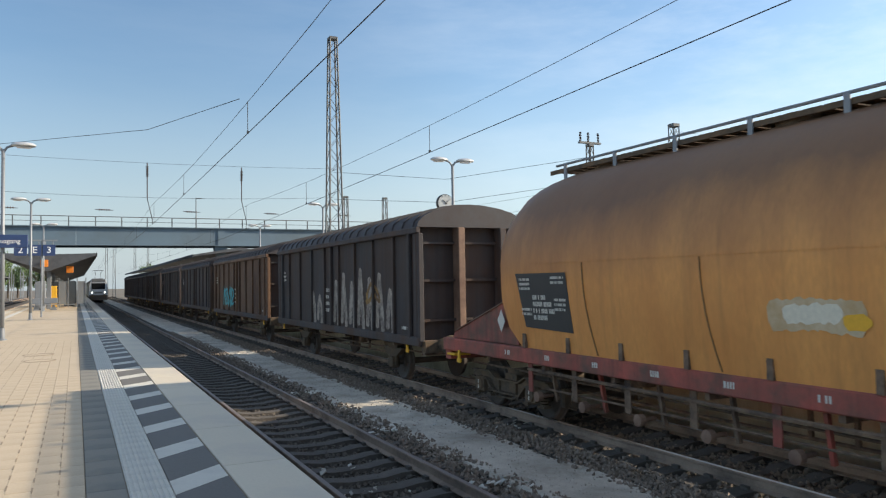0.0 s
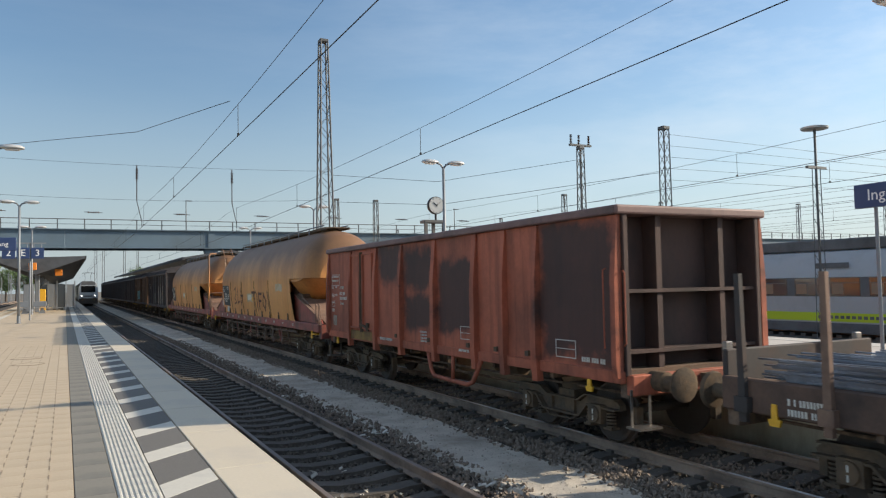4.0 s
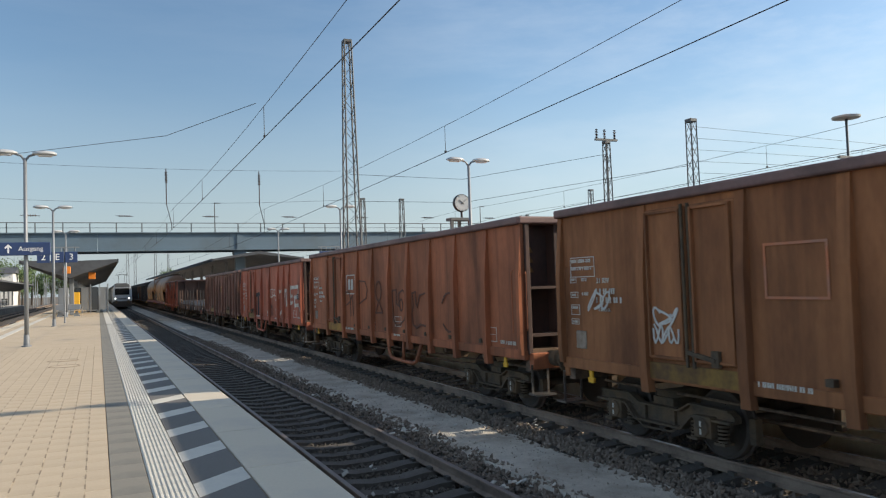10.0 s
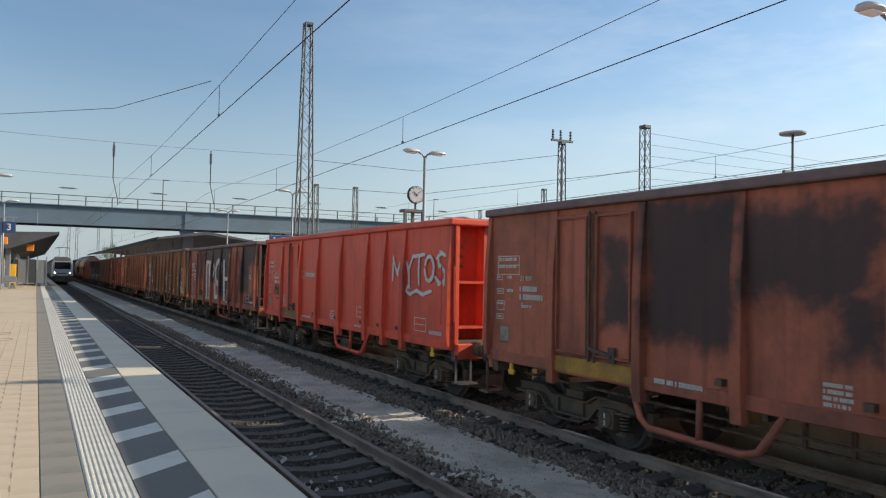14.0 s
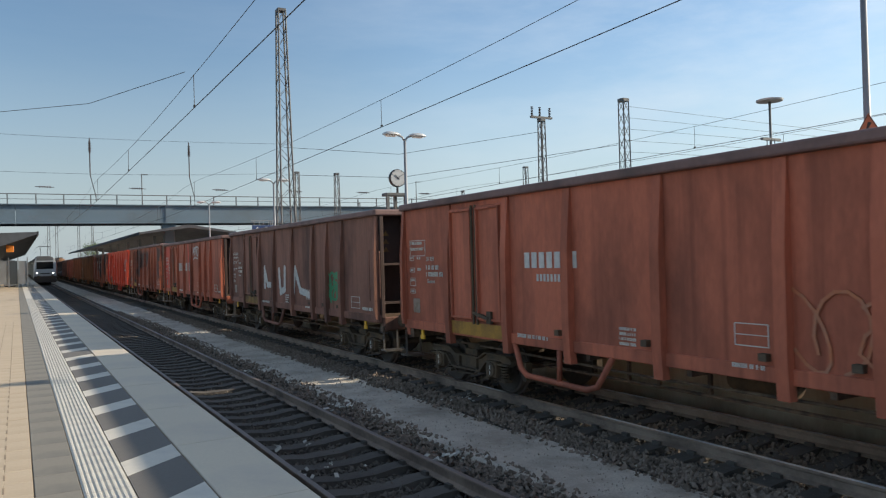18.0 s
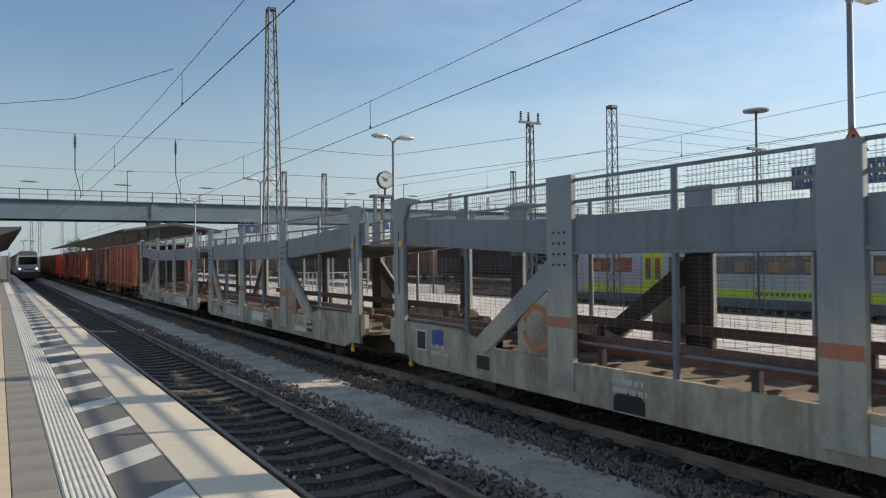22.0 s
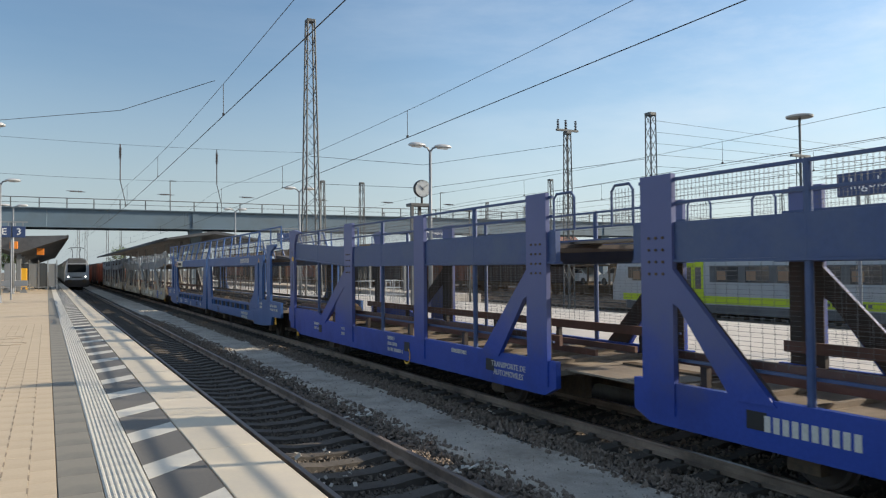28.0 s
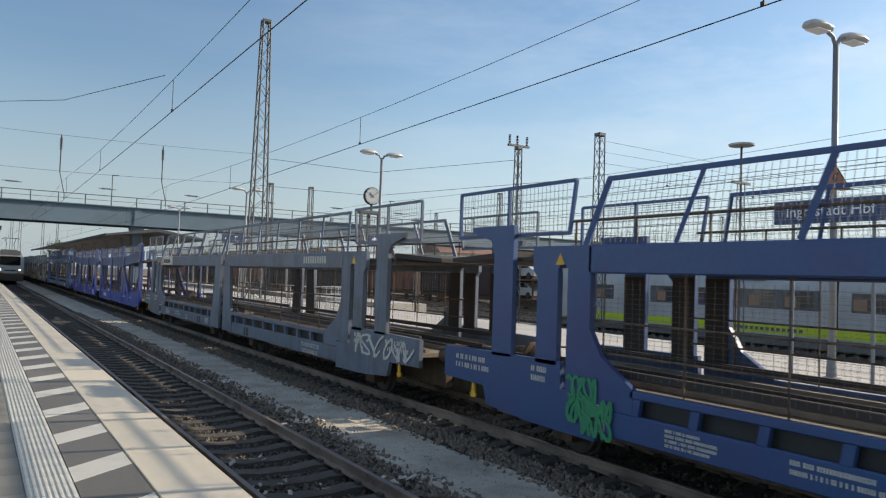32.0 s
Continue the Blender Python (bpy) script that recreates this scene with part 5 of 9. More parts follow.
def finish_hopper(w, h, f0, f1, tag):
    """End platform, headstocks, boards, running gear and levers of a hopper wagon."""
    part("end_platform", B(-1.3, 1.3, -h + 0.35, -h + 1.5, 1.16, 1.20), M_DUST, w)
    part("headstock", B(-1.32, 1.32, h - 0.75, h - 0.5, 0.86, 1.28), M_SILL, w)
    part("headstock", B(-1.32, 1.32, -h + 0.35, -h + 0.5, 0.86, 1.28), M_SILL, w)
    # boards
    bm = bmesh.new()
    y = f0 - 1.08
    prism(bm, [(y, 2.56), (y - 1.45, 2.56), (y - 1.55, 1.62), (y - 0.22, 1.66)], -1.474, -1.468)
    for v in bm.verts:
        v.co.x += 1.455 - skin(v.co.z) + (0.0 if v.co.z > 2 else 0.006)
    part("lettering_board", bm, M_PANEL, w, "black board with white lettering")
    bm = bmesh.new()
    for k, (dy, dz, rows) in enumerate(((0.12, 2.48, [0.3, 0.3, 0.3]), (0.5, 2.20, [0.35, 0.5, 0.6, 0.4]), (1.05, 2.50, [0.34, 0.34]), (1.12, 2.15, [0.3, 0.3, 0.3]), (0.15, 1.98, [0.28, 0.28]))):
        bars(bm, y - dy, dz, rows, -1.476, 0.075 if k == 1 else 0.042, 0.035, tag + k)
    for v in bm.verts:
        v.co.x += 1.455 - np.interp(v.co.z, [1.64, 2.56], [skin(1.64) - 0.006, skin(2.56)]) - 0.003
    part("board_script", bm, M_WHITE, w)
    bm = bmesh.new()
    prism(bm, [(h - 2.75, 1.92), (h - 2.88, 1.72), (h - 2.75, 1.52), (h - 2.62, 1.72)], -1.30, -1.295)
    part("white_diamond", bm, M_WHITE, w)
    underframe(w, -h + 0.5, h - 0.5, 0.95, 1.1)
    for s in (-1, 1):
        bogie(w, s * (h - 2.55))
    for k in range(9):
        y = h - 4.2 - k * 1.25
        bm = bmesh.new()
        beam(bm, (-1.1, y, 0.45), (-1.2, y, 1.05), 0.05, 0.06)
        part("discharge_lever", bm, M_SILL if k % 3 == 1 else M_GEAR2, w)
        part("roller", lathe(bmesh.new(), [(-1.34, 0.03), (-1.33, 0.085), (-1.24, 0.085), (-1.23, 0.03), (-1.0, 0.03)], (0, y + 0.3, 0.50), "x", 12), M_DUST, w)
        part("lever_plate", B(-1.27, -1.25, y + 0.5, y + 0.62, 0.55, 1.04), M_SILL if k % 4 == 0 else M_GEAR2, w)
    part("lever_shaft", pipe(bmesh.new(), [(-1.15, h - 4, 0.62), (-1.15, -h + 3.6, 0.62)], 0.02), M_GEAR2, w)
    part("air_pipe", pipe(bmesh.new(), [(-1.28, h - 3.6, 0.93), (-1.28, 0, 0.88), (-1.28, -h + 3.2, 0.93)], 0.03), M_GEAR2, w)
    if tag == 12:
        part("white_placard", B(-1.40, -1.385, f0 - 2.35, f0 - 1.95, 1.36, 1.60), M_WHITE, w)
    buffers(w, h - 0.5, -h + 0.35)
    return w, h, f0, f1


def van(front, length, paint, label, panels=9, stains=None):
    """A two-axle sliding-wall van with a bowed roof."""
    w = wagon_empty("sliding_wall_van", label, front, length)
    h = length / 2
    zr, ze = 4.22, 3.70
    part("body", B(-1.36, 1.36, -h + 0.30, h - 0.30, 1.14, ze), paint, w)
    arc = [(math.cos(a) * 1.44, ze - 0.02 + math.sin(a) * (zr - ze)) for a in [math.pi * k / 12 for k in range(13)]]
    bm = bmesh.new()
    prism(bm, arc, -h, h, "y")
    part("roof", smooth(bm, 40), M_VANROOF, w, "dull bowed sheet roof")
    if "rib" not in _ends:
        bm = bmesh.new()
        for (x0, z0), (x1, z1) in zip(arc, arc[1:]):
            beam(bm, (x0 * 1.004, 0, z0 + 0.012), (x1 * 1.004, 0, z1 + 0.012), 0.05, 0.03, (0, 1, 0))
        _ends["rib"] = mesh_of("roof_rib", bm, M_VANROOF)
    k = 0
    while k * 0.62 < length - 0.3:
        share("roof_rib", _ends["rib"], w, pose(0, h - 0.15 - k * 0.62, 0))
        k += 1
    for s in (-1, 1):
        part("eaves_rail", BB(*sorted((s * 1.36, s * 1.47)), -h, h, ze - 0.16, ze - 0.02, r=0.02, seg=1), paint, w)
        part("side_sill", BB(*sorted((s * 1.34, s * 1.44)), -h, h, 1.02, 1.22, r=0.015, seg=1), M_VAN, w)
        for k in range(panels + 1):
            y = h - 0.12 - k * (length - 0.24) / panels
            part("side_post", B(*sorted((s * 1.36, s * 1.425)), y - 0.04, y + 0.04, 1.2, ze - 0.14), paint, w)
        for yy in (0.0, h - 0.55, -h + 0.55):
            part("door_post", BB(*sorted((s * 1.36, s * 1.45)), yy - 0.07, yy + 0.07, 1.18, ze - 0.1, r=0.015, seg=1), paint, w)
    for y, s in ((h, 1), (-h, -1)):
        bm = bmesh.new()
        box(bm, -1.34, 1.34, *sorted((y - s * 0.296, y - s * 0.26)), 1.12, ze)
        wall = part("end_wall", bm, M_VAN, w)
        part("corner_post", BB(-1.42, -1.30, *sorted((y - s * 0.29, y + s * 0.02)), 1.12, ze - 0.16, r=0.015, seg=1), paint, wall)
        part("corner_post", BB(1.30, 1.42, *sorted((y - s * 0.29, y + s * 0.02)), 1.12, ze - 0.16, r=0.015, seg=1), paint, wall)
        for xx in (-0.35, 0.75):
            # one post is given a paler brown for the sun that strikes it
            part("end_post", BB(xx - 0.08, xx + 0.08, *sorted((y - s * 0.255, y + s * 0.06)), 1.12, ze - 0.02, r=0.012, seg=1), M_DUST if xx < 0 else M_VAN, wall, "brown end post with sunlight in its colour" if xx < 0 else "")
        for zz in (1.55, 2.45, 3.3):
            part("end_beam", B(-1.29, 1.29, *sorted((y - s * 0.255, y - s * 0.14)), zz, zz + 0.06), M_VAN, wall)
        part("headstock", B(-1.32, 1.32, *sorted((y - s * 0.02, y + s * 0.1)), 0.88, 1.13), M_GEAR, w)
    bm = bmesh.new()
    bars(bm, h - 0.45, 2.9, [0.4, 0.5, 0.5], -1.366, 0.08, 0.05, 3)
    bars(bm, -h + 1.1, 1.42, [0.5], -1.366, 0.07, 0.05, 8)
    bars(bm, 0.7, 2.3, [0.4, 0.4, 0.4, 0.4], -1.366, 0.1, 0.1, 5)
    part("wagon_script", bm, M_WHITE, w)
    underframe(w, -h, h)
    for s in (-1, 1):
        y = s * (h - 2.4)
        for e in (-1, 1):
            bm = bmesh.new()
            prism(bm, [(y - 0.35, 1.05), (y + 0.35, 1.05), (y + 0.16, 0.40), (y - 0.16, 0.40)], *sorted((e * 1.02, e * 1.08)))
            part("axle_guard", bm, M_GEAR, w)
            bm = bmesh.new()
            prism(bm, [(y - 0.65, 0.83), (y + 0.65, 0.83), (y + 0.3, 0.64), (y - 0.3, 0.64)], *sorted((e * 0.98, e * 1.10)))
            part("leaf_spring", bm, M_GEAR, w)
            part("axle_box", BB(*sorted((e * 0.95, e * 1.16)), y - 0.14, y + 0.14, 0.33, 0.60, r=0.02, seg=1), M_GEAR, w)
        wheelset(w, y)
    buffers(w, h + 0.02, -h - 0.02)
    return w, h


def flat(front, length, label):
    """A bogie flat wagon with stakes and a load of steel bars."""
    w = wagon_empty("flat_wagon", label, front, length)
    h = length / 2
    part("deck", B(-1.36, 1.36, -h, h, 1.16, 1.24), M_WOOD, w)
    for s in (-1, 1):
        part("side_beam", BB(*sorted((s * 1.28, s * 1.40)), -h, h, 0.94, 1.32, r=0.02, seg=1), M_FLATSIDE, w, "rust-brown side beam")
        for r in (0.35, 1.4, 3.56, 5.8, 7.85, 9.85, 11.9, 14.28, 16.45, length - 0.4):
            bm = bmesh.new()
            lean = random.uniform(-0.03, 0.03)
            prism(bm, [(h - r - 0.05, 0.84), (h - r + 0.05, 0.84), (h - r + 0.035 + lean, 2.5), (h - r - 0.035 + lean, 2.5)], *sorted((s * 1.40, s * 1.46)))
            box(bm, *sorted((s * 1.38, s * 1.49)), h - r - 0.09, h - r + 0.09, 0.95, 1.12)
            part("stake", bm, M_INNER if int(r * 7) % 3 else M_DUST, w)
    for y, s in ((h, 1), (-h, -1)):
        part("end_flap", BB(-1.34, 1.34, *sorted((y - s * 0.05, y + s * 0.03)), 1.0, 1.62, r=0.015, seg=1), M_INNER, w)
        for xx in (-1.2, 1.2):
            part("end_stanchion", BB(xx - 0.06, xx + 0.06, *sorted((y + s * 0.032, y + s * 0.10)), 0.98, 1.70, r=0.012, seg=1), M_STEEL, w)
    rng = random.Random(4)
    for k in range(7):                       # bundles of thin bars, each a part of the load
        bm = bmesh.new()
        x = -1.12 + k * 0.372
        for i in range(26):
            dx, dz = rng.uniform(-0.17, 0.17), rng.uniform(0.0, 0.30)
            ya, yb = h - rng.uniform(0.3, 1.3), -h + rng.uniform(0.3, 1.1)
            pts = [(x + dx + rng.uniform(-0.05, 0.05), ya + (yb - ya) * t / 6, 1.27 + dz + 0.12 * math.sin(t * 1.1 + k) * (0.4 if i % 2 else 1) * 0.4) for t in range(7)]
            pipe(bm, pts, 0.014, 4)
        box(bm, x - 0.17, x + 0.17, -h + 0.8, h - 0.8, 1.24, 1.40)
        part("bar_bundle", bm, M_REBAR, w, "bundle of dark steel reinforcing bars")
    bm = bmesh.new()
    for r in (0.9, 6.6, 12.0, 17.0):
        bars(bm, h - r, 1.16, [0.4, 0.5], -1.404, 0.07, 0.04, int(r))
    part("wagon_script", bm, M_WHITE, w)
    underframe(w, -h, h, 0.85, 1.15)
    for s in (-1, 1):
        bogie(w, s * (h - 2.3))
    buffers(w, h + 0.02, -h - 0.02)
    part("rail_wheel", smooth(lathe(bmesh.new(), [(-1.46, 0.2), (-1.43, 0.2)], (0, -h + 1.6, 0.9), "x", 18)), M_SILL, w)
    return w, h


_nets = {}


def net(length, height, cell=0.06, cz=None, th=0.0025):
    """A wire mesh panel in the plane x = 0."""
    cz = cz or cell
    key = (round(length, 2), round(height, 2), cell, cz, th)
    if key not in _nets:
        bm = bmesh.new()
        n = int(length / cell)
        for k in range(1, n):
            y = length * k / n
            box(bm, -th, th, y - th, y + th, 0, height)
        n = int(height / cz)
        for k in range(1, n):
            z = height * k / n
            box(bm, -th, th, 0, length, z - th, z + th)
        _nets[key] = mesh_of("net", bm, M_NET)
    return _nets[key]


def emblem(w, y, z, x, r=0.36):
    """A ring-shaped painted mark."""
    bm = bmesh.new()
    pts = [(y + math.cos(a) * r, z + math.sin(a) * r) for a in [math.tau * k / 18 for k in range(19)]]
    stroke(bm, pts[1:9], 0.09, x)
    stroke(bm, pts[10:18], 0.09, x)
    return part("ring_emblem", bm, M_ORANGEL, w, "faded orange ring emblem")


def carrier_a(front, paint, deck, label, marks):
    """A two-section double-deck car carrier with diagonal struts on its posts; front: the foremost post."""
    L = 28.85
    w = wagon_empty("car_carrier", label, front, L)
    h = L / 2
    zs0, zs1, zd0, zd1, zn = 0.50, 1.0, 2.52, 2.98, 3.52
    secs = ((h + 0.45, 0.5 + 0.35), (-0.85, -h - 0.45))
    for y1, y0 in secs:
        for s in (-1, 1):
            out, inn = s * 1.45, s * 1.36
            bm = bmesh.new()
            e0, e1 = (1.9, 0.5) if y1 > 1 else (0.5, 1.9)
            top = [(y0, zs1), (y1 - 3.6, zs1), (y1 - 2.7, 1.22), (y1, 1.24)] if y1 > 1 else [(y0, 1.24), (y0 + 2.7, 1.22), (y0 + 3.6, zs1), (y1, zs1)]
            prism(bm, top + [(y1, zs0 + (0.33 if y1 > 1 else 0.1)), (y1 - e0 * 0.6, zs0 - 0.04), (y0 + e1 * 0.6, zs0 - 0.04), (y0, zs0 + (0.1 if y1 > 1 else 0.33))], *sorted((inn, out)))
            part("side_sill", bm, paint, w)
            k0, k1 = ((y0, y1 - 5.2) if y1 > 1 else (y0 + 5.2, y1))
            rise = 0.27                      # the deck climbs towards the outer end
            bm = bmesh.new()
            prism(bm, [(k0, zd0), (k1, zd0), (y1, zd0 + rise), (y1, zd1 + rise), (k1, zd1), (k0, zd1)] if y1 > 1 else [(y0, zd0 + rise), (k0, zd0), (k1, zd0), (k1, zd1), (k0, zd1), (y0, zd1 + rise)], *sorted((s * 1.34, s * 1.43)))
            part("deck_beam", bm, deck, w)
            bm = bmesh.new()
            prism(bm, [(k0, zd0 - 0.035), (k1, zd0 - 0.035), (y1, zd0 + rise - 0.035), (y1, zd0 + rise - 0.002), (k1, zd0 - 0.002), (k0, zd0 - 0.002)] if y1 > 1 else [(y0, zd0 + rise - 0.035), (k0, zd0 - 0.035), (k1, zd0 - 0.035), (k1, zd0 - 0.002), (k0, zd0 - 0.002), (y0, zd0 + rise - 0.002)], *sorted((s * 1.30, s * 1.455)))
            part("beam_flange", bm, deck, w)
            e = y1 if y1 > 1 else y0         # small netted hoop over the outer end
            q = e - 0.75 if y1 > 1 else e + 0.75
            part("end_hoop", pipe(bmesh.new(), [(s * 1.40, q, zd1 + rise), (s * 1.40, q, zn + 0.02), (s * 1.40, (e + q) / 2, zn + 0.03), (s * 1.40, e, zn - 0.05), (s * 1.40, e, zd1 + rise)], 0.018, 6), deck, w)
            share("net", net(0.7, 0.22), w, pose(s * 1.40, min(e, q) + 0.02, zd1 + rise + 0.03))
            part("net_rail", B(*sorted((s * 1.38, s * 1.42)), y0 + 0.1, y1 - 0.1, zn - 0.03, zn + 0.01), deck, w)
            part("guard_rail", B(*sorted((s * 1.37, s * 1.41)), y0 + 0.1, y1 - 0.1, zd1 + 0.22, zd1 + 0.255), deck, w)
            part("lower_guard", B(*sorted((s * 1.31, s * 1.35)), y0 + 0.2, y1 - 0.2, zs1 + 0.26, zs1 + 0.295), deck, w)
        for x in (-1.12, -0.42, 0.42, 1.12):
            part("guide_rail", B(x - 0.03, x + 0.03, y0 + 0.3, y1 - 0.3, zs1 + (0.20 if abs(x) > 1 else 0.0), zs1 + (0.36 if abs(x) > 1 else 0.10)), M_GUIDE, w, "rusty brown guide rail")
        for k in range(6):
            y = y1 - 0.9 - k * (y1 - y0 - 1.8) / 5
            for x in (-1.12, 1.12):
                part("rail_stay", B(x - 0.04, x + 0.04, y - 0.05, y + 0.05, zs1 - 0.15, zs1 + 0.2), M_INNER, w)
        fl = part("lower_floor", B(-1.32, 1.32, y0 + 0.05, y1 - 0.05, zs1 - 0.22, zs1 - 0.15), M_FLOOR, w)
        bm = bmesh.new()
        k = 0
        while y1 - 0.5 - k * 0.85 > y0:
            box(bm, -1.3, 1.3, y1 - 0.52 - k * 0.85, y1 - 0.44 - k * 0.85, zs1 - 0.15, zs1 - 0.09)
            k += 1
        part("floor_ribs", bm, M_FLOOR, fl)
        up = part("upper_floor", B(-1.34, 1.34, y0 + 0.02, y1 - 0.02, zd1 - 0.26, zd1 - 0.2), M_INNER, w)
        for x in (-0.75, 0.75):
            part("wheel_track", B(x - 0.28, x + 0.28, y0 + 0.05, y1 - 0.05, zd1 - 0.2, zd1 - 0.16), M_FLOOR, up)
    # posts: offset from the front post, width, strut side (+1 towards the front)
    for off, wd, strut, tall in ((0.0, 0.42, 0, 2), (4.88, 0.55, 2.35, 1), (8.95, 0.46, 0, 0), (13.12, 0.54, 1.65, 1), (15.73, 0.54, -1.65, 1), (19.9, 0.46, 0, 0), (23.97, 0.55, -2.35, 1), (28.85, 0.42, 0, 2)):
        y = h - off
        for s in (-1, 1):
            bm = bmesh.new()
            x0, x1 = sorted((s * 1.40, s * 1.475))
            top = zn + 0.06 if tall else zn
            prism(bm, [(y - wd / 2, zs0 + 0.1), (y + wd / 2, zs0 + 0.1), (y + wd / 2, top), (y - wd / 2, top)], x0, x1)
            if tall == 2:
                d = -1 if off < 5 else 1
                prism(bm, [(y - d * 0.36, top - 0.02), (y - d * 0.2, top + 0.04), (y + d * 0.16, top + 0.06), (y + d * 0.75, top - 0.02), (y + d * 0.73, top - 0.08), (y + d * 0.40, top - 0.10), (y + d * 0.20, top - 0.42), (y - d * 0.22, top - 0.32), (y - d * 0.28, top - 0.18)], x0 - 0.004, x1 + 0.004)
            # added liner: shade under deck and nets, painted on the post's inner face
            part("post_back_shade", B(*sorted((s * 1.385, s * 1.399)), y - wd / 2, y + wd / 2, zs1, zd0 - 0.04), M_INNER, w, "dark liner behind a post, inside shade in its colour")
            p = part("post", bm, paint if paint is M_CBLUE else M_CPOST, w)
            if strut:
                bm = bmesh.new()
                foot = y + strut
                e = 1 if strut > 0 else -1
                a = y + e * wd / 2
                prism(bm, [(a, 2.40), (a, 1.98), (a + e * 0.10, 1.92), (foot - e * 0.52, zs1 - 0.06), (foot + e * 0.06, zs1 - 0.06)], x0, x1)
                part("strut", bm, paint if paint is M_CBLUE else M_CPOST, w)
                if abs(strut) > 2:           # rounded plate under the strut that carries the emblem
                    bm = bmesh.new()
                    prism(bm, [(a - e * 0.002, zs1 + 0.01), (a + e * 0.74, zs1 + 0.01), (a + e * 0.74, 1.46), (a + e * 0.30, 1.86), (a + e * 0.10, 1.94), (a - e * 0.002, 1.94)], *sorted((s * 1.402, s * 1.458)))
                    part("emblem_plate", bm, paint, w)
                # the strut's added liner carries the same inside shade in its colour
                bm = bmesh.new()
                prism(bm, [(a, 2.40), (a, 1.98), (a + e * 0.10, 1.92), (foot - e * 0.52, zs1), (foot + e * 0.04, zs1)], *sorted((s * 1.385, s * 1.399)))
                part("strut_back_shade", bm, M_INNER, w)
            if tall == 1:
                bm = bmesh.new()
                for i in range(3):
                    for j in range(4):
                        lathe(bm, [(s * 1.475, 0.02), (s * 1.492, 0.018)], (0, y - 0.12 + i * 0.12, 2.34 + j * 0.15), "x", 6)
                part("rivets", bm, M_GEAR, p)
            if tall == 2:
                part("post_slot", B(*sorted((s * 1.476, s * 1.480)), y - 0.02, y + 0.02, 1.75, 2.98), M_BLACK, p)
                bm = bmesh.new()
                lathe(bm, [(s * 1.476, 0.07), (s * 1.50, 0.07)], (0, y - (0.1 if off < 5 else -0.12), 2.74), "x", 12)
                part("yellow_knob", bm, M_YELLOW, p)
    offs = [0.0, 2.35, 4.75, 6.9, 9.05, 11.1, 13.1, 15.75, 17.8, 19.8, 21.95, 24.1, 26.5, 28.85]
    for a, b in zip(offs, offs[1:]):
        if a == 13.1:
            continue
        for s in (-1, 1):
            share("net", net(b - a - 0.3, zn - zd1 - 0.27), w, pose(s * 1.40, h - b + 0.15, zd1 + 0.25))
            share("side_net", net(b - a - 0.3, 1.15, 0.15, 0.05, 0.0017), w, pose(s * 1.33, h - b + 0.15, 1.33))
    for off in (2.35, 6.9, 11.1, 17.8, 21.95, 26.5):
        for s in (-1, 1):
            part("net_post", rod(bmesh.new(), (s * 1.39, h - off, zs1), (s * 1.39, h - off, zn), 0.045, 8), deck, w)
    for c0, c1 in ((0.42, 0.92), (-0.82, -0.40)):   # rounded loops either side of the gap
        for s in (-1, 1):
            part("loop_frame", pipe(bmesh.new(), [(s * 1.40, c0, zd1), (s * 1.40, c0, zn - 0.06), (s * 1.40, c0 + 0.07, zn + 0.02), (s * 1.40, c1 - 0.07, zn + 0.02), (s * 1.40, c1, zn - 0.06), (s * 1.40, c1, zd1)], 0.02, 6), deck, w)
            share("net", net(c1 - c0 - 0.04, zn - zd1 - 0.05), w, pose(s * 1.40, c0 + 0.02, zd1 + 0.02))
    for y1, y0 in secs:
        ends = ((y1, y0 + 2.2) if y1 > 1 else (y1 - 2.2, y0))
        for yy in ((y1 - 3.0, y0 + 2.2) if y1 > 1 else (y1 - 2.2, y0 + 3.0)):
            for s in (-1, 1):
                part("axle_box", B(*sorted((s * 0.94, s * 1.1)), yy - 0.2, yy + 0.2, 0.22, 0.49), M_GEAR, w)
                bm = bmesh.new()
                prism(bm, [(yy - 0.55, 0.60), (yy + 0.55, 0.60), (yy + 0.2, 0.49), (yy - 0.2, 0.49)], *sorted((s * 0.96, s * 1.12)))
                part("leaf_spring", bm, M_GEAR, w)
            wheelset(w, yy, 0.38)
        bm = bmesh.new()
        for x in (-0.6, 0.6):
            box(bm, x - 0.07, x + 0.07, y0 + 0.3, y1 - 0.3, 0.34, 0.78)
        part("underframe", bm, M_GEAR, w)
    part("coupling_bar", B(-0.1, 0.1, -0.9, 0.9, 0.75, 0.9), M_GEAR, w)
    part("gangway", B(-1.2, 1.2, -0.95, 0.95, zs1 - 0.16, zs1 - 0.13), M_FLOOR, w)
    for x in (-1, 1):
        part("deck_bridge", B(x * 0.75 - 0.28, x * 0.75 + 0.28, -1.0, 1.0, zd1 - 0.19, zd1 - 0.155), M_FLOOR, w)
    buffers(w, h + 0.42, -h - 0.42, 0.62)
    marks(w, h)
    return w, h


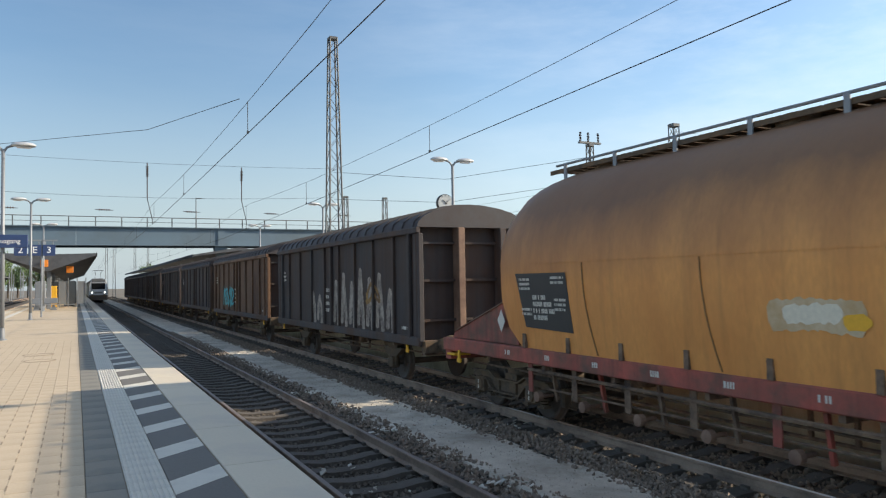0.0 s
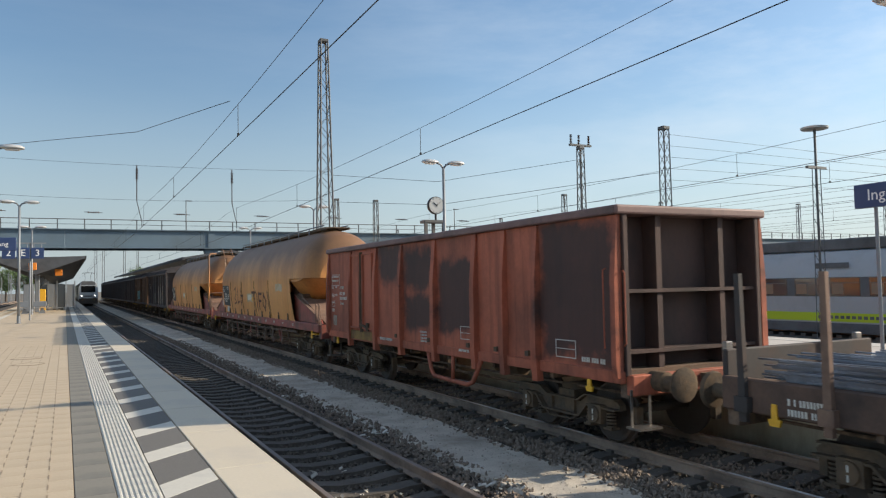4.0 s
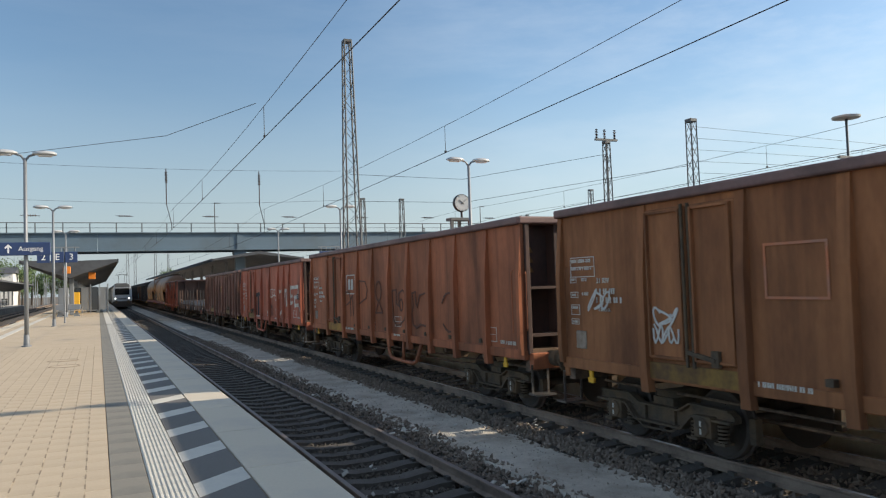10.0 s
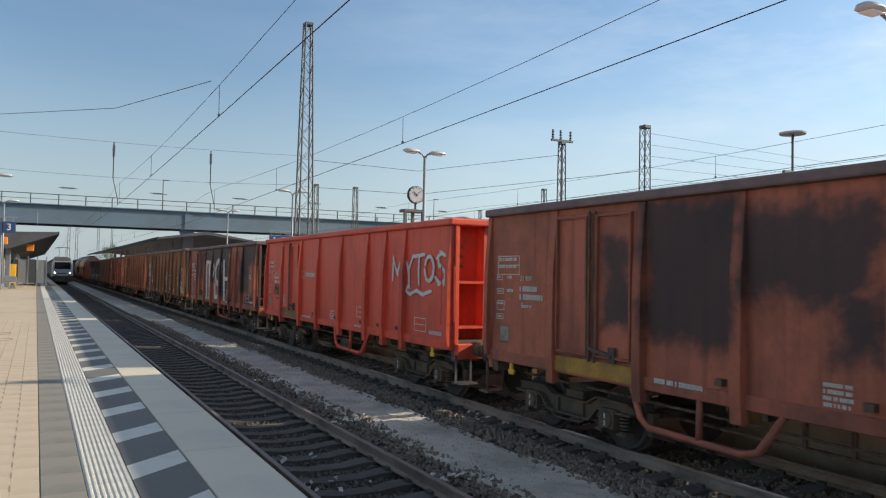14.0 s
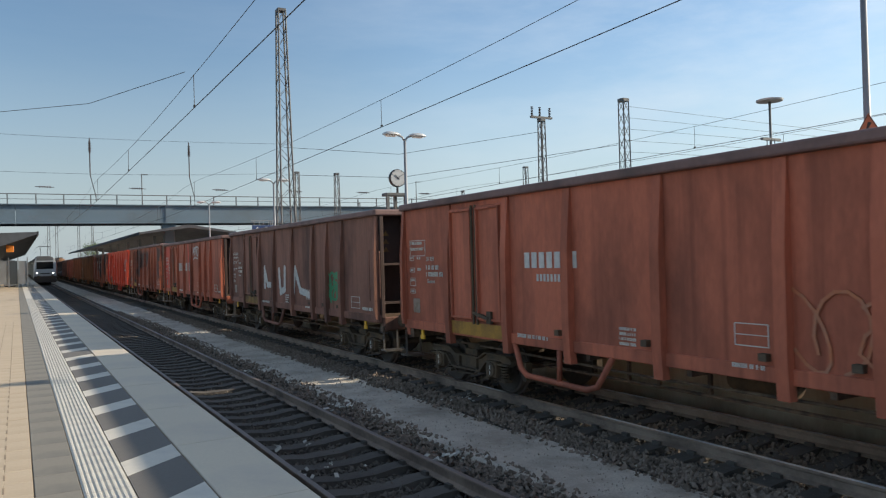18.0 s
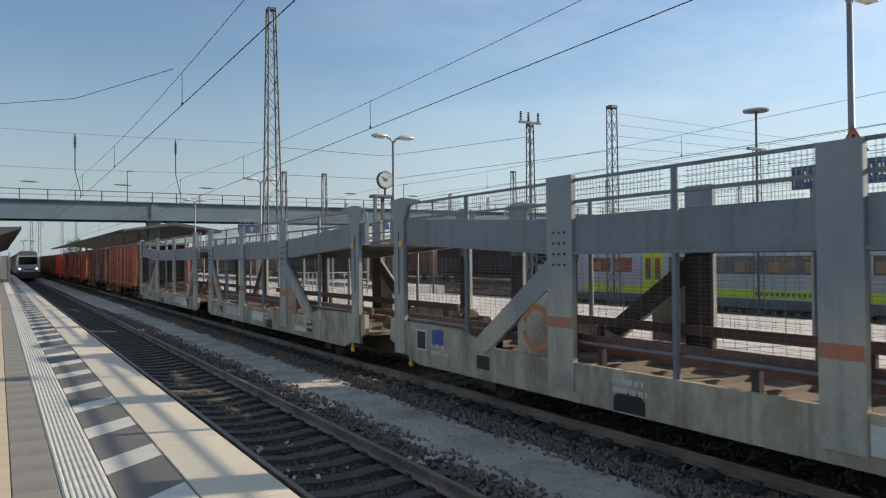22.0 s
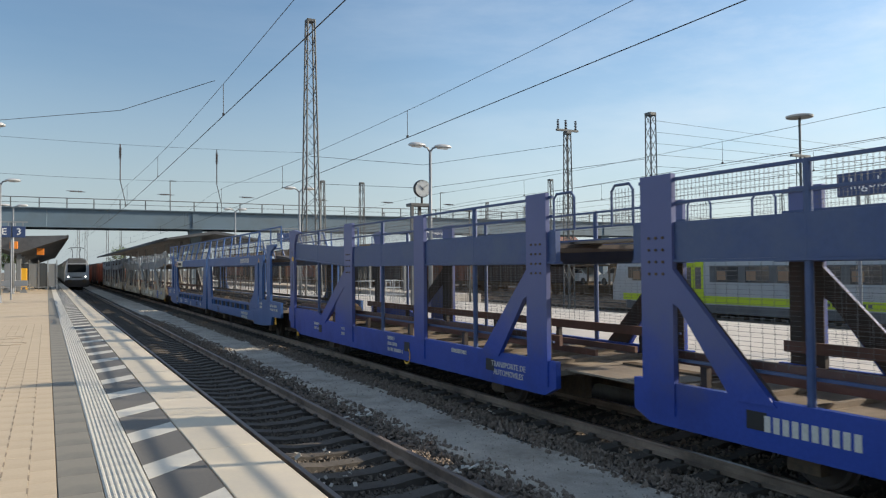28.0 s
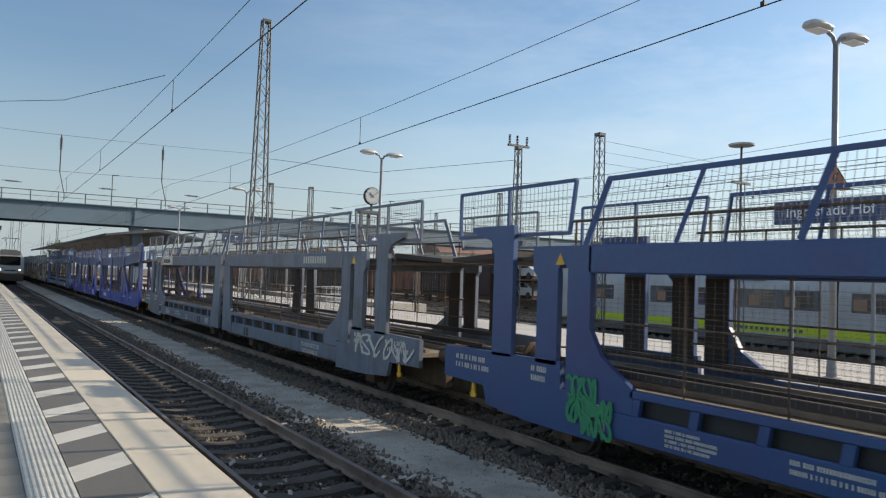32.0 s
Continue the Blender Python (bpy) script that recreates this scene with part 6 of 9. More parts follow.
def carrier_b(front, paint, label, board, marks=None):
    """A two-section car carrier with box-like side frames and leaning nets; front: the foremost edge of its sill."""
    L = 25.55
    w = wagon_empty("car_carrier", label, front, L)
    h = L / 2
    z0, z1, zb0, zb1, zn = 0.55, 1.28, 2.57, 2.94, 3.82
    for d in (1, -1):                        # the two mirrored sections
        e, c = d * h, d * 0.16
        Y = lambda r: d * (h - r)
        for s in (-1, 1):
            x0, x1 = sorted((s * 1.37, s * 1.45))
            bm = bmesh.new()
            # end block, low sill with slots, centre leg, top beam
            prism(bm, [(Y(0), 1.32), (Y(0), 0.82), (Y(1.12), 0.80), (Y(1.22), 0.52), (Y(2.2), 0.44), (Y(3.6), 0.42), (Y(3.6), 0.98), (Y(2.92), 0.99), (Y(2.90), 1.36)], x0, x1)
            part("end_block", bm, paint, w)
            part("lower_sill", BB(x0, x1, *sorted((Y(3.6), Y(11.475))), z0 - 0.02, 0.86, r=0.015, seg=1), paint, w)
            part("sill_rail", BB(x0, x1, *sorted((Y(4.18), Y(11.66))), 1.06, 1.16, r=0.015, seg=1), paint, w)
            for k in range(9):
                y = Y(4.3 + k * 0.86)
                bm = bmesh.new()
                prism(bm, [(y - d * 0.02, 0.86), (y + d * 0.10, 0.86), (y + d * 0.06, 1.06), (y - d * 0.06, 1.06)], x0 + 0.005, x1 - 0.005)
                part("sill_web", bm, paint, w)
            # black sheet added to stand for the shade behind the sill openings
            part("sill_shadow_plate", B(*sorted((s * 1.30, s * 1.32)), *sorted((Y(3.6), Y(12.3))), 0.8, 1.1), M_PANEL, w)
            part("top_beam", BB(x0, x1, *sorted((Y(3.40), Y(11.955))), zb0, zb1, r=0.02, seg=1), paint, w)
            bm = bmesh.new()
            prism(bm, [(Y(12.56), zb1), (Y(12.54), z0), (Y(11.48), z0), (Y(11.62), 1.05), (Y(11.76), 1.35), (Y(11.95), zb0), (Y(11.97), zb1)], x0, x1)
            part("centre_leg", bm, paint, w)
            # added dark liners paint the inside shade behind leg and posts
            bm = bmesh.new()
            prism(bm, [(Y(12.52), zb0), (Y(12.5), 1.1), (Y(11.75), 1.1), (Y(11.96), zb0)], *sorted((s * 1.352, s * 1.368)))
            part("leg_back_shade", bm, M_INNER, w)
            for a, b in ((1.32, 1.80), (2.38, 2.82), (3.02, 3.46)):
                part("post_back_shade", B(*sorted((s * 1.352, s * 1.368)), *sorted((Y(a + 0.01), Y(b - 0.01))), 1.3, zb0), M_INNER, w)
            if s < 0:
                bm = bmesh.new()
                prism(bm, [(Y(2.86), 2.84), (Y(2.95), 2.68), (Y(2.77), 2.68)], -1.4545, -1.4505)
                part("warning_triangle", bm, M_YELLOW, w)
            for a, b in ((1.32, 1.80), (2.38, 2.82), (3.02, 3.46)):
                bm = bmesh.new()
                if a < 2:
                    prism(bm, [(Y(a), 1.3), (Y(b), 1.3), (Y(b), 3.27), (Y(0.7), 3.27), (Y(0.72), 3.18), (Y(a - 0.1), 3.05), (Y(a), 2.88)], x0, x1)
                elif a < 2.5:
                    prism(bm, [(Y(a), 1.3), (Y(b), 1.3), (Y(b), zb0 + 0.06), (Y(b + 0.08), zb0 + 0.12), (Y(b + 0.14), zb0 + 0.12), (Y(b + 0.14), zb1), (Y(a - 0.1), zb1), (Y(a - 0.1), 2.6), (Y(a), 2.5)], x0, x1)
                else:
                    prism(bm, [(Y(a), 0.995), (Y(3.605), 0.995), (Y(3.605), 0.866), (Y(b + 0.77), 0.866), (Y(b + 0.77), 1.17), (Y(b + 0.22), 1.5), (Y(b), 1.85), (Y(b), zb1), (Y(a - 0.055), zb1), (Y(a - 0.055), zb0 + 0.12), (Y(a), zb0 + 0.06)], x0, x1)
                part("end_post", bm, paint, w)
            # leaning net with its stanchions
            lean = 0.16
            bm = bmesh.new()
            for r in (3.3, 4.80, 6.34, 7.90, 9.47, 11.06, 12.52):
                beam(bm, (s * 1.40, Y(r), zb1), (s * (1.40 - lean), Y(r + 0.26), zn), 0.04, 0.075 if r in (6.34, 9.47, 12.52, 3.3) else 0.05)
            beam(bm, (s * (1.40 - lean), Y(3.54), zn), (s * (1.40 - lean), Y(12.8), zn), 0.05, 0.06)
            part("net_frame", bm, paint, w)
            for r in (3.45, 4.98, 6.52, 8.08, 9.65, 11.2):
                share("net", net(1.5, zn - zb1 - 0.06, 0.09), w, pose(s * 1.395, min(Y(r), Y(r + 1.5)), zb1 + 0.03, 0, -s * 10.5, 0))
            share("side_net", net(8.1, 1.2, 0.12, 0.06, 0.0014), w, pose(s * 1.35, min(Y(3.5), Y(11.6)), 1.3))
            bm = bmesh.new()
            beam(bm, (s * 1.36, Y(0.22), 3.84), (s * 1.36, Y(3.05), 3.84), 0.04, 0.05)
            for r, q in ((0.22, 0.0), (1.55, 0.0), (3.05, 0.12)):
                beam(bm, (s * 1.36, Y(r - q), 3.10), (s * 1.36, Y(r), 3.84), 0.04, 0.05)
            beam(bm, (s * 1.36, Y(0.2), 3.12), (s * 1.36, Y(2.93), 3.12), 0.04, 0.05)
            part("end_net_frame", bm, paint, w)
            share("net", net(2.7, 0.66, 0.09), w, pose(s * 1.36, min(Y(0.25), Y(2.95)), 3.15))
            bm = bmesh.new()
            pipe(bm, [(s * 1.30, Y(2.9), 3.28), (s * 1.30, Y(12.2), 3.28)], 0.02)
            for k in range(9):
                rod(bm, (s * 1.30, Y(3.0 + k * 1.1), zb1 - 0.1), (s * 1.30, Y(3.0 + k * 1.1), 3.28), 0.016, 6)
            part("deck_railing", bm, M_GEAR, w)
            bm = bmesh.new()
            for zz in (1.55, 1.95):
                pipe(bm, [(s * 1.33, Y(2.8), zz), (s * 1.33, Y(11.7), zz)], 0.015)
            for k in range(7):
                rod(bm, (s * 1.33, Y(3.6 + k * 1.3), 1.15), (s * 1.33, Y(3.6 + k * 1.3), zb0), 0.013, 6)
            part("lower_railing", bm, M_GEAR2, w)
        fl = part("lower_floor", B(-1.3, 1.3, *sorted((Y(0.2), Y(12.4))), 0.98, 1.05), M_FLOOR, w)
        for x in (-1.08, -0.38, 0.38, 1.08):
            part("guide_rail", B(x - 0.03, x + 0.03, *sorted((Y(0.6), Y(12.2))), 1.24 if abs(x) > 1 else 1.08, 1.33 if abs(x) > 1 else 1.16), M_INNER, w, "rusty brown guide rail")
        for x in (-0.78, 0.78):
            for q in (-0.32, 0.32):
                part("wheel_guide", B(x + q - 0.04, x + q + 0.04, *sorted((Y(0.3), Y(12.3))), 1.052, 1.12), M_FLOOR, fl)
        up = part("upper_floor", B(-1.34, 1.34, *sorted((Y(1.2), Y(12.42))), zb1 - 0.2, zb1 - 0.15), M_INNER, w)
        bm = bmesh.new()
        prism(bm, [(Y(-0.25), 2.72), (Y(1.5), 2.80), (Y(1.5), 2.90), (Y(-0.25), 2.79)], -1.2, 1.2)
        part("loading_ramp", bm, M_INNER, up)
        for r in (2.6, 10.6):
            y = Y(r)
            for s in (-1, 1):
                part("axle_box", B(*sorted((s * 0.94, s * 1.1)), y - 0.2, y + 0.2, 0.22, 0.55), M_GEAR, w)
            wheelset(w, y, 0.38)
        bm = bmesh.new()
        for x in (-0.6, 0.6):
            box(bm, x - 0.07, x + 0.07, *sorted((Y(0.3), Y(12.3))), 0.4, 0.95)
        part("underframe", bm, M_GEAR, w)
        bm = bmesh.new()
        bars(bm, Y(0.35) if d > 0 else Y(1.3), 1.22, [0.8, 0.9], -1.455, 0.08, 0.05, 3)
        bars(bm, Y(2.3) if d > 0 else Y(2.7), 1.25, [0.3, 0.3], -1.455, 0.08, 0.05, 4)
        if d > 0:
            bars(bm, Y(4.75), 0.80, [0.5, 0.7, 0.7, 0.6], -1.455, 0.035, 0.02, 5)
            bars(bm, Y(6.3), 0.80, [0.8, 0.9], -1.455, 0.05, 0.04, 6)
            bars(bm, Y(8.15), 0.74, [0.2, 0.2], -1.455, 0.06, 0.04, 6)
        part("wagon_script", bm, M_WHITE, w)
        for r0 in (9.85, 10.09):
            part("sill_opening", B(-1.458, -1.452, *sorted((Y(r0), Y(r0 + 0.13))), 0.58, 0.80), M_BLACK, w)
        if d > 0:
            lettering("painted_words", "R 80m", 0.095, on_side(-1.455, Y(11.12), 0.70), M_WHITE, w)
            sign_box(w, Y(10.94), 0.77, 0.37, 0.14, M_WHITE, "painted_frame", -1.454)
            part("plate", B(-1.457, -1.4525, Y(3.78), Y(3.36), 0.56, 0.90), M_WHITE, w)
            part("plate_face", B(-1.460, -1.4575, Y(3.75), Y(3.39), 0.59, 0.87), M_PANEL, w)
    # pale board with a ring and bars on the front section
    if board:
        b = part("name_board", BB(-1.475, -1.452, h - 5.55, h - 3.48, zb0 + 0.02, zb1 - 0.02, r=0.008, seg=1), M_CREAM, w, "cream name board with orange ring")
        bm = bmesh.new()
        pts = [(h - 3.74 + math.cos(a) * 0.12, 2.76 + math.sin(a) * 0.13) for a in [math.tau * k / 14 for k in range(15)]]
        stroke(bm, pts, 0.06, -1.476)
        part("board_ring", bm, M_ORANGEL, b)
        for k in range(9):
            y = h - 4.02 - k * 0.135
            bm = bmesh.new()
            prism(bm, [(y, 2.67), (y - 0.075, 2.67), (y - 0.105, 2.82), (y - 0.03, 2.82)], -1.482, -1.476)
            part("board_bar", bm, M_PANEL, b)
    bm = bmesh.new()
    for k in range(10):
        y = -h + 5.72 - k * 0.142
        box(bm, -1.457, -1.452, y - 0.08, y, 2.68, 2.85)
    part("beam_bars", bm, M_WHITE, w)
    lettering("painted_words", "TRANSPORTE DE\nAUTOMOVILES", 0.145, on_side(-1.455, -h + 5.12, 0.66), M_WHITE, w)
    part("coupling_bar", B(-0.1, 0.1, -0.5, 0.5, 0.75, 0.9), M_GEAR, w)
    buffers(w, h - 0.05, -h + 0.05, 0.80)
    if marks:
        marks(w, h)
    return w, h

# ---- the train, from front to rear ----
def grey_marks(w, h):
    emblem(w, h - 4.33, 1.42, -1.459, 0.30)
    emblem(w, -h + 4.33, 1.42, -1.459, 0.30)
    for r0, r1, z0, z1 in ((22.4, 22.95, 0.48, 0.73), (5.9, 6.45, 0.48, 0.73)):
        part("axle_cutout", prism(bmesh.new(), [(h - r0, z0), (h - r0, z1 - 0.08), (h - r0 - 0.1, z1), (h - r1 + 0.1, z1), (h - r1, z1 - 0.08), (h - r1, z0)], -1.4535, -1.4495), M_BLACK, w, "dark cut-out over an axle")
    for r0, r1, z0, z1 in ((21.0, 22.0, 0.62, 0.88), (24.9, 25.6, 0.58, 0.72), (10.6, 11.5, 0.55, 0.75)):
        part("pale_patch", spray(bmesh.new(), [(h - r0, (z0 + z1) / 2), (h - (r0 + r1) / 2, (z0 + z1) / 2 + 0.01), (h - r1, (z0 + z1) / 2)], z1 - z0, -1.4515), M_CREAM, w, "pale bare paint patch")
    for off, st in ((4.88, 0), (8.95, 0), (13.12, 1), (15.73, -1), (19.9, 0), (23.97, 0)):
        bm = bmesh.new()
        box(bm, -1.479, -1.475, h - off - (0.265 if st or abs(off - 14.4) > 9 else 0.22), h - off + (0.265 if st or abs(off - 14.4) > 9 else 0.22), 1.46, 1.61)
        if st:
            e0 = h - off + st * 0.84
            prism(bm, [(e0 - 0.25 + st * 0.07, 1.46), (e0 + 0.25 + st * 0.09, 1.46), (e0 + 0.25 - st * 0.06, 1.61), (e0 - 0.25 - st * 0.06, 1.61)], -1.479, -1.475)
        part("orange_band", bm, M_ORANGEL, w, "faded orange band")
    bm = bmesh.new()
    for y0 in (h - 9.2, -3.6):
        for k in range(9 if y0 > 0 else 10):
            y = y0 - k * (0.25 if y0 > 0 else 0.19)
            box(bm, -1.456, -1.45, y - (0.16 if y0 > 0 else 0.115), y, 0.62, 0.90)
    part("sill_bars", bm, M_WHITE, w, "big pale painted bars")
    bm = bmesh.new()
    for y in (h - 1.2, h - 5.9, -h + 3.3, -h + 6.8):
        bars(bm, y, 0.9, [0.5, 0.6], -1.455, 0.07, 0.05, int(y * 3) + 50)
    part("wagon_script", bm, M_WHITE, w)
    bm = bmesh.new()
    for y in (h - 2.9, -h + 2.9, 2.75, -2.75):
        part("sill_opening", B(-1.455, -1.445, y - 0.18, y + 0.18, 0.63, 0.85), M_BLACK, w)
    bm.free()
    frame_card = part("route_card", B(-1.456, -1.45, h - 1.03, h - 0.66, 0.74, 1.12), M_WHITE, w, "white-framed black route board")
    part("board_face", B(-1.459, -1.4565, h - 1.0, h - 0.69, 0.77, 1.09), M_PANEL, frame_card)
    part("data_plate", B(-1.456, -1.45, h - 1.64, h - 1.25, 0.87, 1.16), M_PLATEB, w, "blue enamel data plate")
    graffiti(w, scrawl(-1.0 - 1.2, 0.95, 0.9, 0.35, 16, 7) + scrawl(-5.2, 1.5, 0.4, 0.9, 12, 3), M_GRAF, 0.035, -1.478)


def blue_marks(w, h):
    bm = bmesh.new()
    for k in range(10):
        y = -2.85 - k * 0.112
        box(bm, -1.456, -1.45, y - 0.075, y, 0.66, 0.83)
    part("sill_bars", bm, M_WHITE, w, "pale painted bars")
    bm = bmesh.new()
    for y, r in ((h - 2.1, [0.4, 0.4]), (h - 4.3, [0.5, 0.5]), (h - 7.3, [0.35, 0.5, 0.8]), (-h + 2.4, [0.4]), (-h + 4.6, [0.7]), (h - 10.3, [0.6])):
        bars(bm, y, 0.92, r, -1.455, 0.075, 0.05, int(y * 3) + 50)
    part("wagon_script", bm, M_WHITE, w)
    lettering("painted_words", "TRANSPORTE DE\nAUTOMOVILES", 0.135, on_side(-1.455, h - 12.25, 0.72), M_WHITE, w)
    bm = bmesh.new()
    for y in (h - 2.6, -h + 2.6, 2.75, -2.75, h - 8.3):
        box(bm, -1.455, -1.445, y - 0.13, y + 0.13, 0.66, 0.86)
    part("sill_opening", bm, M_BLACK, w)
    bm = bmesh.new()
    pts = [(h - 8.3 + math.cos(a) * 0.17, 0.58 + math.sin(a) * 0.17) for a in [math.pi * k / 10 for k in range(7, 18)]]
    stroke(bm, pts, 0.03, -1.46)
    part("yellow_hose", bm, M_YELLOW, w)


def train():
    y = 42.35
    for k, (paint, label) in enumerate(((M_VAN2, "brown rusty sliding-wall van with faded graffiti"), (M_VAN, "dark sliding-wall van in a row of vans"), (M_VAN, "dark grimy sliding-wall van"), (M_VAN, "dark dull sliding-wall van"), (M_VAN, "dark old sliding-wall van"), (M_VAN, "dark sooty sliding-wall van"), (M_VAN, "dark far sliding-wall van"))):
        w, h = van(42.45 + k * 14.05, 12.75, paint, label)
        if k == 0:
            graffiti(w, scrawl(3.2, 2.3, 2.6, 0.8, 24, 3), M_GRAFB, 0.12, -1.43)
    w, h = van(27.85, 12.75, M_VAN, "dark brown sliding-wall van with pale sprayed panels")
    for k, (yy, top) in enumerate(((-0.35, 2.45), (-1.05, 2.65), (-1.75, 2.4), (-2.45, 2.75), (-3.15, 2.5), (-3.85, 2.6), (-4.55, 2.2), (2.0, 2.1), (1.3, 2.0))):
        graffiti(w, [[(yy + 0.18, 1.35), (yy + 0.12, 1.8), (yy, top)], [(yy, top), (yy - 0.16, 1.75), (yy - 0.2, 1.3)]], M_SMEAR, 0.24, -1.364, "faded pale sprayed flame")
    graffiti(w, scrawl(-3.0, 2.45, 0.8, 0.5, 8, 5), M_YELLOW_DIRTY, 0.1, -1.368)
    for k, front in enumerate((14.5, -4.4)):
        w, h, f0, f1 = hopper(front, 18.9, "dusty ochre bulk hopper wagon on a red frame", 11 + k)
        for ya, za, ln, wd in ((f0 - 6.3, 2.02, 1.0, 0.34), (f0 - 11.1, 2.42, 0.8, 0.26)):
            hug(part("paint_patch", spray(bmesh.new(), [(ya, za), (ya - ln * 0.5, za + 0.03), (ya - ln, za)], wd, -1.40), M_TANKP, w, "pale bare patch on the vessel"))
        hug(part("paper_card", spray(bmesh.new(), [(f0 - 6.5, 2.04), (f0 - 7.05, 2.06)], 0.2, -1.404), M_CREAM, w, "worn white paper card"))
        hug(part("yellow_label", spray(bmesh.new(), [(f0 - 7.2, 1.98), (f0 - 7.32, 1.98)], 0.16, -1.404), M_YELLOW, w))
        if k == 1:
            hug(graffiti(w, [[(3.3, 2.35), (3.0, 2.45), (2.9, 2.2), (3.2, 2.0), (2.9, 1.8), (3.3, 1.75)], [(2.5, 2.4), (2.6, 1.8), (2.2, 1.85)], [(1.9, 2.4), (1.9, 1.75), (1.5, 2.1), (1.9, 2.1)]], M_GRAFR, 0.07, -1.42))
            hug(graffiti(w, [[(-0.2, 2.25), (-0.9, 2.25)], [(-0.55, 2.25), (-0.58, 1.6)], [(-1.12, 2.2), (-1.12, 1.6)], [(-1.45, 1.6), (-1.4, 2.2), (-1.85, 2.2)], [(-1.43, 1.92), (-1.75, 1.92)], [(-2.2, 2.2), (-2.05, 1.8), (-2.3, 1.6), (-2.55, 1.9), (-2.2, 2.2)], [(-2.8, 2.3), (-2.95, 1.7)]], M_GRAFR, 0.10, -1.42))
    w, h = gondola(-23.95, 12.72, EAOS, [(1.85, 3.68)], M_PATCHY, "oxide-red gondola with dark repaint patches", script=21, sheet=M_SOOT_C)
    flat(-38.4, 18.3, "rusty stake wagon loaded with steel bars")
    E0 = [1.19, 2.33, 3.31, 4.31, 5.5, 6.6, 7.8, 8.95, 9.8, 10.7, 11.7, 12.6]
    w, h = gondola(-57.72, 13.5, E0, [(2.33, 4.31), (8.95, 10.7)], M_DARK, "dark brown gondola with two double doors", script=31, step=False, z1=3.47)
    bm = pipe(bmesh.new(), [(-1.487, h - 4.68 + math.cos(k * math.tau / 20) * 0.2, 0.972 + math.sin(k * math.tau / 20) * 0.2) for k in range(21)], 0.013)
    wheel = part("hand_wheel", smooth(bm), M_SILL, w, "red hand brake wheel")
    bm = bmesh.new()
    for k in range(3):
        a = k * math.tau / 3
        rod(bm, (-1.487, h - 4.68, 0.972), (-1.487, h - 4.68 + math.cos(a) * 0.2, 0.972 + math.sin(a) * 0.2), 0.014, 6)
    part("spokes", bm, M_SILL, wheel)
    sign_box(w, h - 6.75, 2.62, 0.36, 0.30, M_YELLOW, "small_emblem")
    for k in range(4):
        part("name_bar", B(-1.397, -1.3925, h - 7.25 - k * 0.15 - 0.09, h - 7.25 - k * 0.15, 2.36, 2.56), M_ORANGEL, w, "faded orange name bar")
    w, h = gondola(-72.05, 12.72, EAOS, [(1.85, 3.68)], M_BROWN2, "oxide-red gondola with big white graffiti", script=41, guard=4.95)
    graffiti(w, [[(-2.31, 1.42), (-2.31, 1.88), (-2.37, 2.28), (-3.13, 2.32), (-3.13, 1.91)], [(-2.5, 1.36), (-2.99, 1.55)], [(-3.32, 1.58), (-3.41, 2.31), (-3.68, 2.34), (-3.72, 1.77), (-4.0, 1.97), (-4.04, 1.49)], [(-4.4, 1.8), (-4.43, 2.44), (-5.24, 2.45), (-5.73, 2.47), (-5.68, 2.12)], [(-4.41, 2.11), (-4.7, 2.11)], [(-4.4, 1.82), (-4.71, 1.86)], [(-5.67, 2.06), (-5.13, 2.08), (-5.13, 1.76), (-5.73, 1.77), (-5.91, 1.55)]], M_GRAFW, 0.13, -1.398, "big white sprayed letters")
    graffiti(w, [[(2.62, 1.22), (2.62, 2.14), (2.18, 2.17), (2.16, 1.31)], [(1.57, 1.28), (1.61, 2.17), (1.99, 2.2), (2.02, 1.28)]], M_GRAFD, 0.17, -1.398)
    graffiti(w, [[(-0.71, 2.05), (-0.74, 2.39), (-1.2, 2.4), (-1.12, 2.08), (-0.75, 2.05)], [(-1.37, 2.36), (-1.63, 2.38)], [(-1.49, 2.36), (-1.6, 1.96), (-1.89, 1.87)], [(-1.24, 2.14), (-1.7, 2.11)]], M_GRAFW, 0.04, -1.398)
    graffiti(w, scrawl(-0.5, 1.75, 0.7, 0.5, 12, 4), M_GRAFR, 0.06, -1.398)
    part("stencil_board", B(-1.4135, -1.3915, -5.82, -5.47, 1.98, 2.2), M_PANEL, w)
    lettering("painted_words", "UIC St", 0.17, on_side(-1.4145, -5.645, 2.09), M_WHITE, w)
    w, h = gondola(-86.1, 14.4, EANOS, [(2.05, 3.8)], M_BROWN3, "long oxide-red gondola with a boxed white emblem", script=51, guard=8.6, z1=3.57, second=M_YELLOWSILL)
    sign_box(w, h - 4.05, 2.75, 0.75, 0.55, M_WHITE, "boxed_emblem")
    bm = bmesh.new()
    for k in range(2):
        sgn = h - 4.2 - k * 0.27
        box(bm, -1.398, -1.393, sgn - 0.19, sgn, 2.32, 2.63)
    part("emblem_bars", bm, M_WHITE, w)
    graffiti(w, [[(3.37, 1.51), (3.31, 2.25), (2.92, 2.25), (2.82, 1.98), (3.22, 1.85)], [(2.58, 1.55), (2.61, 2.15), (2.83, 2.02), (2.8, 1.54)], [(2.01, 1.61), (1.94, 2.57), (1.43, 2.54), (1.26, 2.33), (1.35, 2.08), (1.94, 1.92)], [(0.36, 1.99), (0.59, 1.68), (0.05, 1.7), (0.31, 1.97)]] + [bulb(0.33, 2.27, 0.21, 0.26, 0, 6.3)], M_GRAFR, 0.045, -1.398)
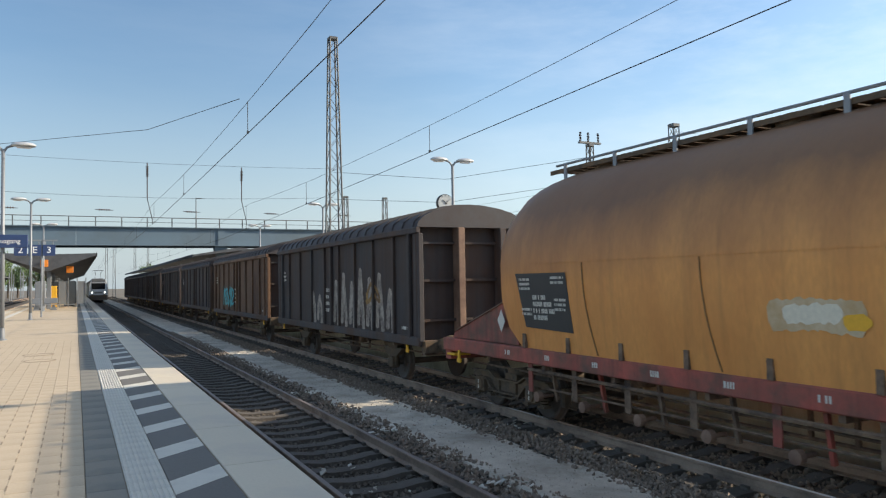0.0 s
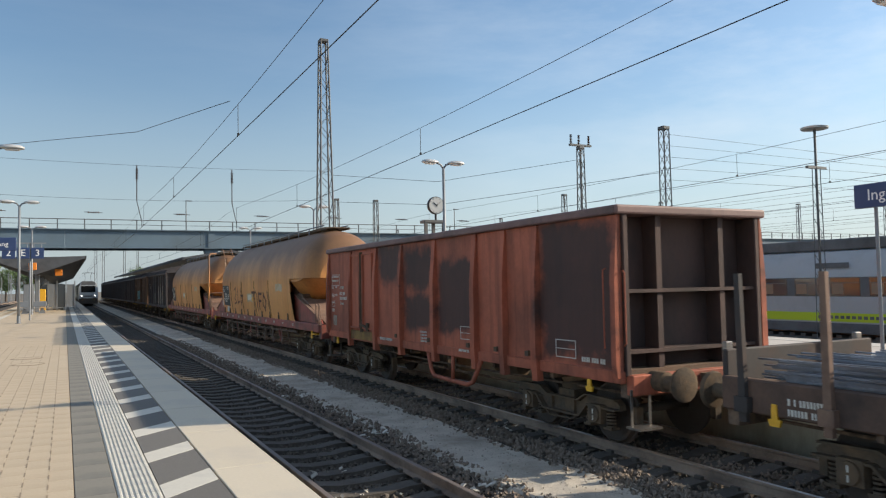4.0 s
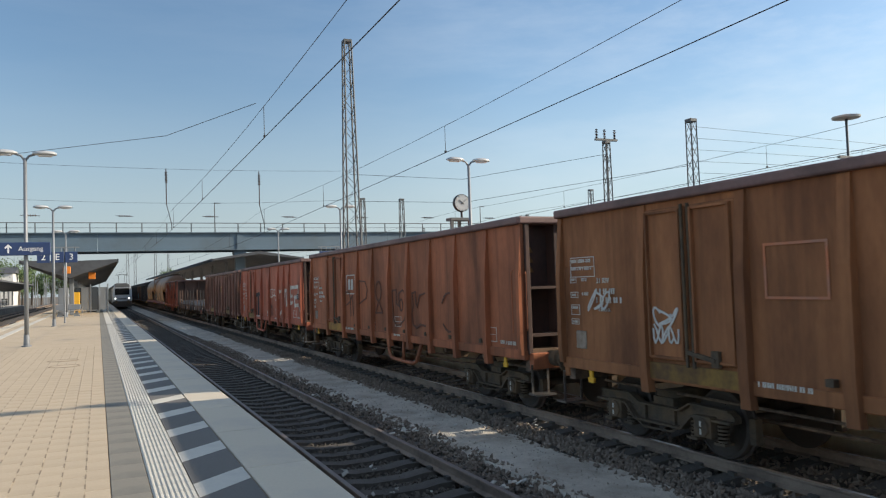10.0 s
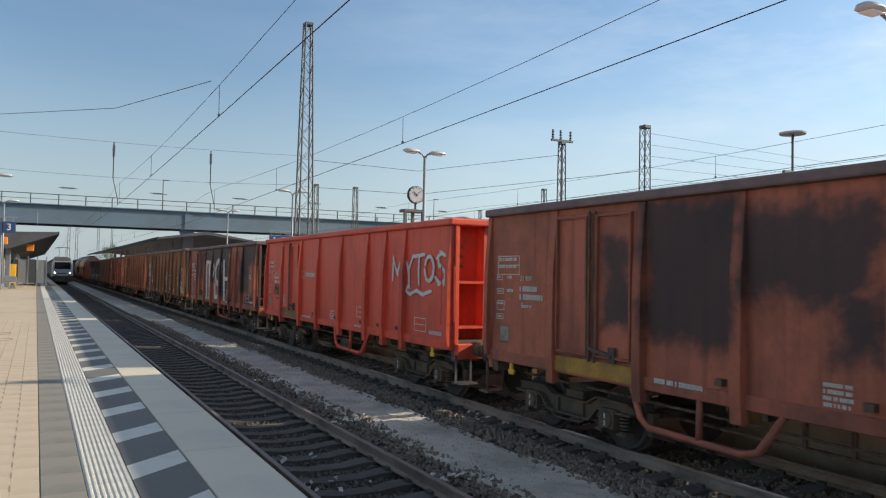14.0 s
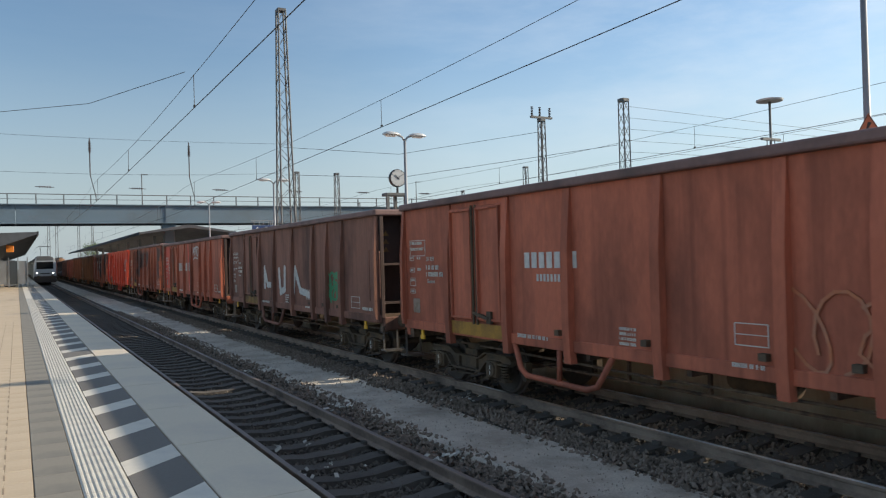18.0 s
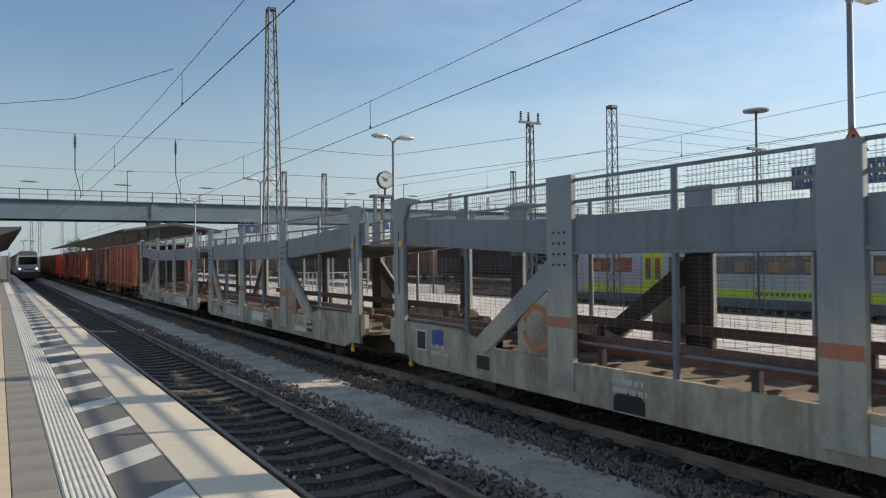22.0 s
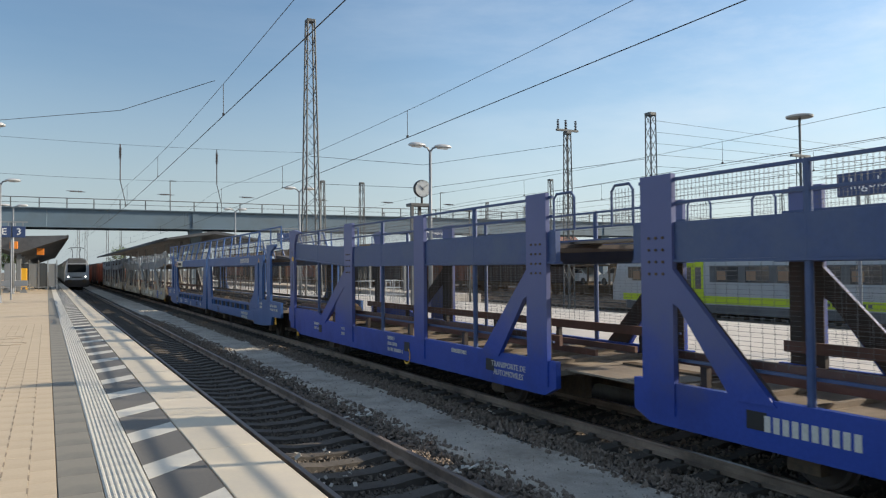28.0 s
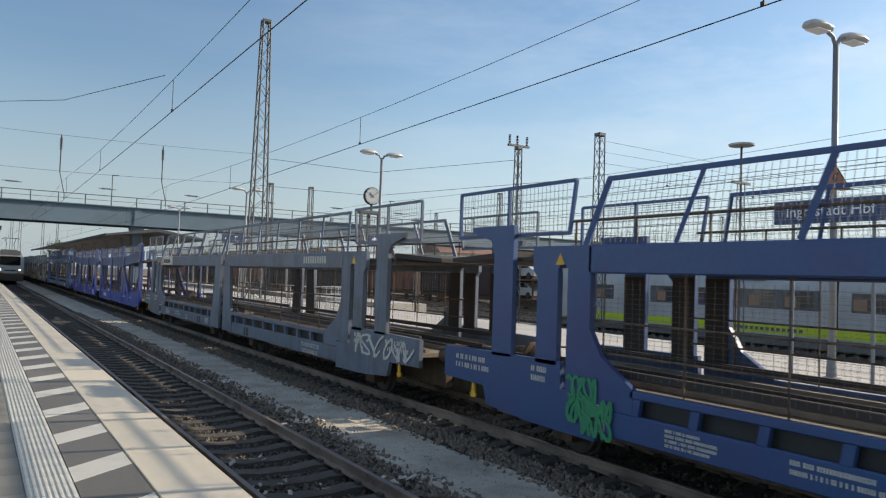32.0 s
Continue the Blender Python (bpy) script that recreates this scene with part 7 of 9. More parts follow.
    graffiti(w, [[(-0.71, 2.28), (-0.98, 2.3), (-0.96, 1.95), (-1.13, 1.9), (-1.16, 2.21), (-1.4, 2.29), (-1.63, 2.16), (-1.61, 1.81), (-1.46, 1.55), (-1.21, 1.44), (-0.92, 1.4), (-0.74, 1.53), (-0.71, 1.95), (-0.71, 2.28)], bulb(-1.29, 1.92, 0.11, 0.14, 0, 6.3), [(-2.03, 2.21), (-2.24, 2.24), (-2.25, 1.96), (-2.33, 1.89), (-2.48, 2.16), (-2.85, 2.22), (-2.95, 1.9), (-2.85, 1.5)], [(-2.03, 2.21), (-2.09, 1.93), (-1.99, 1.72), (-2.05, 1.46), (-2.27, 1.39), (-2.49, 1.48), (-2.85, 1.45)], bulb(-4.1, 1.8, 0.42, 0.42, 0.5, 5.6)], M_GRAFR, 0.045, -1.398)
    w, h = gondola(-101.7, 14.4, EANOS, [(2.05, 3.8)], M_ORANGE, "rusty orange-brown gondola with white scrawls", script=61, guard=8.8, z1=3.55)
    sign_box(w, h - 4.1, 2.75, 0.8, 0.6, M_ORANGEL, "faded_emblem")
    graffiti(w, scrawl(h - 2.25, 2.0, 0.45, 0.45, 14, 8) + scrawl(h - 0.8, 2.25, 0.5, 0.3, 12, 2), M_GRAF, 0.03, -1.436)
    graffiti(w, [[(-0.92, 2.13), (-0.77, 2.0), (-0.78, 1.76), (-0.89, 1.79), (-0.9, 1.91)], [(-1.01, 1.77), (-1.0, 2.06), (-1.17, 2.13), (-1.2, 1.96), (-1.02, 1.92), (-1.2, 1.73)], [(-1.25, 2.06), (-1.25, 1.75), (-1.38, 1.71), (-1.46, 2.06)], [(-1.49, 2.11), (-1.35, 1.99), (-1.47, 1.86), (-1.38, 1.68)], [(-1.65, 2.13), (-1.66, 1.69)], [(-1.53, 1.93), (-1.74, 1.91)], [(-0.88, 1.55), (-1.22, 1.64), (-1.16, 1.52), (-1.39, 1.56)], bulb(-1.14, 2.23, 0.09, 0.04, 0, 6.3)], M_GRAF, 0.035, -1.398)
    graffiti(w, [[(-2.06, 2.1), (-2.62, 2.12), (-2.6, 1.77), (-2.76, 1.74), (-2.76, 1.41), (-2.54, 1.19), (-2.11, 1.4), (-2.06, 1.71)], [(-2.21, 1.85), (-2.52, 1.48)], [(-2.36, 1.73), (-2.66, 1.77)], [(-3.02, 2.04), (-3.05, 1.73), (-2.94, 1.6), (-2.96, 1.34)], [(-4.19, 1.55), (-4.11, 1.45), (-3.69, 1.32), (-3.67, 1.19), (-4.12, 1.2), (-4.12, 1.06)], bulb(-5.15, 1.86, 0.22, 0.16, 0.4, 5.6), [(-4.9, 1.6), (-5.35, 1.6)]], M_GRAF, 0.035, -1.398)
    graffiti(w, [[(-4.22, 2.15), (-4.19, 1.55)]], M_GRAF, 0.11, -1.398)
    graffiti(w, scrawl(h - 13.15, 2.5, 1.0, 0.5, 12, 12) + scrawl(h - 13.1, 1.9, 1.1, 0.8, 22, 14), M_GRAF, 0.06, -1.398)
    w, h = gondola(-117.75, 12.72, EAOS, [(1.85, 3.68)], M_PATCHY, "oxide-red gondola with black patches and tall white letters", script=71, sheet=M_SOOT_B)
    for wd, lines in ((0.32, [[(2.42, 2.85), (2.42, 2.24), (2.33, 1.25)], [(1.78, 2.81), (1.74, 2.24), (1.68, 1.28)]]),
                      (0.16, [[(2.45, 2.80), (1.30, 2.78)], [(0.92, 2.7), (0.78, 2.49), (0.98, 2.21)], [(0.62, 1.28), (-0.38, 1.30)], [(-1.2, 2.09), (-2.05, 2.11)]]),
                      (0.23, [[(-0.35, 2.78), (-0.02, 2.84), (0.28, 2.74), (0.50, 2.45), (0.46, 2.10), (0.25, 1.92), (0.0, 1.88), (-0.32, 1.95)], [(0.58, 1.85), (0.5, 1.29)], [(-2.10, 3.06), (-2.11, 2.08), (-2.09, 1.25)]]),
                      (0.19, [[(-0.38, 2.88), (-0.37, 1.22)]]),
                      (0.27, [[(-1.10, 2.84), (-1.15, 2.05), (-1.27, 1.21)]]),
                      (0.06, [[(-0.68, 2.76), (-0.69, 2.29)]])):
        for k, line in enumerate(lines):
            graffiti(w, [line], M_GRAFW, wd, -1.394 - 0.0022 * k - 0.02 * wd, "tall white sprayed letter stroke")
    for k, line in enumerate(([(-2.64, 3.15), (-2.87, 2.33), (-3.06, 1.33)], [(-3.14, 3.19), (-2.83, 2.21), (-2.46, 1.26)], [(-3.6, 3.15), (-3.82, 2.33), (-4.1, 1.36)], [(-4.15, 3.2), (-3.78, 2.33), (-3.46, 1.37)])):
        graffiti(w, [line], M_GRAFX, 0.12, -1.394 - 0.0025 * k, "black sprayed cross stroke")
    lettering("painted_words", "UIC", 0.22, on_side(-1.3945, -h + 0.95, 2.2), M_WHITE, w)
    w, h = gondola(-131.8, 12.72, EAOS, [(1.85, 3.68)], M_RED, "bright red gondola, cleaner than its neighbours", script=81)
    bm = bmesh.new()
    sign_box(w, h - 3.82, 2.46, 0.20, 0.20, M_WHITE, "small_emblem")
    for k in range(8):
        yy = h - 4.08 - k * 0.115
        part("name_bar", B(-1.397, -1.393, yy - 0.07, yy, 2.30, 2.42), M_WHITE, w)
    bm.free()
    graffiti(w, [[(-3.72, 2.3), (-3.75, 2.75), (-3.95, 2.45), (-4.15, 2.75), (-4.2, 2.3)], [(-4.35, 2.75), (-4.5, 2.52), (-4.7, 2.78)], [(-4.52, 2.52), (-4.55, 2.2), (-4.4, 2.12)], [(-4.78, 2.8), (-5.2, 2.83)], [(-5.0, 2.8), (-4.98, 2.5), (-5.0, 2.28)], bulb(-5.45, 2.55, 0.19, 0.24), [(-6.1, 2.8), (-5.95, 2.86), (-5.82, 2.78), (-5.84, 2.65), (-6.0, 2.56), (-6.12, 2.45), (-6.08, 2.32), (-5.9, 2.26), (-5.78, 2.34)], [(-4.3, 2.12), (-4.6, 2.02), (-4.9, 2.1), (-5.2, 2.03), (-5.5, 2.1)]], M_GRAF, 0.075, -1.398)
    graffiti(w, [[(h - 0.95, 1.72), (h - 1.0, 2.02), (h - 1.08, 1.85), (h - 1.16, 2.02), (h - 1.2, 1.7)], [(h - 1.3, 1.7), (h - 1.32, 2.0), (h - 1.42, 1.9), (h - 1.33, 1.82), (h - 1.45, 1.68)], [(h - 1.52, 1.66), (h - 1.62, 1.98), (h - 1.72, 1.64)], [(h - 1.15, 1.6), (h - 1.6, 1.56)]], M_GRAFD, 0.05, -1.398)
    graffiti(w, [[(h - 2.08, 1.4), (h - 2.08, 1.72)], [(h - 2.26, 1.4), (h - 2.26, 1.72)], [(h - 2.08, 1.56), (h - 2.26, 1.56)]], M_GRAF, 0.03, -1.434)
    w, h = gondola(-145.82, 12.72, EAOS, [(1.85, 3.68)], M_PATCHY, "oxide-red gondola with large dark overpainted patches", script=91, sheet=M_SOOT_A, guard=4.65, z1=3.56, second=M_YELLOWSILL)
    w, h = gondola(-159.85, 12.72, EAOS, [(1.85, 3.68)], M_BROWN2, "gondola with a bright red end panel and white name", script=101, second=M_YELLOWSILL, z1=3.48)
    part("red_panel", B(-1.3915, -1.3885, h - 1.78, h - 0.1, 1.2, 3.3), M_RED, w, "bright red repainted panel")
    graffiti(w, [[(0.30, 3.28), (0.26, 2.6), (0.20, 1.9), (0.17, 1.2)]], M_RED, 0.30, -1.3925, "bright red rolled stripe")
    for yy, wd in ((2.53, 0.24), (2.20, 0.24), (1.86, 0.07), (1.60, 0.06), (1.08, 0.07), (0.88, 0.34), (0.20, 0.14)):
        part("name_bar", B(-1.4012, -1.3975, yy - wd, yy, 2.08, 2.46), M_GRAF, w, "worn white name bar")
    graffiti(w, [[(-0.8, 2.78), (-0.85, 3.14), (-0.95, 2.9), (-1.07, 3.15), (-1.13, 2.81)], [(-1.16, 3.13), (-1.26, 2.97), (-1.37, 3.15), (-1.25, 2.8)], [(-1.37, 3.14), (-1.63, 3.15)], [(-1.51, 3.14), (-1.46, 2.81)], bulb(-1.78, 2.95, 0.16, 0.2, 0, 6.3), [(-2.25, 3.13), (-2.05, 3.11), (-2.06, 2.98), (-2.23, 2.92), (-2.21, 2.76), (-1.99, 2.75)], [(-0.93, 2.6), (-1.25, 2.7), (-1.54, 2.66), (-1.84, 2.63), (-2.13, 2.57)]], M_GRAF, 0.05, -1.398)
    w, h = gondola(-173.9, 12.72, EAOS, [(1.85, 3.68)], M_DARK, "dark brown gondola with silver and green graffiti", script=111, guard=4.95)
    graffiti(w, [[(2.2, 1.6), (2.2, 2.2), (1.9, 1.7), (1.2, 1.7)], [(0.7, 2.2), (0.6, 1.5), (0.2, 1.6), (0.15, 2.2)], [(-0.6, 1.5), (-0.8, 2.2), (-1.2, 1.6), (-1.9, 1.5)]], M_GRAF, 0.18, -1.398)
    graffiti(w, scrawl(-3.3, 2.1, 0.9, 0.7, 16, 6), M_GRAFG, 0.06, -1.398)
    w, h = gondola(-187.9, 12.72, EAOS, [(1.85, 3.68)], M_BROWN2, "oxide-red gondola with chalky scrawls near its end", script=121, guard=4.95, second=M_YELLOWSILL)
    for k in range(7):
        part("name_bar", B(-1.3965, -1.3925, 2.22 - k * 0.185 - 0.13, 2.22 - k * 0.185, 2.22, 2.46), M_GRAF, w, "worn white name bar")
    for k in range(9):
        part("small_name_bar", B(-1.3965, -1.3925, 1.92 - k * 0.085 - 0.05, 1.92 - k * 0.085, 2.02, 2.13), M_GRAF, w)
    graffiti(w, scrawl(-2.3, 2.0, 1.2, 0.8, 14, 6) + scrawl(-4.3, 2.5, 1.6, 0.9, 16, 9), M_ORANGEL, 0.035, -1.398)
    carrier_a(-202.25, M_CGREY, M_CGREYB, "grey double-deck car carrier with orange ring emblems", grey_marks)
    w, h = carrier_a(-233.2, M_CGREY, M_CGREYB, "weathered grey double-deck car carrier, empty", grey_marks)
    part("blue_sheet", BB(-1.462, -1.451, h - 25.66, h - 25.0, 0.50, 1.02, r=0.004, seg=1), M_PLATEB, w, "plain blue painted square")
    card = part("blue_card", BB(-1.462, -1.451, h - 27.57, h - 26.85, 0.80, 0.98, r=0.004, seg=1), M_PLATEB, w)
    part("card_bars", bars(bmesh.new(), h - 26.9, 0.92, [0.58], -1.463, 0.05, 0.03, 5), M_WHITE, card)
    graffiti(w, scrawl(h - 26.15, 1.02, 0.62, 0.5, 12, 9) + scrawl(h - 24.0, 1.0, 0.8, 0.42, 12, 4), M_GRAF, 0.04, -1.452, "white sprayed tag on the sill")
    carrier_b(-263.7, M_CBLUE2, "bright blue empty car carrier with a cream name board", True)
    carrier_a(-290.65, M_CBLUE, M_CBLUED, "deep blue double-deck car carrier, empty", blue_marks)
    def chalked(w, h):
        graffiti(w, scrawl(-h + 2.6, 1.26, 1.2, 0.42, 16, 3) + scrawl(-h + 1.3, 1.24, 1.1, 0.4, 16, 5), M_GRAF, 0.045, -1.456, "chalky white sprayed tags")
    carrier_b(-321.08, M_CSLATE, "slate-grey empty car carrier with a cream name board", True, chalked)

    def green(w, h):
        graffiti(w, scrawl(h - 3.1, 1.2, 0.5, 0.62, 20, 6) + scrawl(h - 3.4, 0.95, 0.5, 0.45, 16, 8), M_GRAFG, 0.05, -1.46, "green sprayed graffiti")
    carrier_b(-347.5, M_CNAVY, "violet-blue empty car carrier with green graffiti", False, green)


train()

# ---- overhead line, masts, bridge ----
def lattice(name, x, y, z0, z1, w0, w1, label, bays=18, leg=0.075, cap=True):
    m = empty(name, pose(x, y, z0), label=label, category="mast", group="masts")
    H = z1 - z0
    rad = lambda z: (w0 + (w1 - w0) * z / H) / 2
    for sx in (-1, 1):
        for sy in (-1, 1):
            bm = bmesh.new()
            beam(bm, (sx * w0 / 2, sy * w0 / 2, 0), (sx * w1 / 2, sy * w1 / 2, H), leg, leg)
            part("leg", bm, M_MAST, m)
    for face in range(4):
        bm = bmesh.new()
        for k in range(bays):
            za, zb = H * k / bays, H * (k + 1) / bays
            a, b = rad(za), rad(zb)
            s = 1 if k % 2 else -1
            pa, pb = {0: ((-s * a, -a, za), (s * b, -b, zb)), 1: ((-s * a, a, za), (s * b, b, zb)), 2: ((-a, -s * a, za), (-b, s * b, zb)), 3: ((a, -s * a, za), (b, s * b, zb))}[face]
            beam(bm, pa, pb, leg * 0.5, leg * 0.3)
            if bays > 15:                    # near masts: each diagonal by itself
                part("brace", bm, M_MAST, m)
                bm = bmesh.new()
        if bays > 15:
            bm.free()
        else:
            part("bracing", bm, M_MAST, m)
    if cap:
        part("mast_head", BB(-w1 / 2 - 0.04, w1 / 2 + 0.04, -w1 / 2 - 0.04, w1 / 2 + 0.04, H - 0.12, H + 0.05, r=0.02, seg=1), M_MAST, m)
    part("footing", B(-w0 / 2 - 0.2, w0 / 2 + 0.2, -w0 / 2 - 0.2, w0 / 2 + 0.2, -1.0, 0.12), M_BRIDGE2, m)
    return m


MY = 42.0                    # the cross-span's place along the track
lattice("lattice_mast", 13.62, MY, P, 17.0, 0.95, 0.42, "tall tapering lattice mast of the overhead line", 22)
lattice("lattice_mast", -8.9, MY, -0.3, 16.5, 0.95, 0.42, "tall lattice mast behind the platform", 20)
lattice("lattice_mast", 26.3, 34.2, -0.3, 10.1, 0.46, 0.28, "slender lattice mast with insulators on top", 16, 0.06)
lattice("lattice_mast", 27.6, 28.9, -0.3, 10.3, 0.46, 0.36, "square lattice mast with a flat top", 16, 0.06)
for xx, yy, zz in ((22.5, 66, 10.5), (26.4, 66, 10.5), (44, 60, 11), (58, 95, 12), (66, 70, 12), (75, 110, 13), (52, 120, 12), (5.9, 175, 13), (7.5, 178, 13), (12.5, 190, 14), (17, 210, 14), (86, 66, 12), (95, 60, 12)):
    lattice("lattice_mast", xx, yy, -0.3, zz, 0.55, 0.35, "distant lattice mast over the sidings", 9, 0.06)


def insulator(m, p, length=1.15, r=0.085):
    bm = bmesh.new()
    x, y, z = p
    rod(bm, (x, y, z), (x, y, z - length), 0.028, 6)
    for k in range(7):
        lathe(bm, [(z - 0.18 - k * 0.085, r * 0.5), (z - 0.2 - k * 0.085, r), (z - 0.24 - k * 0.085, r * 0.5)], (x, y, 0), "z", 8)
    return part("insulator", bm, M_INSUL, m)


def wire(name, pts, r, label, cat="overhead wire"):
    bm = bmesh.new()
    pipe(bm, pts, r, 5)
    return solid(name, bm, M_WIRE, label, cat)


def catenary(x, label, z0=6.1, y0=8.8, fall=0.0104, low=22.0, gap=0.72):
    """Contact wire, messenger wire and droppers over one track."""
    c = empty("catenary", label=label, category="overhead wire", group="overhead line")
    zc = lambda y: z0 - (max(-8, min(y, 48)) - y0) * fall
    ys = [-24 + k * 4 for k in range(60)]

    def zm(y):
        if y < MY:
            return zc(y) + gap + 0.0009 * (y - low) ** 2
        return zc(y) + 0.5 + (gap + 0.0009 * (MY - low) ** 2 - 0.5) * ((((y - MY) % 64) - 32) / 32) ** 2
    bm = bmesh.new()
    pipe(bm, [(x + 0.12 * math.sin(y / 20), y, zc(y)) for y in ys], 0.0095, 5)
    part("contact_wire", bm, M_WIRE, c)
    bm = bmesh.new()
    pipe(bm, [(x + 0.12 * math.sin(y / 20), y, zm(y)) for y in ys], 0.0065, 5)
    part("messenger_wire", bm, M_WIRE, c)
    for k in range(14):
        y = -6.0 + k * 11.8
        bm = bmesh.new()
        rod(bm, (x + 0.12 * math.sin(y / 20), y, zc(y)), (x + 0.12 * math.sin(y / 20), y, zm(y)), 0.008, 4)
        box(bm, x + 0.12 * math.sin(y / 20) - 0.02, x + 0.12 * math.sin(y / 20) + 0.02, y - 0.03, y + 0.03, zc(y), zc(y) + 0.06)
        part("dropper", bm, M_WIRE, c)
    return c


catenary(T1, "contact and messenger wire over the platform track")
catenary(T2, "contact and messenger wire over the goods train", 6.0, 6.8, 0.0143, 15.0, 0.70)
for xx in (19.9, 24.6, 31.9, 41.3, -6.7):
    catenary(xx, "overhead wires over a siding", 5.9, 0, 0.004)
# the cross-span and its insulators
span = empty("cross_span", label="cross-span wires from mast to mast with insulators", category="overhead wire")
for z, sag in ((9.2, 0.22), (7.5, 0.35)):
    bm = bmesh.new()
    pts = []
    for k in range(25):
        t = k / 24
        pts.append((-8.9 + 22.5 * t, MY, z - sag * (1 - (2 * t - 1) ** 2)))
    pipe(bm, pts, 0.007, 5)
    part("span_wire", bm, M_WIRE, span)
bm = bmesh.new()
pipe(bm, [(13.6, MY, 9.0), (20, MY - 2, 8.6), (26.3, 34.2, 9.4)], 0.012, 5)
pipe(bm, [(13.6, MY, 7.4), (20, MY - 2, 7.2), (27.6, 29.2, 8.0)], 0.012, 5)
part("span_wire", bm, M_WIRE, span)
for xx in (3.36, 8.26):
    insulator(span, (xx, MY, 9.0), 1.9)
    bm = bmesh.new()
    pipe(bm, [(xx, MY, 7.1), (xx + 0.25, MY, 6.0), (xx + 0.25, MY, 5.75)], 0.02, 6)
    part("steady_arm", bm, M_WIRE, span)
bm = bmesh.new()
pipe(bm, [(-8.9, 42.0, 8.55), (-2.06, 30.6, 7.7), (1.93, 24.0, 7.2), (3.5, 18.0, 6.91)], 0.009, 5)
part("pull_wire", bm, M_WIRE, span)
# wires over the far yard
far_wires = empty("yard_wires", label="bundle of overhead wires above the distant sidings", category="overhead wire")
rng = random.Random(8)
for k in range(9):
    xx = 34 + k * 4.4
    z = 6.2 + (k % 3) * 0.9
    bm = bmesh.new()
    pipe(bm, [(xx + rng.uniform(-1, 1), -40, z + rng.uniform(-0.3, 0.6)), (xx, 40, z - 0.3), (xx + rng.uniform(-1, 1), 130, z)], 0.010, 4)
    part("yard_wire", bm, M_WIRE, far_wires)
for k in range(5):
    bm = bmesh.new()
    z = 9.6 - k * 0.6
    pipe(bm, [(27.6, 29, z + 0.4), (48, 27 - k, z - 0.5), (90, 26 - 2 * k, z)], 0.009, 4)
    part("yard_wire", bm, M_WIRE, far_wires)
# insulators on top of the slender mast
m2 = empty("mast_insulators", pose(26.3, 34.2, 10.1), label="brown insulators on a cross arm", category="insulator")
part("cross_arm", B(-0.75, 0.75, -0.08, 0.08, 0.05, 0.16), M_MAST, m2)
for xx in (-0.65, -0.1, 0.6):
    bm = bmesh.new()
    for k in range(6):
        lathe(bm, [(0.18 + k * 0.09, 0.04), (0.21 + k * 0.09, 0.09), (0.25 + k * 0.09, 0.04)], (xx, 0, 0), "z", 8)
    part("insulator", bm, M_INSUL, m2)


def bridge():
    y0, y1 = 75.0, 79.0
    br = empty("road_bridge", label="long blue-grey plate girder bridge over the tracks", category="bridge", kind="structure")
    for y in (y0, y1):
        for k in range(19):
            x = -60 + k * 12.0
            part("girder_plate", B(x + 0.01, x + 11.99, y - 0.03, y + 0.03, 6.35, 8.0), M_BRIDGE, br)
        part("bottom_flange", B(-60, 168, y - 0.25, y + 0.25, 6.30, 6.36), M_BRIDGE, br)
        part("top_flange", B(-60, 168, y - 0.28, y + 0.28, 7.98, 8.06), M_BRIDGE, br)
    part("deck", B(-60, 168, y0 + 0.1, y1 - 0.1, 7.75, 7.96), M_BRIDGE2, br)
    for y in (y0,):
        rl = part("railing", B(-60, 168, y - 0.035, y + 0.035, 8.92, 8.99), M_MAST, br)
        part("mid_rail", B(-60, 168, y - 0.02, y + 0.02, 8.48, 8.52), M_MAST, br)
        for k in range(104):
            share("railing_post", RPOST, br, pose(-60 + k * 2.2, y, 8.06))
    for x in (12.75, 63.6, -38.0, 114.0):
        bm = bmesh.new()
        prism(bm, [(x - 0.62, 6.3), (x + 0.62, 6.3), (x + 0.62, 6.0), (x + 0.42, 5.5), (x + 0.42, -0.6), (x - 0.42, -0.6), (x - 0.42, 5.5), (x - 0.62, 6.0)], y0 + 0.1, y0 + 0.9, "y")
        part("pier", bm, M_BRIDGE if x > 0 else M_BRIDGE2, br)
        part("bearing_post", B(x - 0.3, x + 0.3, y0 - 0.12, y0 - 0.04, 6.3, 8.05), M_BRIDGE, br)
    for x in (10.9, 41.5):
        bm = bmesh.new()
        rod(bm, (x, y1 - 0.4, 8.0), (x, y1 - 0.4, 11.3), 0.06, 8, 0.04)
        box(bm, x - 0.05, x + 0.55, y1 - 0.5, y1 - 0.3, 11.28, 11.36)
        part("bridge_lamp", bm, M_MAST, br)
    rng2 = random.Random(3)
    for k in range(7):
        x = 1.54 + (k - 1) * 7.61
        bm = bmesh.new()
        rod(bm, (x, y0 - 0.7, 9.55), (x + 1.5, y0 - 0.7, 9.5), 0.03, 6)
        for q in range(5):
            lathe(bm, [(x + 0.3 + q * 0.2, 0.05), (x + 0.36 + q * 0.2, 0.11), (x + 0.42 + q * 0.2, 0.05)], (0, y0 - 0.7, 9.53), "x", 8)
        part("line_insulator", bm, M_INSUL, br)


bm = B(-0.045, 0.045, -0.045, 0.045, 0, 0.93)
RPOST = mesh_of("railing_post", bm, M_MAST)
bridge()

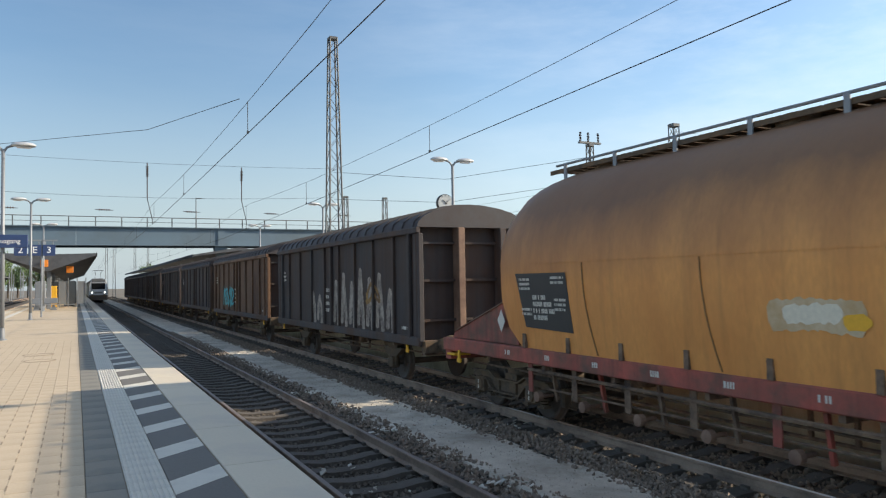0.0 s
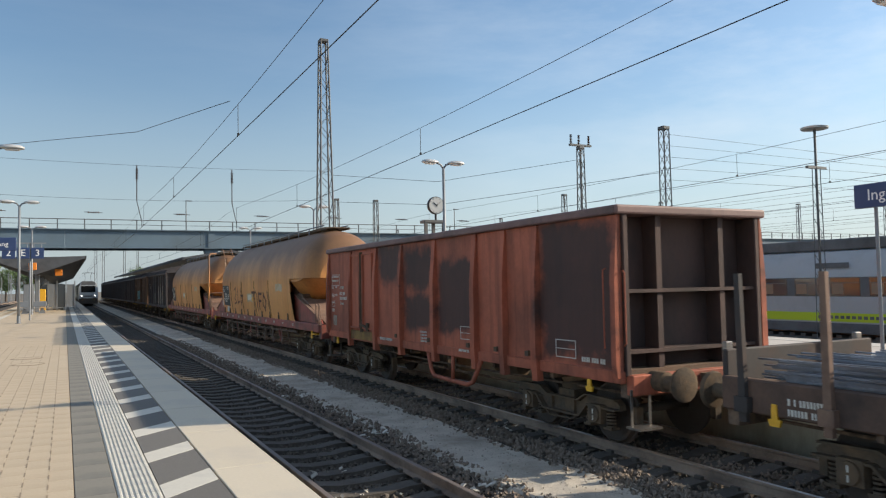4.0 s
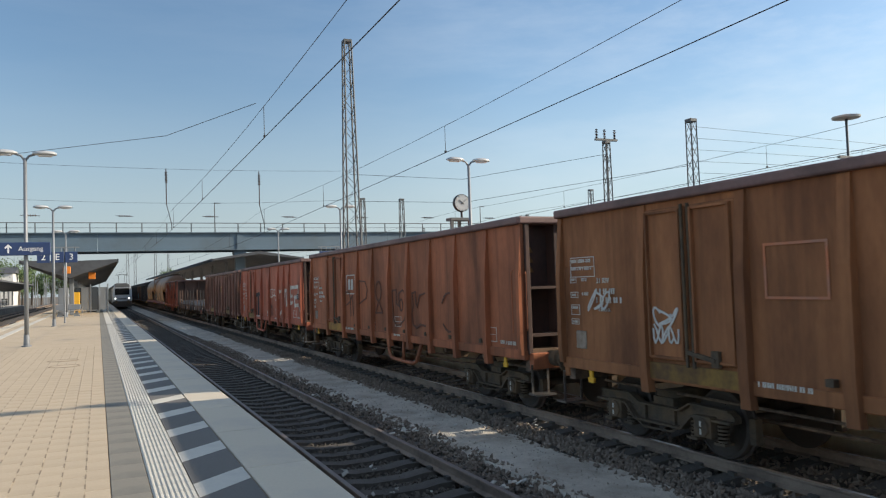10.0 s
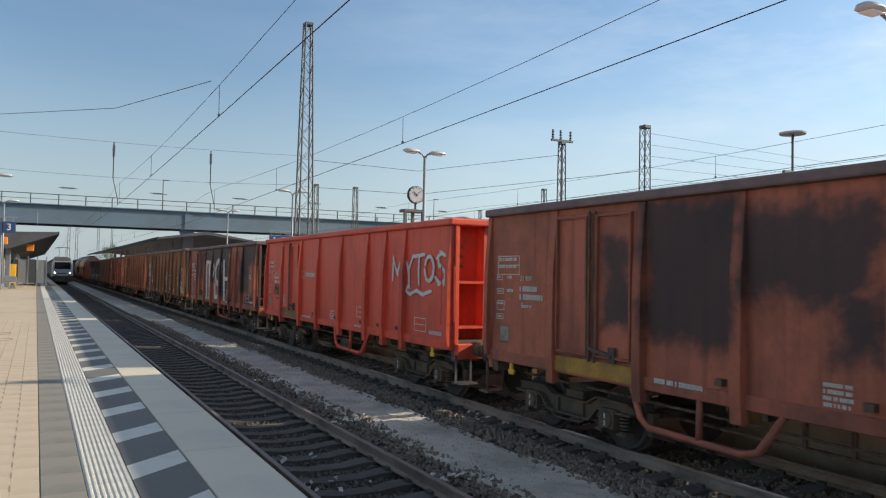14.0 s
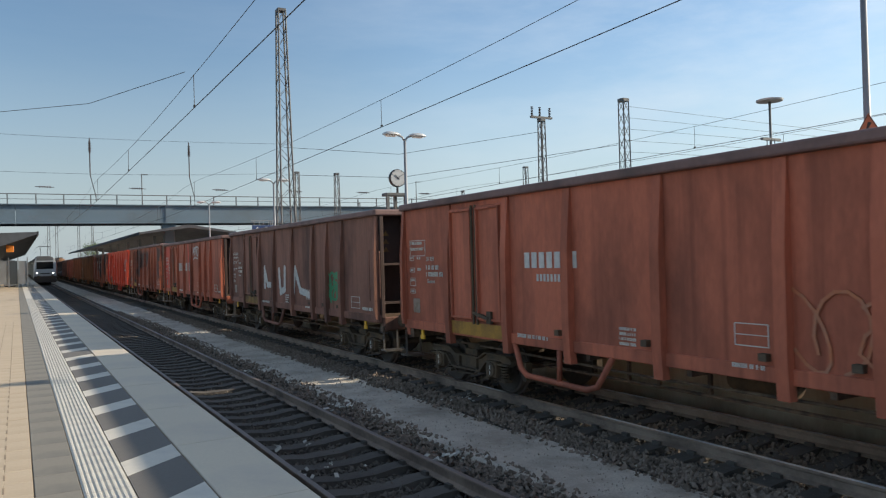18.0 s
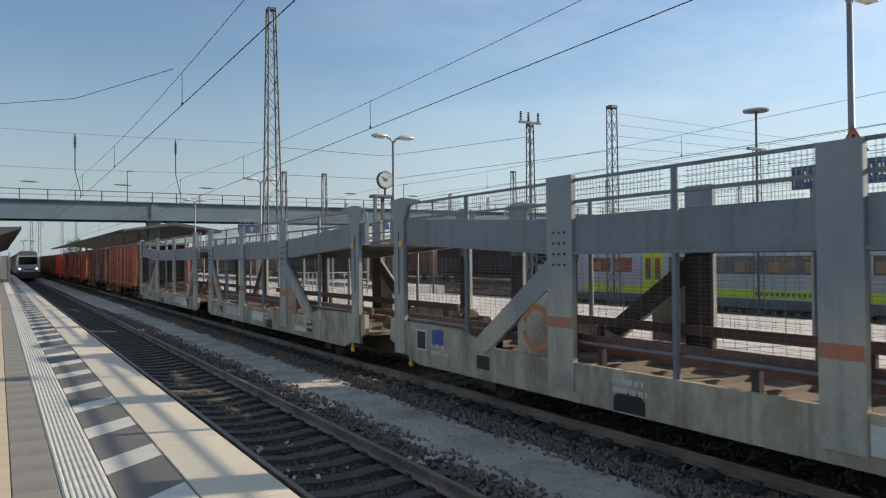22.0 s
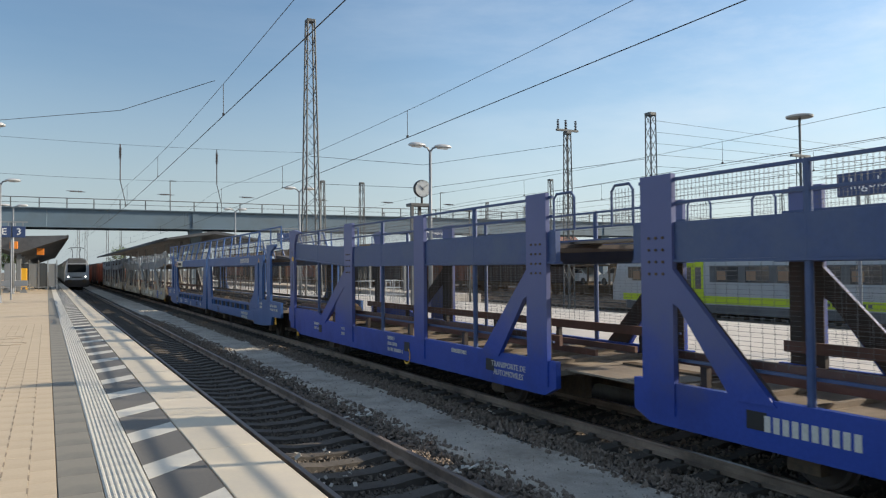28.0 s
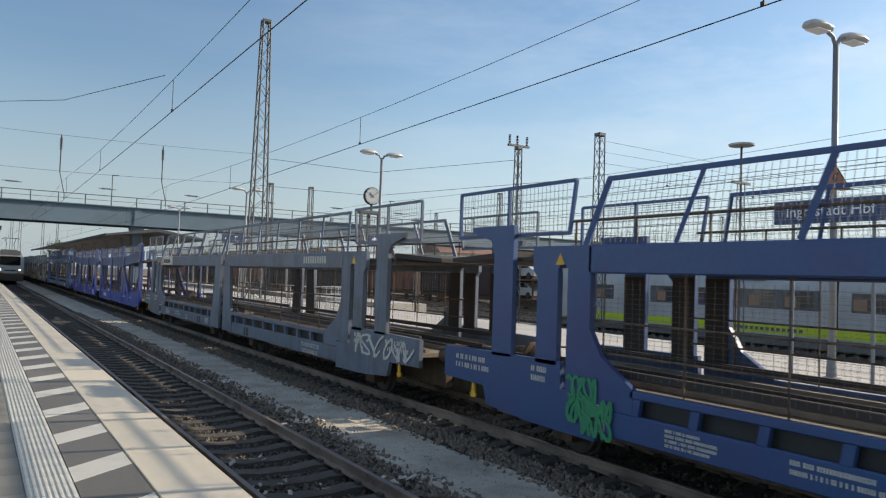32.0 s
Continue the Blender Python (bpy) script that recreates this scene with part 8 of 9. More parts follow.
# ---- platform furniture ----
def lamp(x, y, label, double=True, z0=P, zh=7.35):
    """A tubular lamp post with one or two flat shell heads along x."""
    l = empty("platform_lamp", pose(x, y, z0), label=label, category="street lamp", group="platform lamps")
    H = zh - z0
    part("post", smooth(rod(bmesh.new(), (0, 0, 0), (0, 0, H - 0.2), 0.075, 14, 0.055)), M_GALV, l)
    part("foot_plate", smooth(lathe(bmesh.new(), [(0, 0.16), (0.03, 0.16), (0.05, 0.1), (0.4, 0.085)], (0, 0, 0), "z", 16)), M_GALV, l)
    for s in ((-1, 1) if double else (1,)):
        bm = bmesh.new()
        pipe(bm, [(0, 0, H - 0.3), (s * 0.12, 0, H - 0.12), (s * 0.3, 0, H - 0.06)], 0.04, 8)
        part("arm", bm, M_GALV, l)
        bm = bmesh.new()
        prof = [(0.22, 0.07), (0.36, 0.16), (0.62, 0.20), (0.85, 0.17), (0.97, 0.08)]
        rings = []
        for o, r in prof:
            rings.append([bm.verts.new((s * o, math.cos(a) * r * 1.1, H - 0.04 + (math.sin(a) * r * (0.62 if math.sin(a) > 0 else 0.3)))) for a in [math.tau * k / 14 for k in range(14)]])
        for a, b in zip(rings, rings[1:]):
            for i in range(14):
                bm.faces.new((a[i], a[(i + 1) % 14], b[(i + 1) % 14], b[i]))
        bm.faces.new(rings[0])
        bm.faces.new(rings[-1][::-1])
        bmesh.ops.recalc_face_normals(bm, faces=bm.faces[:])
        hd = part("lamp_head", smooth(bm, 60), M_LAMP, l)
        part("lens", B(*sorted((s * 0.40, s * 0.82)), -0.13, 0.13, H - 0.115, H - 0.095), M_SIGNW, hd)
    return l


for yy in (28.8, 46.2, 63.8):
    lamp(-2.2, yy, "grey double-headed platform lamp post")
for yy in (8.2, 27.4, 45.5, 63.5, 82):
    lamp(14.0, yy, "grey double-headed lamp post on the island platform", zh=7.5)


def yard_lamp(x, y, z):
    l = empty("yard_lamp", pose(x, y, -0.3), label="tall yard lamp with a flat double head", category="street lamp", group="yard lamps")
    H = z + 0.3
    part("post", smooth(rod(bmesh.new(), (0, 0, 0), (0, 0, H), 0.05, 10, 0.05)), M_MAST, l)
    bm = bmesh.new()
    for k in range(9):
        beam(bm, (-0.13, -0.13, H * 0.085 * k), (0.13, 0.13, H * 0.085 * (k + 1)), 0.022, 0.022)
        beam(bm, (0.13, -0.13, H * 0.085 * k), (-0.13, 0.13, H * 0.085 * (k + 1)), 0.022, 0.022)
    for sx in (-1, 1):
        for sy in (-1, 1):
            beam(bm, (sx * 0.15, sy * 0.15, 0), (sx * 0.10, sy * 0.10, H - 1.5), 0.03, 0.03)
    part("lattice_shaft", bm, M_MAST, l)
    part("cross_arm", B(-0.55, 0.55, -0.06, 0.06, H - 1.55, H - 1.45), M_MAST, l)
    part("lamp_head", smooth(lathe(bmesh.new(), [(H, 0.1), (H + 0.03, 0.50), (H + 0.10, 0.52), (H + 0.17, 0.22)], (0, 0, 0), "z", 20)), M_LAMP, l)
    return l


yard_lamp(26.5, 19.46, 8.25)
yard_lamp(24.0, 41.5, 6.0)


def hanging_sign(x, y, z, w, h, words, size, label, posts=(), side=False, arrow=False):
    """A blue enamel sign with white words; side: it faces the track, otherwise it faces along it."""
    s = empty("station_sign", pose(x, y, z, 0, 0, -90 if side else 0), label=label, category="sign", group="station signs")
    part("board", BB(-w / 2, w / 2, -0.05, 0.05, -h / 2, h / 2, r=0.012, seg=1), M_SIGN, s)
    m = Matrix.Translation((0.16 if arrow else 0, -0.052, 0)) @ Matrix.Rotation(radians(90), 4, "X")
    if words:
        lettering("inscription", words, size, m, M_SIGNW, s)
    if arrow:
        bm = bmesh.new()
        ax = -w / 2 + 0.25
        prism(bm, [(ax - 0.025, -0.14), (ax + 0.025, -0.14), (ax + 0.025, 0.05), (ax + 0.10, 0.0), (ax + 0.10, 0.06), (ax, 0.16), (ax - 0.10, 0.06), (ax - 0.10, 0.0), (ax - 0.025, 0.05)], -0.056, -0.051, "y")
        part("arrow", bm, M_SIGNW, s)
    bm = bmesh.new()
    for px, dz in posts:
        rod(bm, (px, 0, h / 2), (px, 0, h / 2 + dz), 0.025, 8)
    if bm.verts:
        part("hanger", bm, M_GALV, s)
    else:
        bm.free()
    return s


hanging_sign(-2.2, 28.66, 4.05, 1.5, 0.44, "Ausgang", 0.22, "blue exit sign on a lamp post", arrow=True)
for xx, word in ((-2.95, "2"), (-2.2, "E"), (-1.45, "3")):
    hanging_sign(xx, 50.6, 4.75, 0.68, 0.66, word, 0.55, "blue platform number sign with a white character", [(-0.2, 0.25), (0.2, 0.25)])
gantry = empty("sign_gantry", pose(-2.2, 50.6, P), label="thin grey post and beam carrying platform signs", category="sign gantry")
part("sign_beam", B(-1.2, 1.2, -0.04, 0.04, 4.54, 4.62), M_GALV, gantry)
part("post", rod(bmesh.new(), (0.36, 0.1, 0), (0.36, 0.1, 4.6), 0.05, 10), M_GALV, gantry)
for yy in (7.4, 9.0):
    solid("sign_post", rod(bmesh.new(), (13.95, yy, P), (13.95, yy, 4.2), 0.035, 8), M_GALV, "slim grey post of the station name sign", "sign post", group="station signs")
hanging_sign(13.8, 8.16, 3.98, 2.3, 0.46, "Ingolstadt Hbf", 0.31, "blue station name sign on the island platform", side=True)
hanging_sign(14.5, 28.155, 3.9, 1.2, 0.42, "Ausgang", 0.16, "blue exit sign below the clock", arrow=True)
gantry = empty("sign_gantry", pose(16.25, 55.0, P), label="thin grey post and beam carrying platform signs", category="sign gantry")
part("sign_beam", B(-1.1, 1.1, -0.04, 0.04, 4.66, 4.72), M_GALV, gantry)
part("post", rod(bmesh.new(), (0.36, 0.1, 0), (0.36, 0.1, 4.68), 0.05, 10), M_GALV, gantry)
for xx, word in ((15.55, "4"), (16.25, "E"), (16.95, "5")):
    hanging_sign(xx, 55.0, 4.78, 0.68, 0.66, word, 0.55, "blue platform number sign with a white character", [(-0.2, 0.3), (0.2, 0.3)])


def hazard(x, y, z):
    s = empty("warning_sign", pose(x, y, z, 0, 0, -62), label="orange-framed triangular high voltage warning sign", category="sign")
    bm = bmesh.new()
    prism(bm, [(-0.27, -0.24), (0.27, -0.24), (0.0, 0.27)], -0.02, 0.02, "y")
    part("plate", bm, M_ORANGEL, s)
    bm = bmesh.new()
    for a, b in (((-0.25, -0.22), (0.25, -0.22)), ((0.25, -0.22), (0, 0.24)), ((0, 0.24), (-0.25, -0.22))):
        beam(bm, (a[0], -0.026, a[1]), (b[0], -0.026, b[1]), 0.01, 0.045, (0, 1, 0))
    part("frame", bm, M_BLACK, s)
    bm = bmesh.new()
    prism(bm, [(-0.01, 0.1), (0.05, 0.08), (0.0, -0.02), (0.04, -0.02), (-0.03, -0.16), (-0.02, -0.05), (-0.05, -0.05)], -0.028, -0.022, "y")
    part("bolt_mark", bm, M_BLACK, s)


hazard(13.9, 8.12, 4.62)


def clock(x, y):
    c = empty("station_clock", pose(x, y, P), label="round white station clock on a dark steel frame", category="clock")
    for xx, yy in ((-0.42, 0), (0.42, 0), (0.1, 0.35)):
        bm = B(xx - 0.06, xx + 0.06, yy - 0.06, yy + 0.06, 0, 4.35)
        part("frame_post", bm, M_MAST, c)
    part("frame_head", BB(-0.5, 0.5, -0.08, 0.43, 4.27, 4.40, r=0.02, seg=1), M_MAST, c)
    q = part("clock_case", smooth(lathe(bmesh.new(), [(-0.10, 0.36), (-0.08, 0.375), (0.06, 0.375), (0.08, 0.36)], (0.05, 0, 5.02), "y", 32)), M_BLACK, c)
    part("clock_face", lathe(bmesh.new(), [(-0.106, 0.345), (-0.101, 0.345)], (0.05, 0, 5.02), "y", 32), M_CLOCK, q)
    bm = bmesh.new()
    for k in range(12):
        a = k * math.tau / 12
        beam(bm, (0.05 + math.sin(a) * 0.285, -0.11, 5.02 + math.cos(a) * 0.285), (0.05 + math.sin(a) * 0.335, -0.11, 5.02 + math.cos(a) * 0.335), 0.008, 0.028, (0, 1, 0))
    part("hour_marks", bm, M_BLACK, q)
    bm = bmesh.new()
    for a, r, wd in ((radians(-48), 0.19, 0.04), (radians(52), 0.28, 0.028)):
        beam(bm, (0.05 - math.sin(a) * 0.08, -0.115, 5.02 - math.cos(a) * 0.08), (0.05 + math.sin(a) * r, -0.115, 5.02 + math.cos(a) * r), 0.008, wd, (0, 1, 0))
    part("clock_hand", bm, M_BLACK, q)
    part("clock_stem", rod(bmesh.new(), (0.05, 0, 4.4), (0.05, 0, 4.68), 0.05, 8), M_BLACK, c)


clock(14.0, 28.3)


def rail_pen(x, y):
    r = empty("stair_railing", pose(x, y, P), label="white tubular railing round a platform stair", category="railing")
    for x0, x1, y0, y1 in ((-1.0, 1.4, 0, 0), (-1.0, -1.0, 0, 2.2), (1.4, 1.4, 0, 2.2)):
        bm = bmesh.new()
        for z in (0.35, 0.7, 1.05):
            rod(bm, (x0, y0, z), (x1, y1, z), 0.025, 6)
        n = 4
        for k in range(n + 1):
            t = k / n
            rod(bm, (x0 + (x1 - x0) * t, y0 + (y1 - y0) * t, 0), (x0 + (x1 - x0) * t, y0 + (y1 - y0) * t, 1.05), 0.025, 6)
        part("rail_panel", bm, M_LAMP, r)


rail_pen(14.2, 33.5)


def canopy(x, y0, y1, half, z, label, legs, butterfly=True):
    c = empty("platform_canopy", label=label, category="canopy", kind="structure")
    bm = bmesh.new()
    dz = 1.15 if butterfly else -0.7
    prism(bm, [(x - half, z), (x, z - (0.1 if butterfly else dz)), (x + half, z), (x + half, z - 0.16), (x, z - dz - 0.3), (x - half, z - 0.16)], y0, y1, "y")
    part("roof", bm, M_ROOF, c)
    for s in (-1, 1):
        part("fascia", B(x + s * half - 0.05, x + s * half + 0.05, y0, y1, z - 0.24, z + 0.03), M_ROOF, c)
    for yy in legs:
        part("column", BB(x - 0.17, x + 0.17, yy - 0.17, yy + 0.17, P, z - dz - 0.1, r=0.03, seg=1), M_GALV, c)
    return c


canopy(-2.0, 66.5, 178, 3.5, 5.25, "dark butterfly canopy over the platform", [70 + 12 * k for k in range(9)])
canopy(14.0, 72.0, 178, 4.3, 5.35, "dark pitched canopy over the island platform", [80 + 12 * k for k in range(8)], False)
def thin_canopy(x, y0, y1, z):
    c = empty("platform_canopy", label="thin pale canopy of a further platform", category="canopy", kind="structure")
    bm = bmesh.new()
    prism(bm, [(x - 3.2, z), (x, z - 0.22), (x + 3.2, z + 0.12), (x + 3.2, z + 0.02), (x, z - 0.40), (x - 3.2, z - 0.10)], y0, y1, "y")
    part("roof", bm, M_ROOFL, c)
    for k in range(8):
        part("column", BB(x - 0.12, x + 0.12, y0 + 2 + k * 8 - 0.12, y0 + 2 + k * 8 + 0.12, -0.3, z - 0.3, r=0.02, seg=1), M_GALV, c)


thin_canopy(28.0, 58.0, 120, 4.55)
yard_platform = solid("far_platform", B(26.3, 29.9, 50, 170, -0.5, 0.35), M_PAVE5, "narrow pale platform under the further canopy", "platform", "structure")
o = empty("orange_box", pose(27.2, 57.6, 3.3), label="orange box hanging under the further canopy", category="fare sign")
part("housing", BB(-0.36, 0.36, -0.15, 0.15, -0.38, 0.38, r=0.03, seg=1), M_ORANGEB, o)
part("bracket", pipe(bmesh.new(), [(0, 0, 0.3), (0, 0.3, 0.5), (0, 0.9, 0.9)], 0.04, 8), M_GALV, o)


def bench(x, y):
    b = empty("bench", pose(x, y, P), label="grey wire mesh bench on the platform", category="bench")
    part("seat", BB(-0.9, 0.9, -0.25, 0.25, 0.40, 0.46, r=0.02, seg=1), M_GALV, b)
    part("backrest", BB(-0.9, 0.9, 0.22, 0.28, 0.50, 0.95, r=0.02, seg=1), M_GALV, b)
    for xx in (-0.6, 0.6):
        bm = bmesh.new()
        prism(bm, [(xx - 0.25, 0), (xx + 0.25, 0), (xx + 0.06, 0.42), (xx - 0.06, 0.42)], -0.05, 0.05, "y")
        part("leg", bm, M_GALV, b)


bench(-2.15, 66.0)
for xx, yy, ww, hh, z0, mm, nm in ((-2.55, 68.2, 0.75, 2.3, 0, M_GALV, "ticket_machine"), (-1.75, 72.5, 0.6, 1.9, 0, M_YELLOW, "timetable_case"), (-0.55, 78.0, 0.9, 2.4, 0, M_GALV, "info_pillar")):
    o = empty(nm, pose(xx, yy, P), label="upright platform " + nm.replace("_", " ") + " under the canopy", category=nm.replace("_", " "))
    part("cabinet", BB(-ww / 2, ww / 2, -0.2, 0.2, z0 + 0.1, z0 + hh, r=0.03, seg=1), mm, o)
    part("plinth", B(-ww / 2 + 0.05, ww / 2 - 0.05, -0.15, 0.15, 0, z0 + 0.11), M_BLACK, o)
for xx, yy, z in ((-2.22, 66.0, 4.42), (-0.45, 69.0, 4.0)):
    o = empty("orange_box", pose(xx, yy, z), label="orange box hanging under the canopy edge", category="fare sign")
    part("housing", BB(-0.27, 0.27, -0.13, 0.13, -0.28, 0.28, r=0.03, seg=1), M_ORANGEB, o)
    part("bracket", pipe(bmesh.new(), [(0, 0, 0.3), (0, 0.3, 0.2), (0, 0.9, -0.1)], 0.04, 8), M_GALV, o)
shelter = empty("glass_shelter", pose(-0.6, 74.0, P), label="glazed shelter with grey posts under the canopy", category="shelter")
for k in range(5):
    part("shelter_post", B(-1.4 + k * 0.7 - 0.04, -1.4 + k * 0.7 + 0.04, -0.05, 0.05, 0, 2.6), M_GALV, shelter)
for k in range(4):
    part("pane", B(-1.34 + k * 0.7, -0.76 + k * 0.7, -0.01, 0.01, 0.3, 2.3), M_GALV if k % 2 else M_GLASS, shelter)
for xx, yy, rr in ((-0.75, 20.0, 0.33), (-0.85, 21.8, 0.35)):
    bm = lathe(bmesh.new(), [(P + 0.0015, rr), (P + 0.004, rr - 0.01)], (xx, yy, 0), "z", 28)
    o = solid("manhole_cover", bm, M_PAVER, "round paved manhole cover with a dark rim", "manhole cover")
    bm = bmesh.new()
    for k in range(28):
        a, b = k * math.tau / 28, (k + 1) * math.tau / 28
        beam(bm, (xx + math.cos(a) * rr, yy + math.sin(a) * rr, P + 0.004), (xx + math.cos(b) * rr, yy + math.sin(b) * rr, P + 0.004), 0.03, 0.006)
    part("rim", bm, M_JOINT, o)


# ---- parked railcar ----
def railcar():
    X, yf = 30.5, 35.7
    c = empty("railcar", pose(X + 1.42, 0, -0.18), label="parked white railcar with lime green doors and stripe", category="train")
    sec = [(-1.42, 0.55), (-1.42, 1.0), (-1.45, 1.6), (-1.44, 2.4), (-1.36, 3.25), (-1.05, 3.72), (-0.4, 3.9), (0.4, 3.9), (1.05, 3.72), (1.36, 3.25), (1.44, 2.4), (1.42, 0.55)]

    def hull(y0, y1, nose):
        bm = bmesh.new()
        sts = [(y0, 1.0, 0), (y1 - 2.2, 1.0, 0), (y1 - 1.0, 0.97, 0), (y1 - 0.35, 0.9, 0), (y1, 0.78, 0)] if nose else [(y0, 1, 0), (y1, 1, 0)]
        rings = []
        for y, k, _ in sts:
            rings.append([bm.verts.new((x * k, y - (0.75 * max(0, (z - 1.5) / 2.4) * (1 - k) * 6 if nose else 0), z if k == 1 else 0.55 + (z - 0.55) * (0.6 + 0.4 * k))) for x, z in sec])
        n = len(sec)
        for a, b in zip(rings, rings[1:]):
            for i in range(n):
                bm.faces.new((a[i], a[(i + 1) % n], b[(i + 1) % n], b[i]))
        bm.faces.new(rings[0][::-1])
        bm.faces.new(rings[-1])
        bmesh.ops.recalc_face_normals(bm, faces=bm.faces[:])
        return smooth(bm, 40)
    part("car_body", hull(18.0, yf, True), M_AGW, c)
    part("car_body", hull(-0.5, 17.6, False), M_AGW, c)
    part("car_body", hull(-19.0, -0.9, False), M_AGW, c)
    for y in (17.8, -0.7):
        part("gangway", B(-1.2, 1.2, y - 0.22, y + 0.22, 0.6, 3.6), M_BLACK, c)
    part("underbody", B(-1.3, 1.3, -19, yf - 1.4, 0.15, 0.6), M_AGD, c)
    part("lime_stripe", B(-1.445, -1.425, -18.9, yf - 1.3, 0.62, 1.0), M_AGG, c, "lime green stripe")
    part("skirt_band", B(-1.41, -1.31, -18.9, yf - 1.6, 0.12, 0.60), M_AGD, c, "dark equipment skirt")

    def window(y0, y1, z0=1.75, z1=2.55):
        wd = part("window", BB(-1.462, -1.43, y0, y1, z0, z1, r=0.01, seg=1), M_GLASS, c)
        part("window_inside", B(-1.466, -1.4625, y0 + (y1 - y0) * 0.55, y1 - 0.08, z0 + 0.08, z1 - 0.25), M_SEATS, wd)
        part("window_bar", B(-1.47, -1.4665, y0 + 0.05, y1 - 0.05, z1 - 0.24, z1 - 0.20), M_AGD, wd)

    def door(y):
        d = part("door", B(-1.465, -1.43, y - 0.68, y + 0.68, 0.42, 2.85), M_AGG, c, "lime green double door")
        for s in (-1, 1):
            part("door_window", B(-1.47, -1.466, y + s * 0.34 - 0.2, y + s * 0.34 + 0.2, 1.35, 2.5), M_GLASS, d)
        part("door_gap", B(-1.47, -1.466, y - 0.015, y + 0.015, 0.45, 2.83), M_BLACK, d)
    for y in (28.9, 10.0, -8.5):
        door(y)
    part("cab_window", B(-1.455, -1.425, yf - 2.4, yf - 1.75, 1.9, 2.55), M_GLASS, c)
    for y in (31.2, 32.9):
        window(y - 0.7, y + 0.7)
    part("window_band", B(-1.449, -1.43, 18.4, 27.8, 1.72, 2.58), M_AGD, c)
    for k in range(5):
        window(18.7 + k * 1.82, 20.1 + k * 1.82)
    for k in range(3):
        window(12.0 + k * 1.82, 13.4 + k * 1.82)
        window(0.6 + k * 2.6, 2.4 + k * 2.6)
        window(-17.0 + k * 2.6, -15.2 + k * 2.6)
    bm = bmesh.new()
    prism(bm, [(yf - 0.55, 3.0), (yf + 0.05, 1.95), (yf + 0.05, 1.6), (yf - 0.4, 1.7)], -1.1, 1.1)
    part("windscreen", bm, M_GLASS, c)
    for y0, y1, h in ((31, 27, 0.3), (26, 19, 0.42), (16, 10, 0.35), (8, 1, 0.42), (-3, -12, 0.4)):
        part("roof_unit", BB(-0.95, 0.95, y1, y0, 3.8, 3.88 + h, r=0.06), M_AGD, c)
    bm = bmesh.new()
    box(bm, -1.456, -1.45, 21.0, 22.6, 2.98, 3.22)
    part("brand_bars", bm, M_AGD, c)
    bm = bmesh.new()
    for k in range(13):
        box(bm, -1.450, -1.446, 16.4 - k * 0.27 + 6, 16.58 - k * 0.27 + 6, 0.74, 0.88)
    part("stripe_bars", bm, M_AGD, c)
    for y in (yf - 5, 18, 0, -15):
        for a in (-1.1, 1.1):
            part("wheelset", smooth(lathe(bmesh.new(), [(-0.8, 0.3), (-0.8, 0.42), (-0.7, 0.42), (-0.7, 0.1), (0.7, 0.1), (0.7, 0.42), (0.8, 0.42), (0.8, 0.3)], (0, y + a, 0.42), "x", 20)), M_GEAR, c)


railcar()


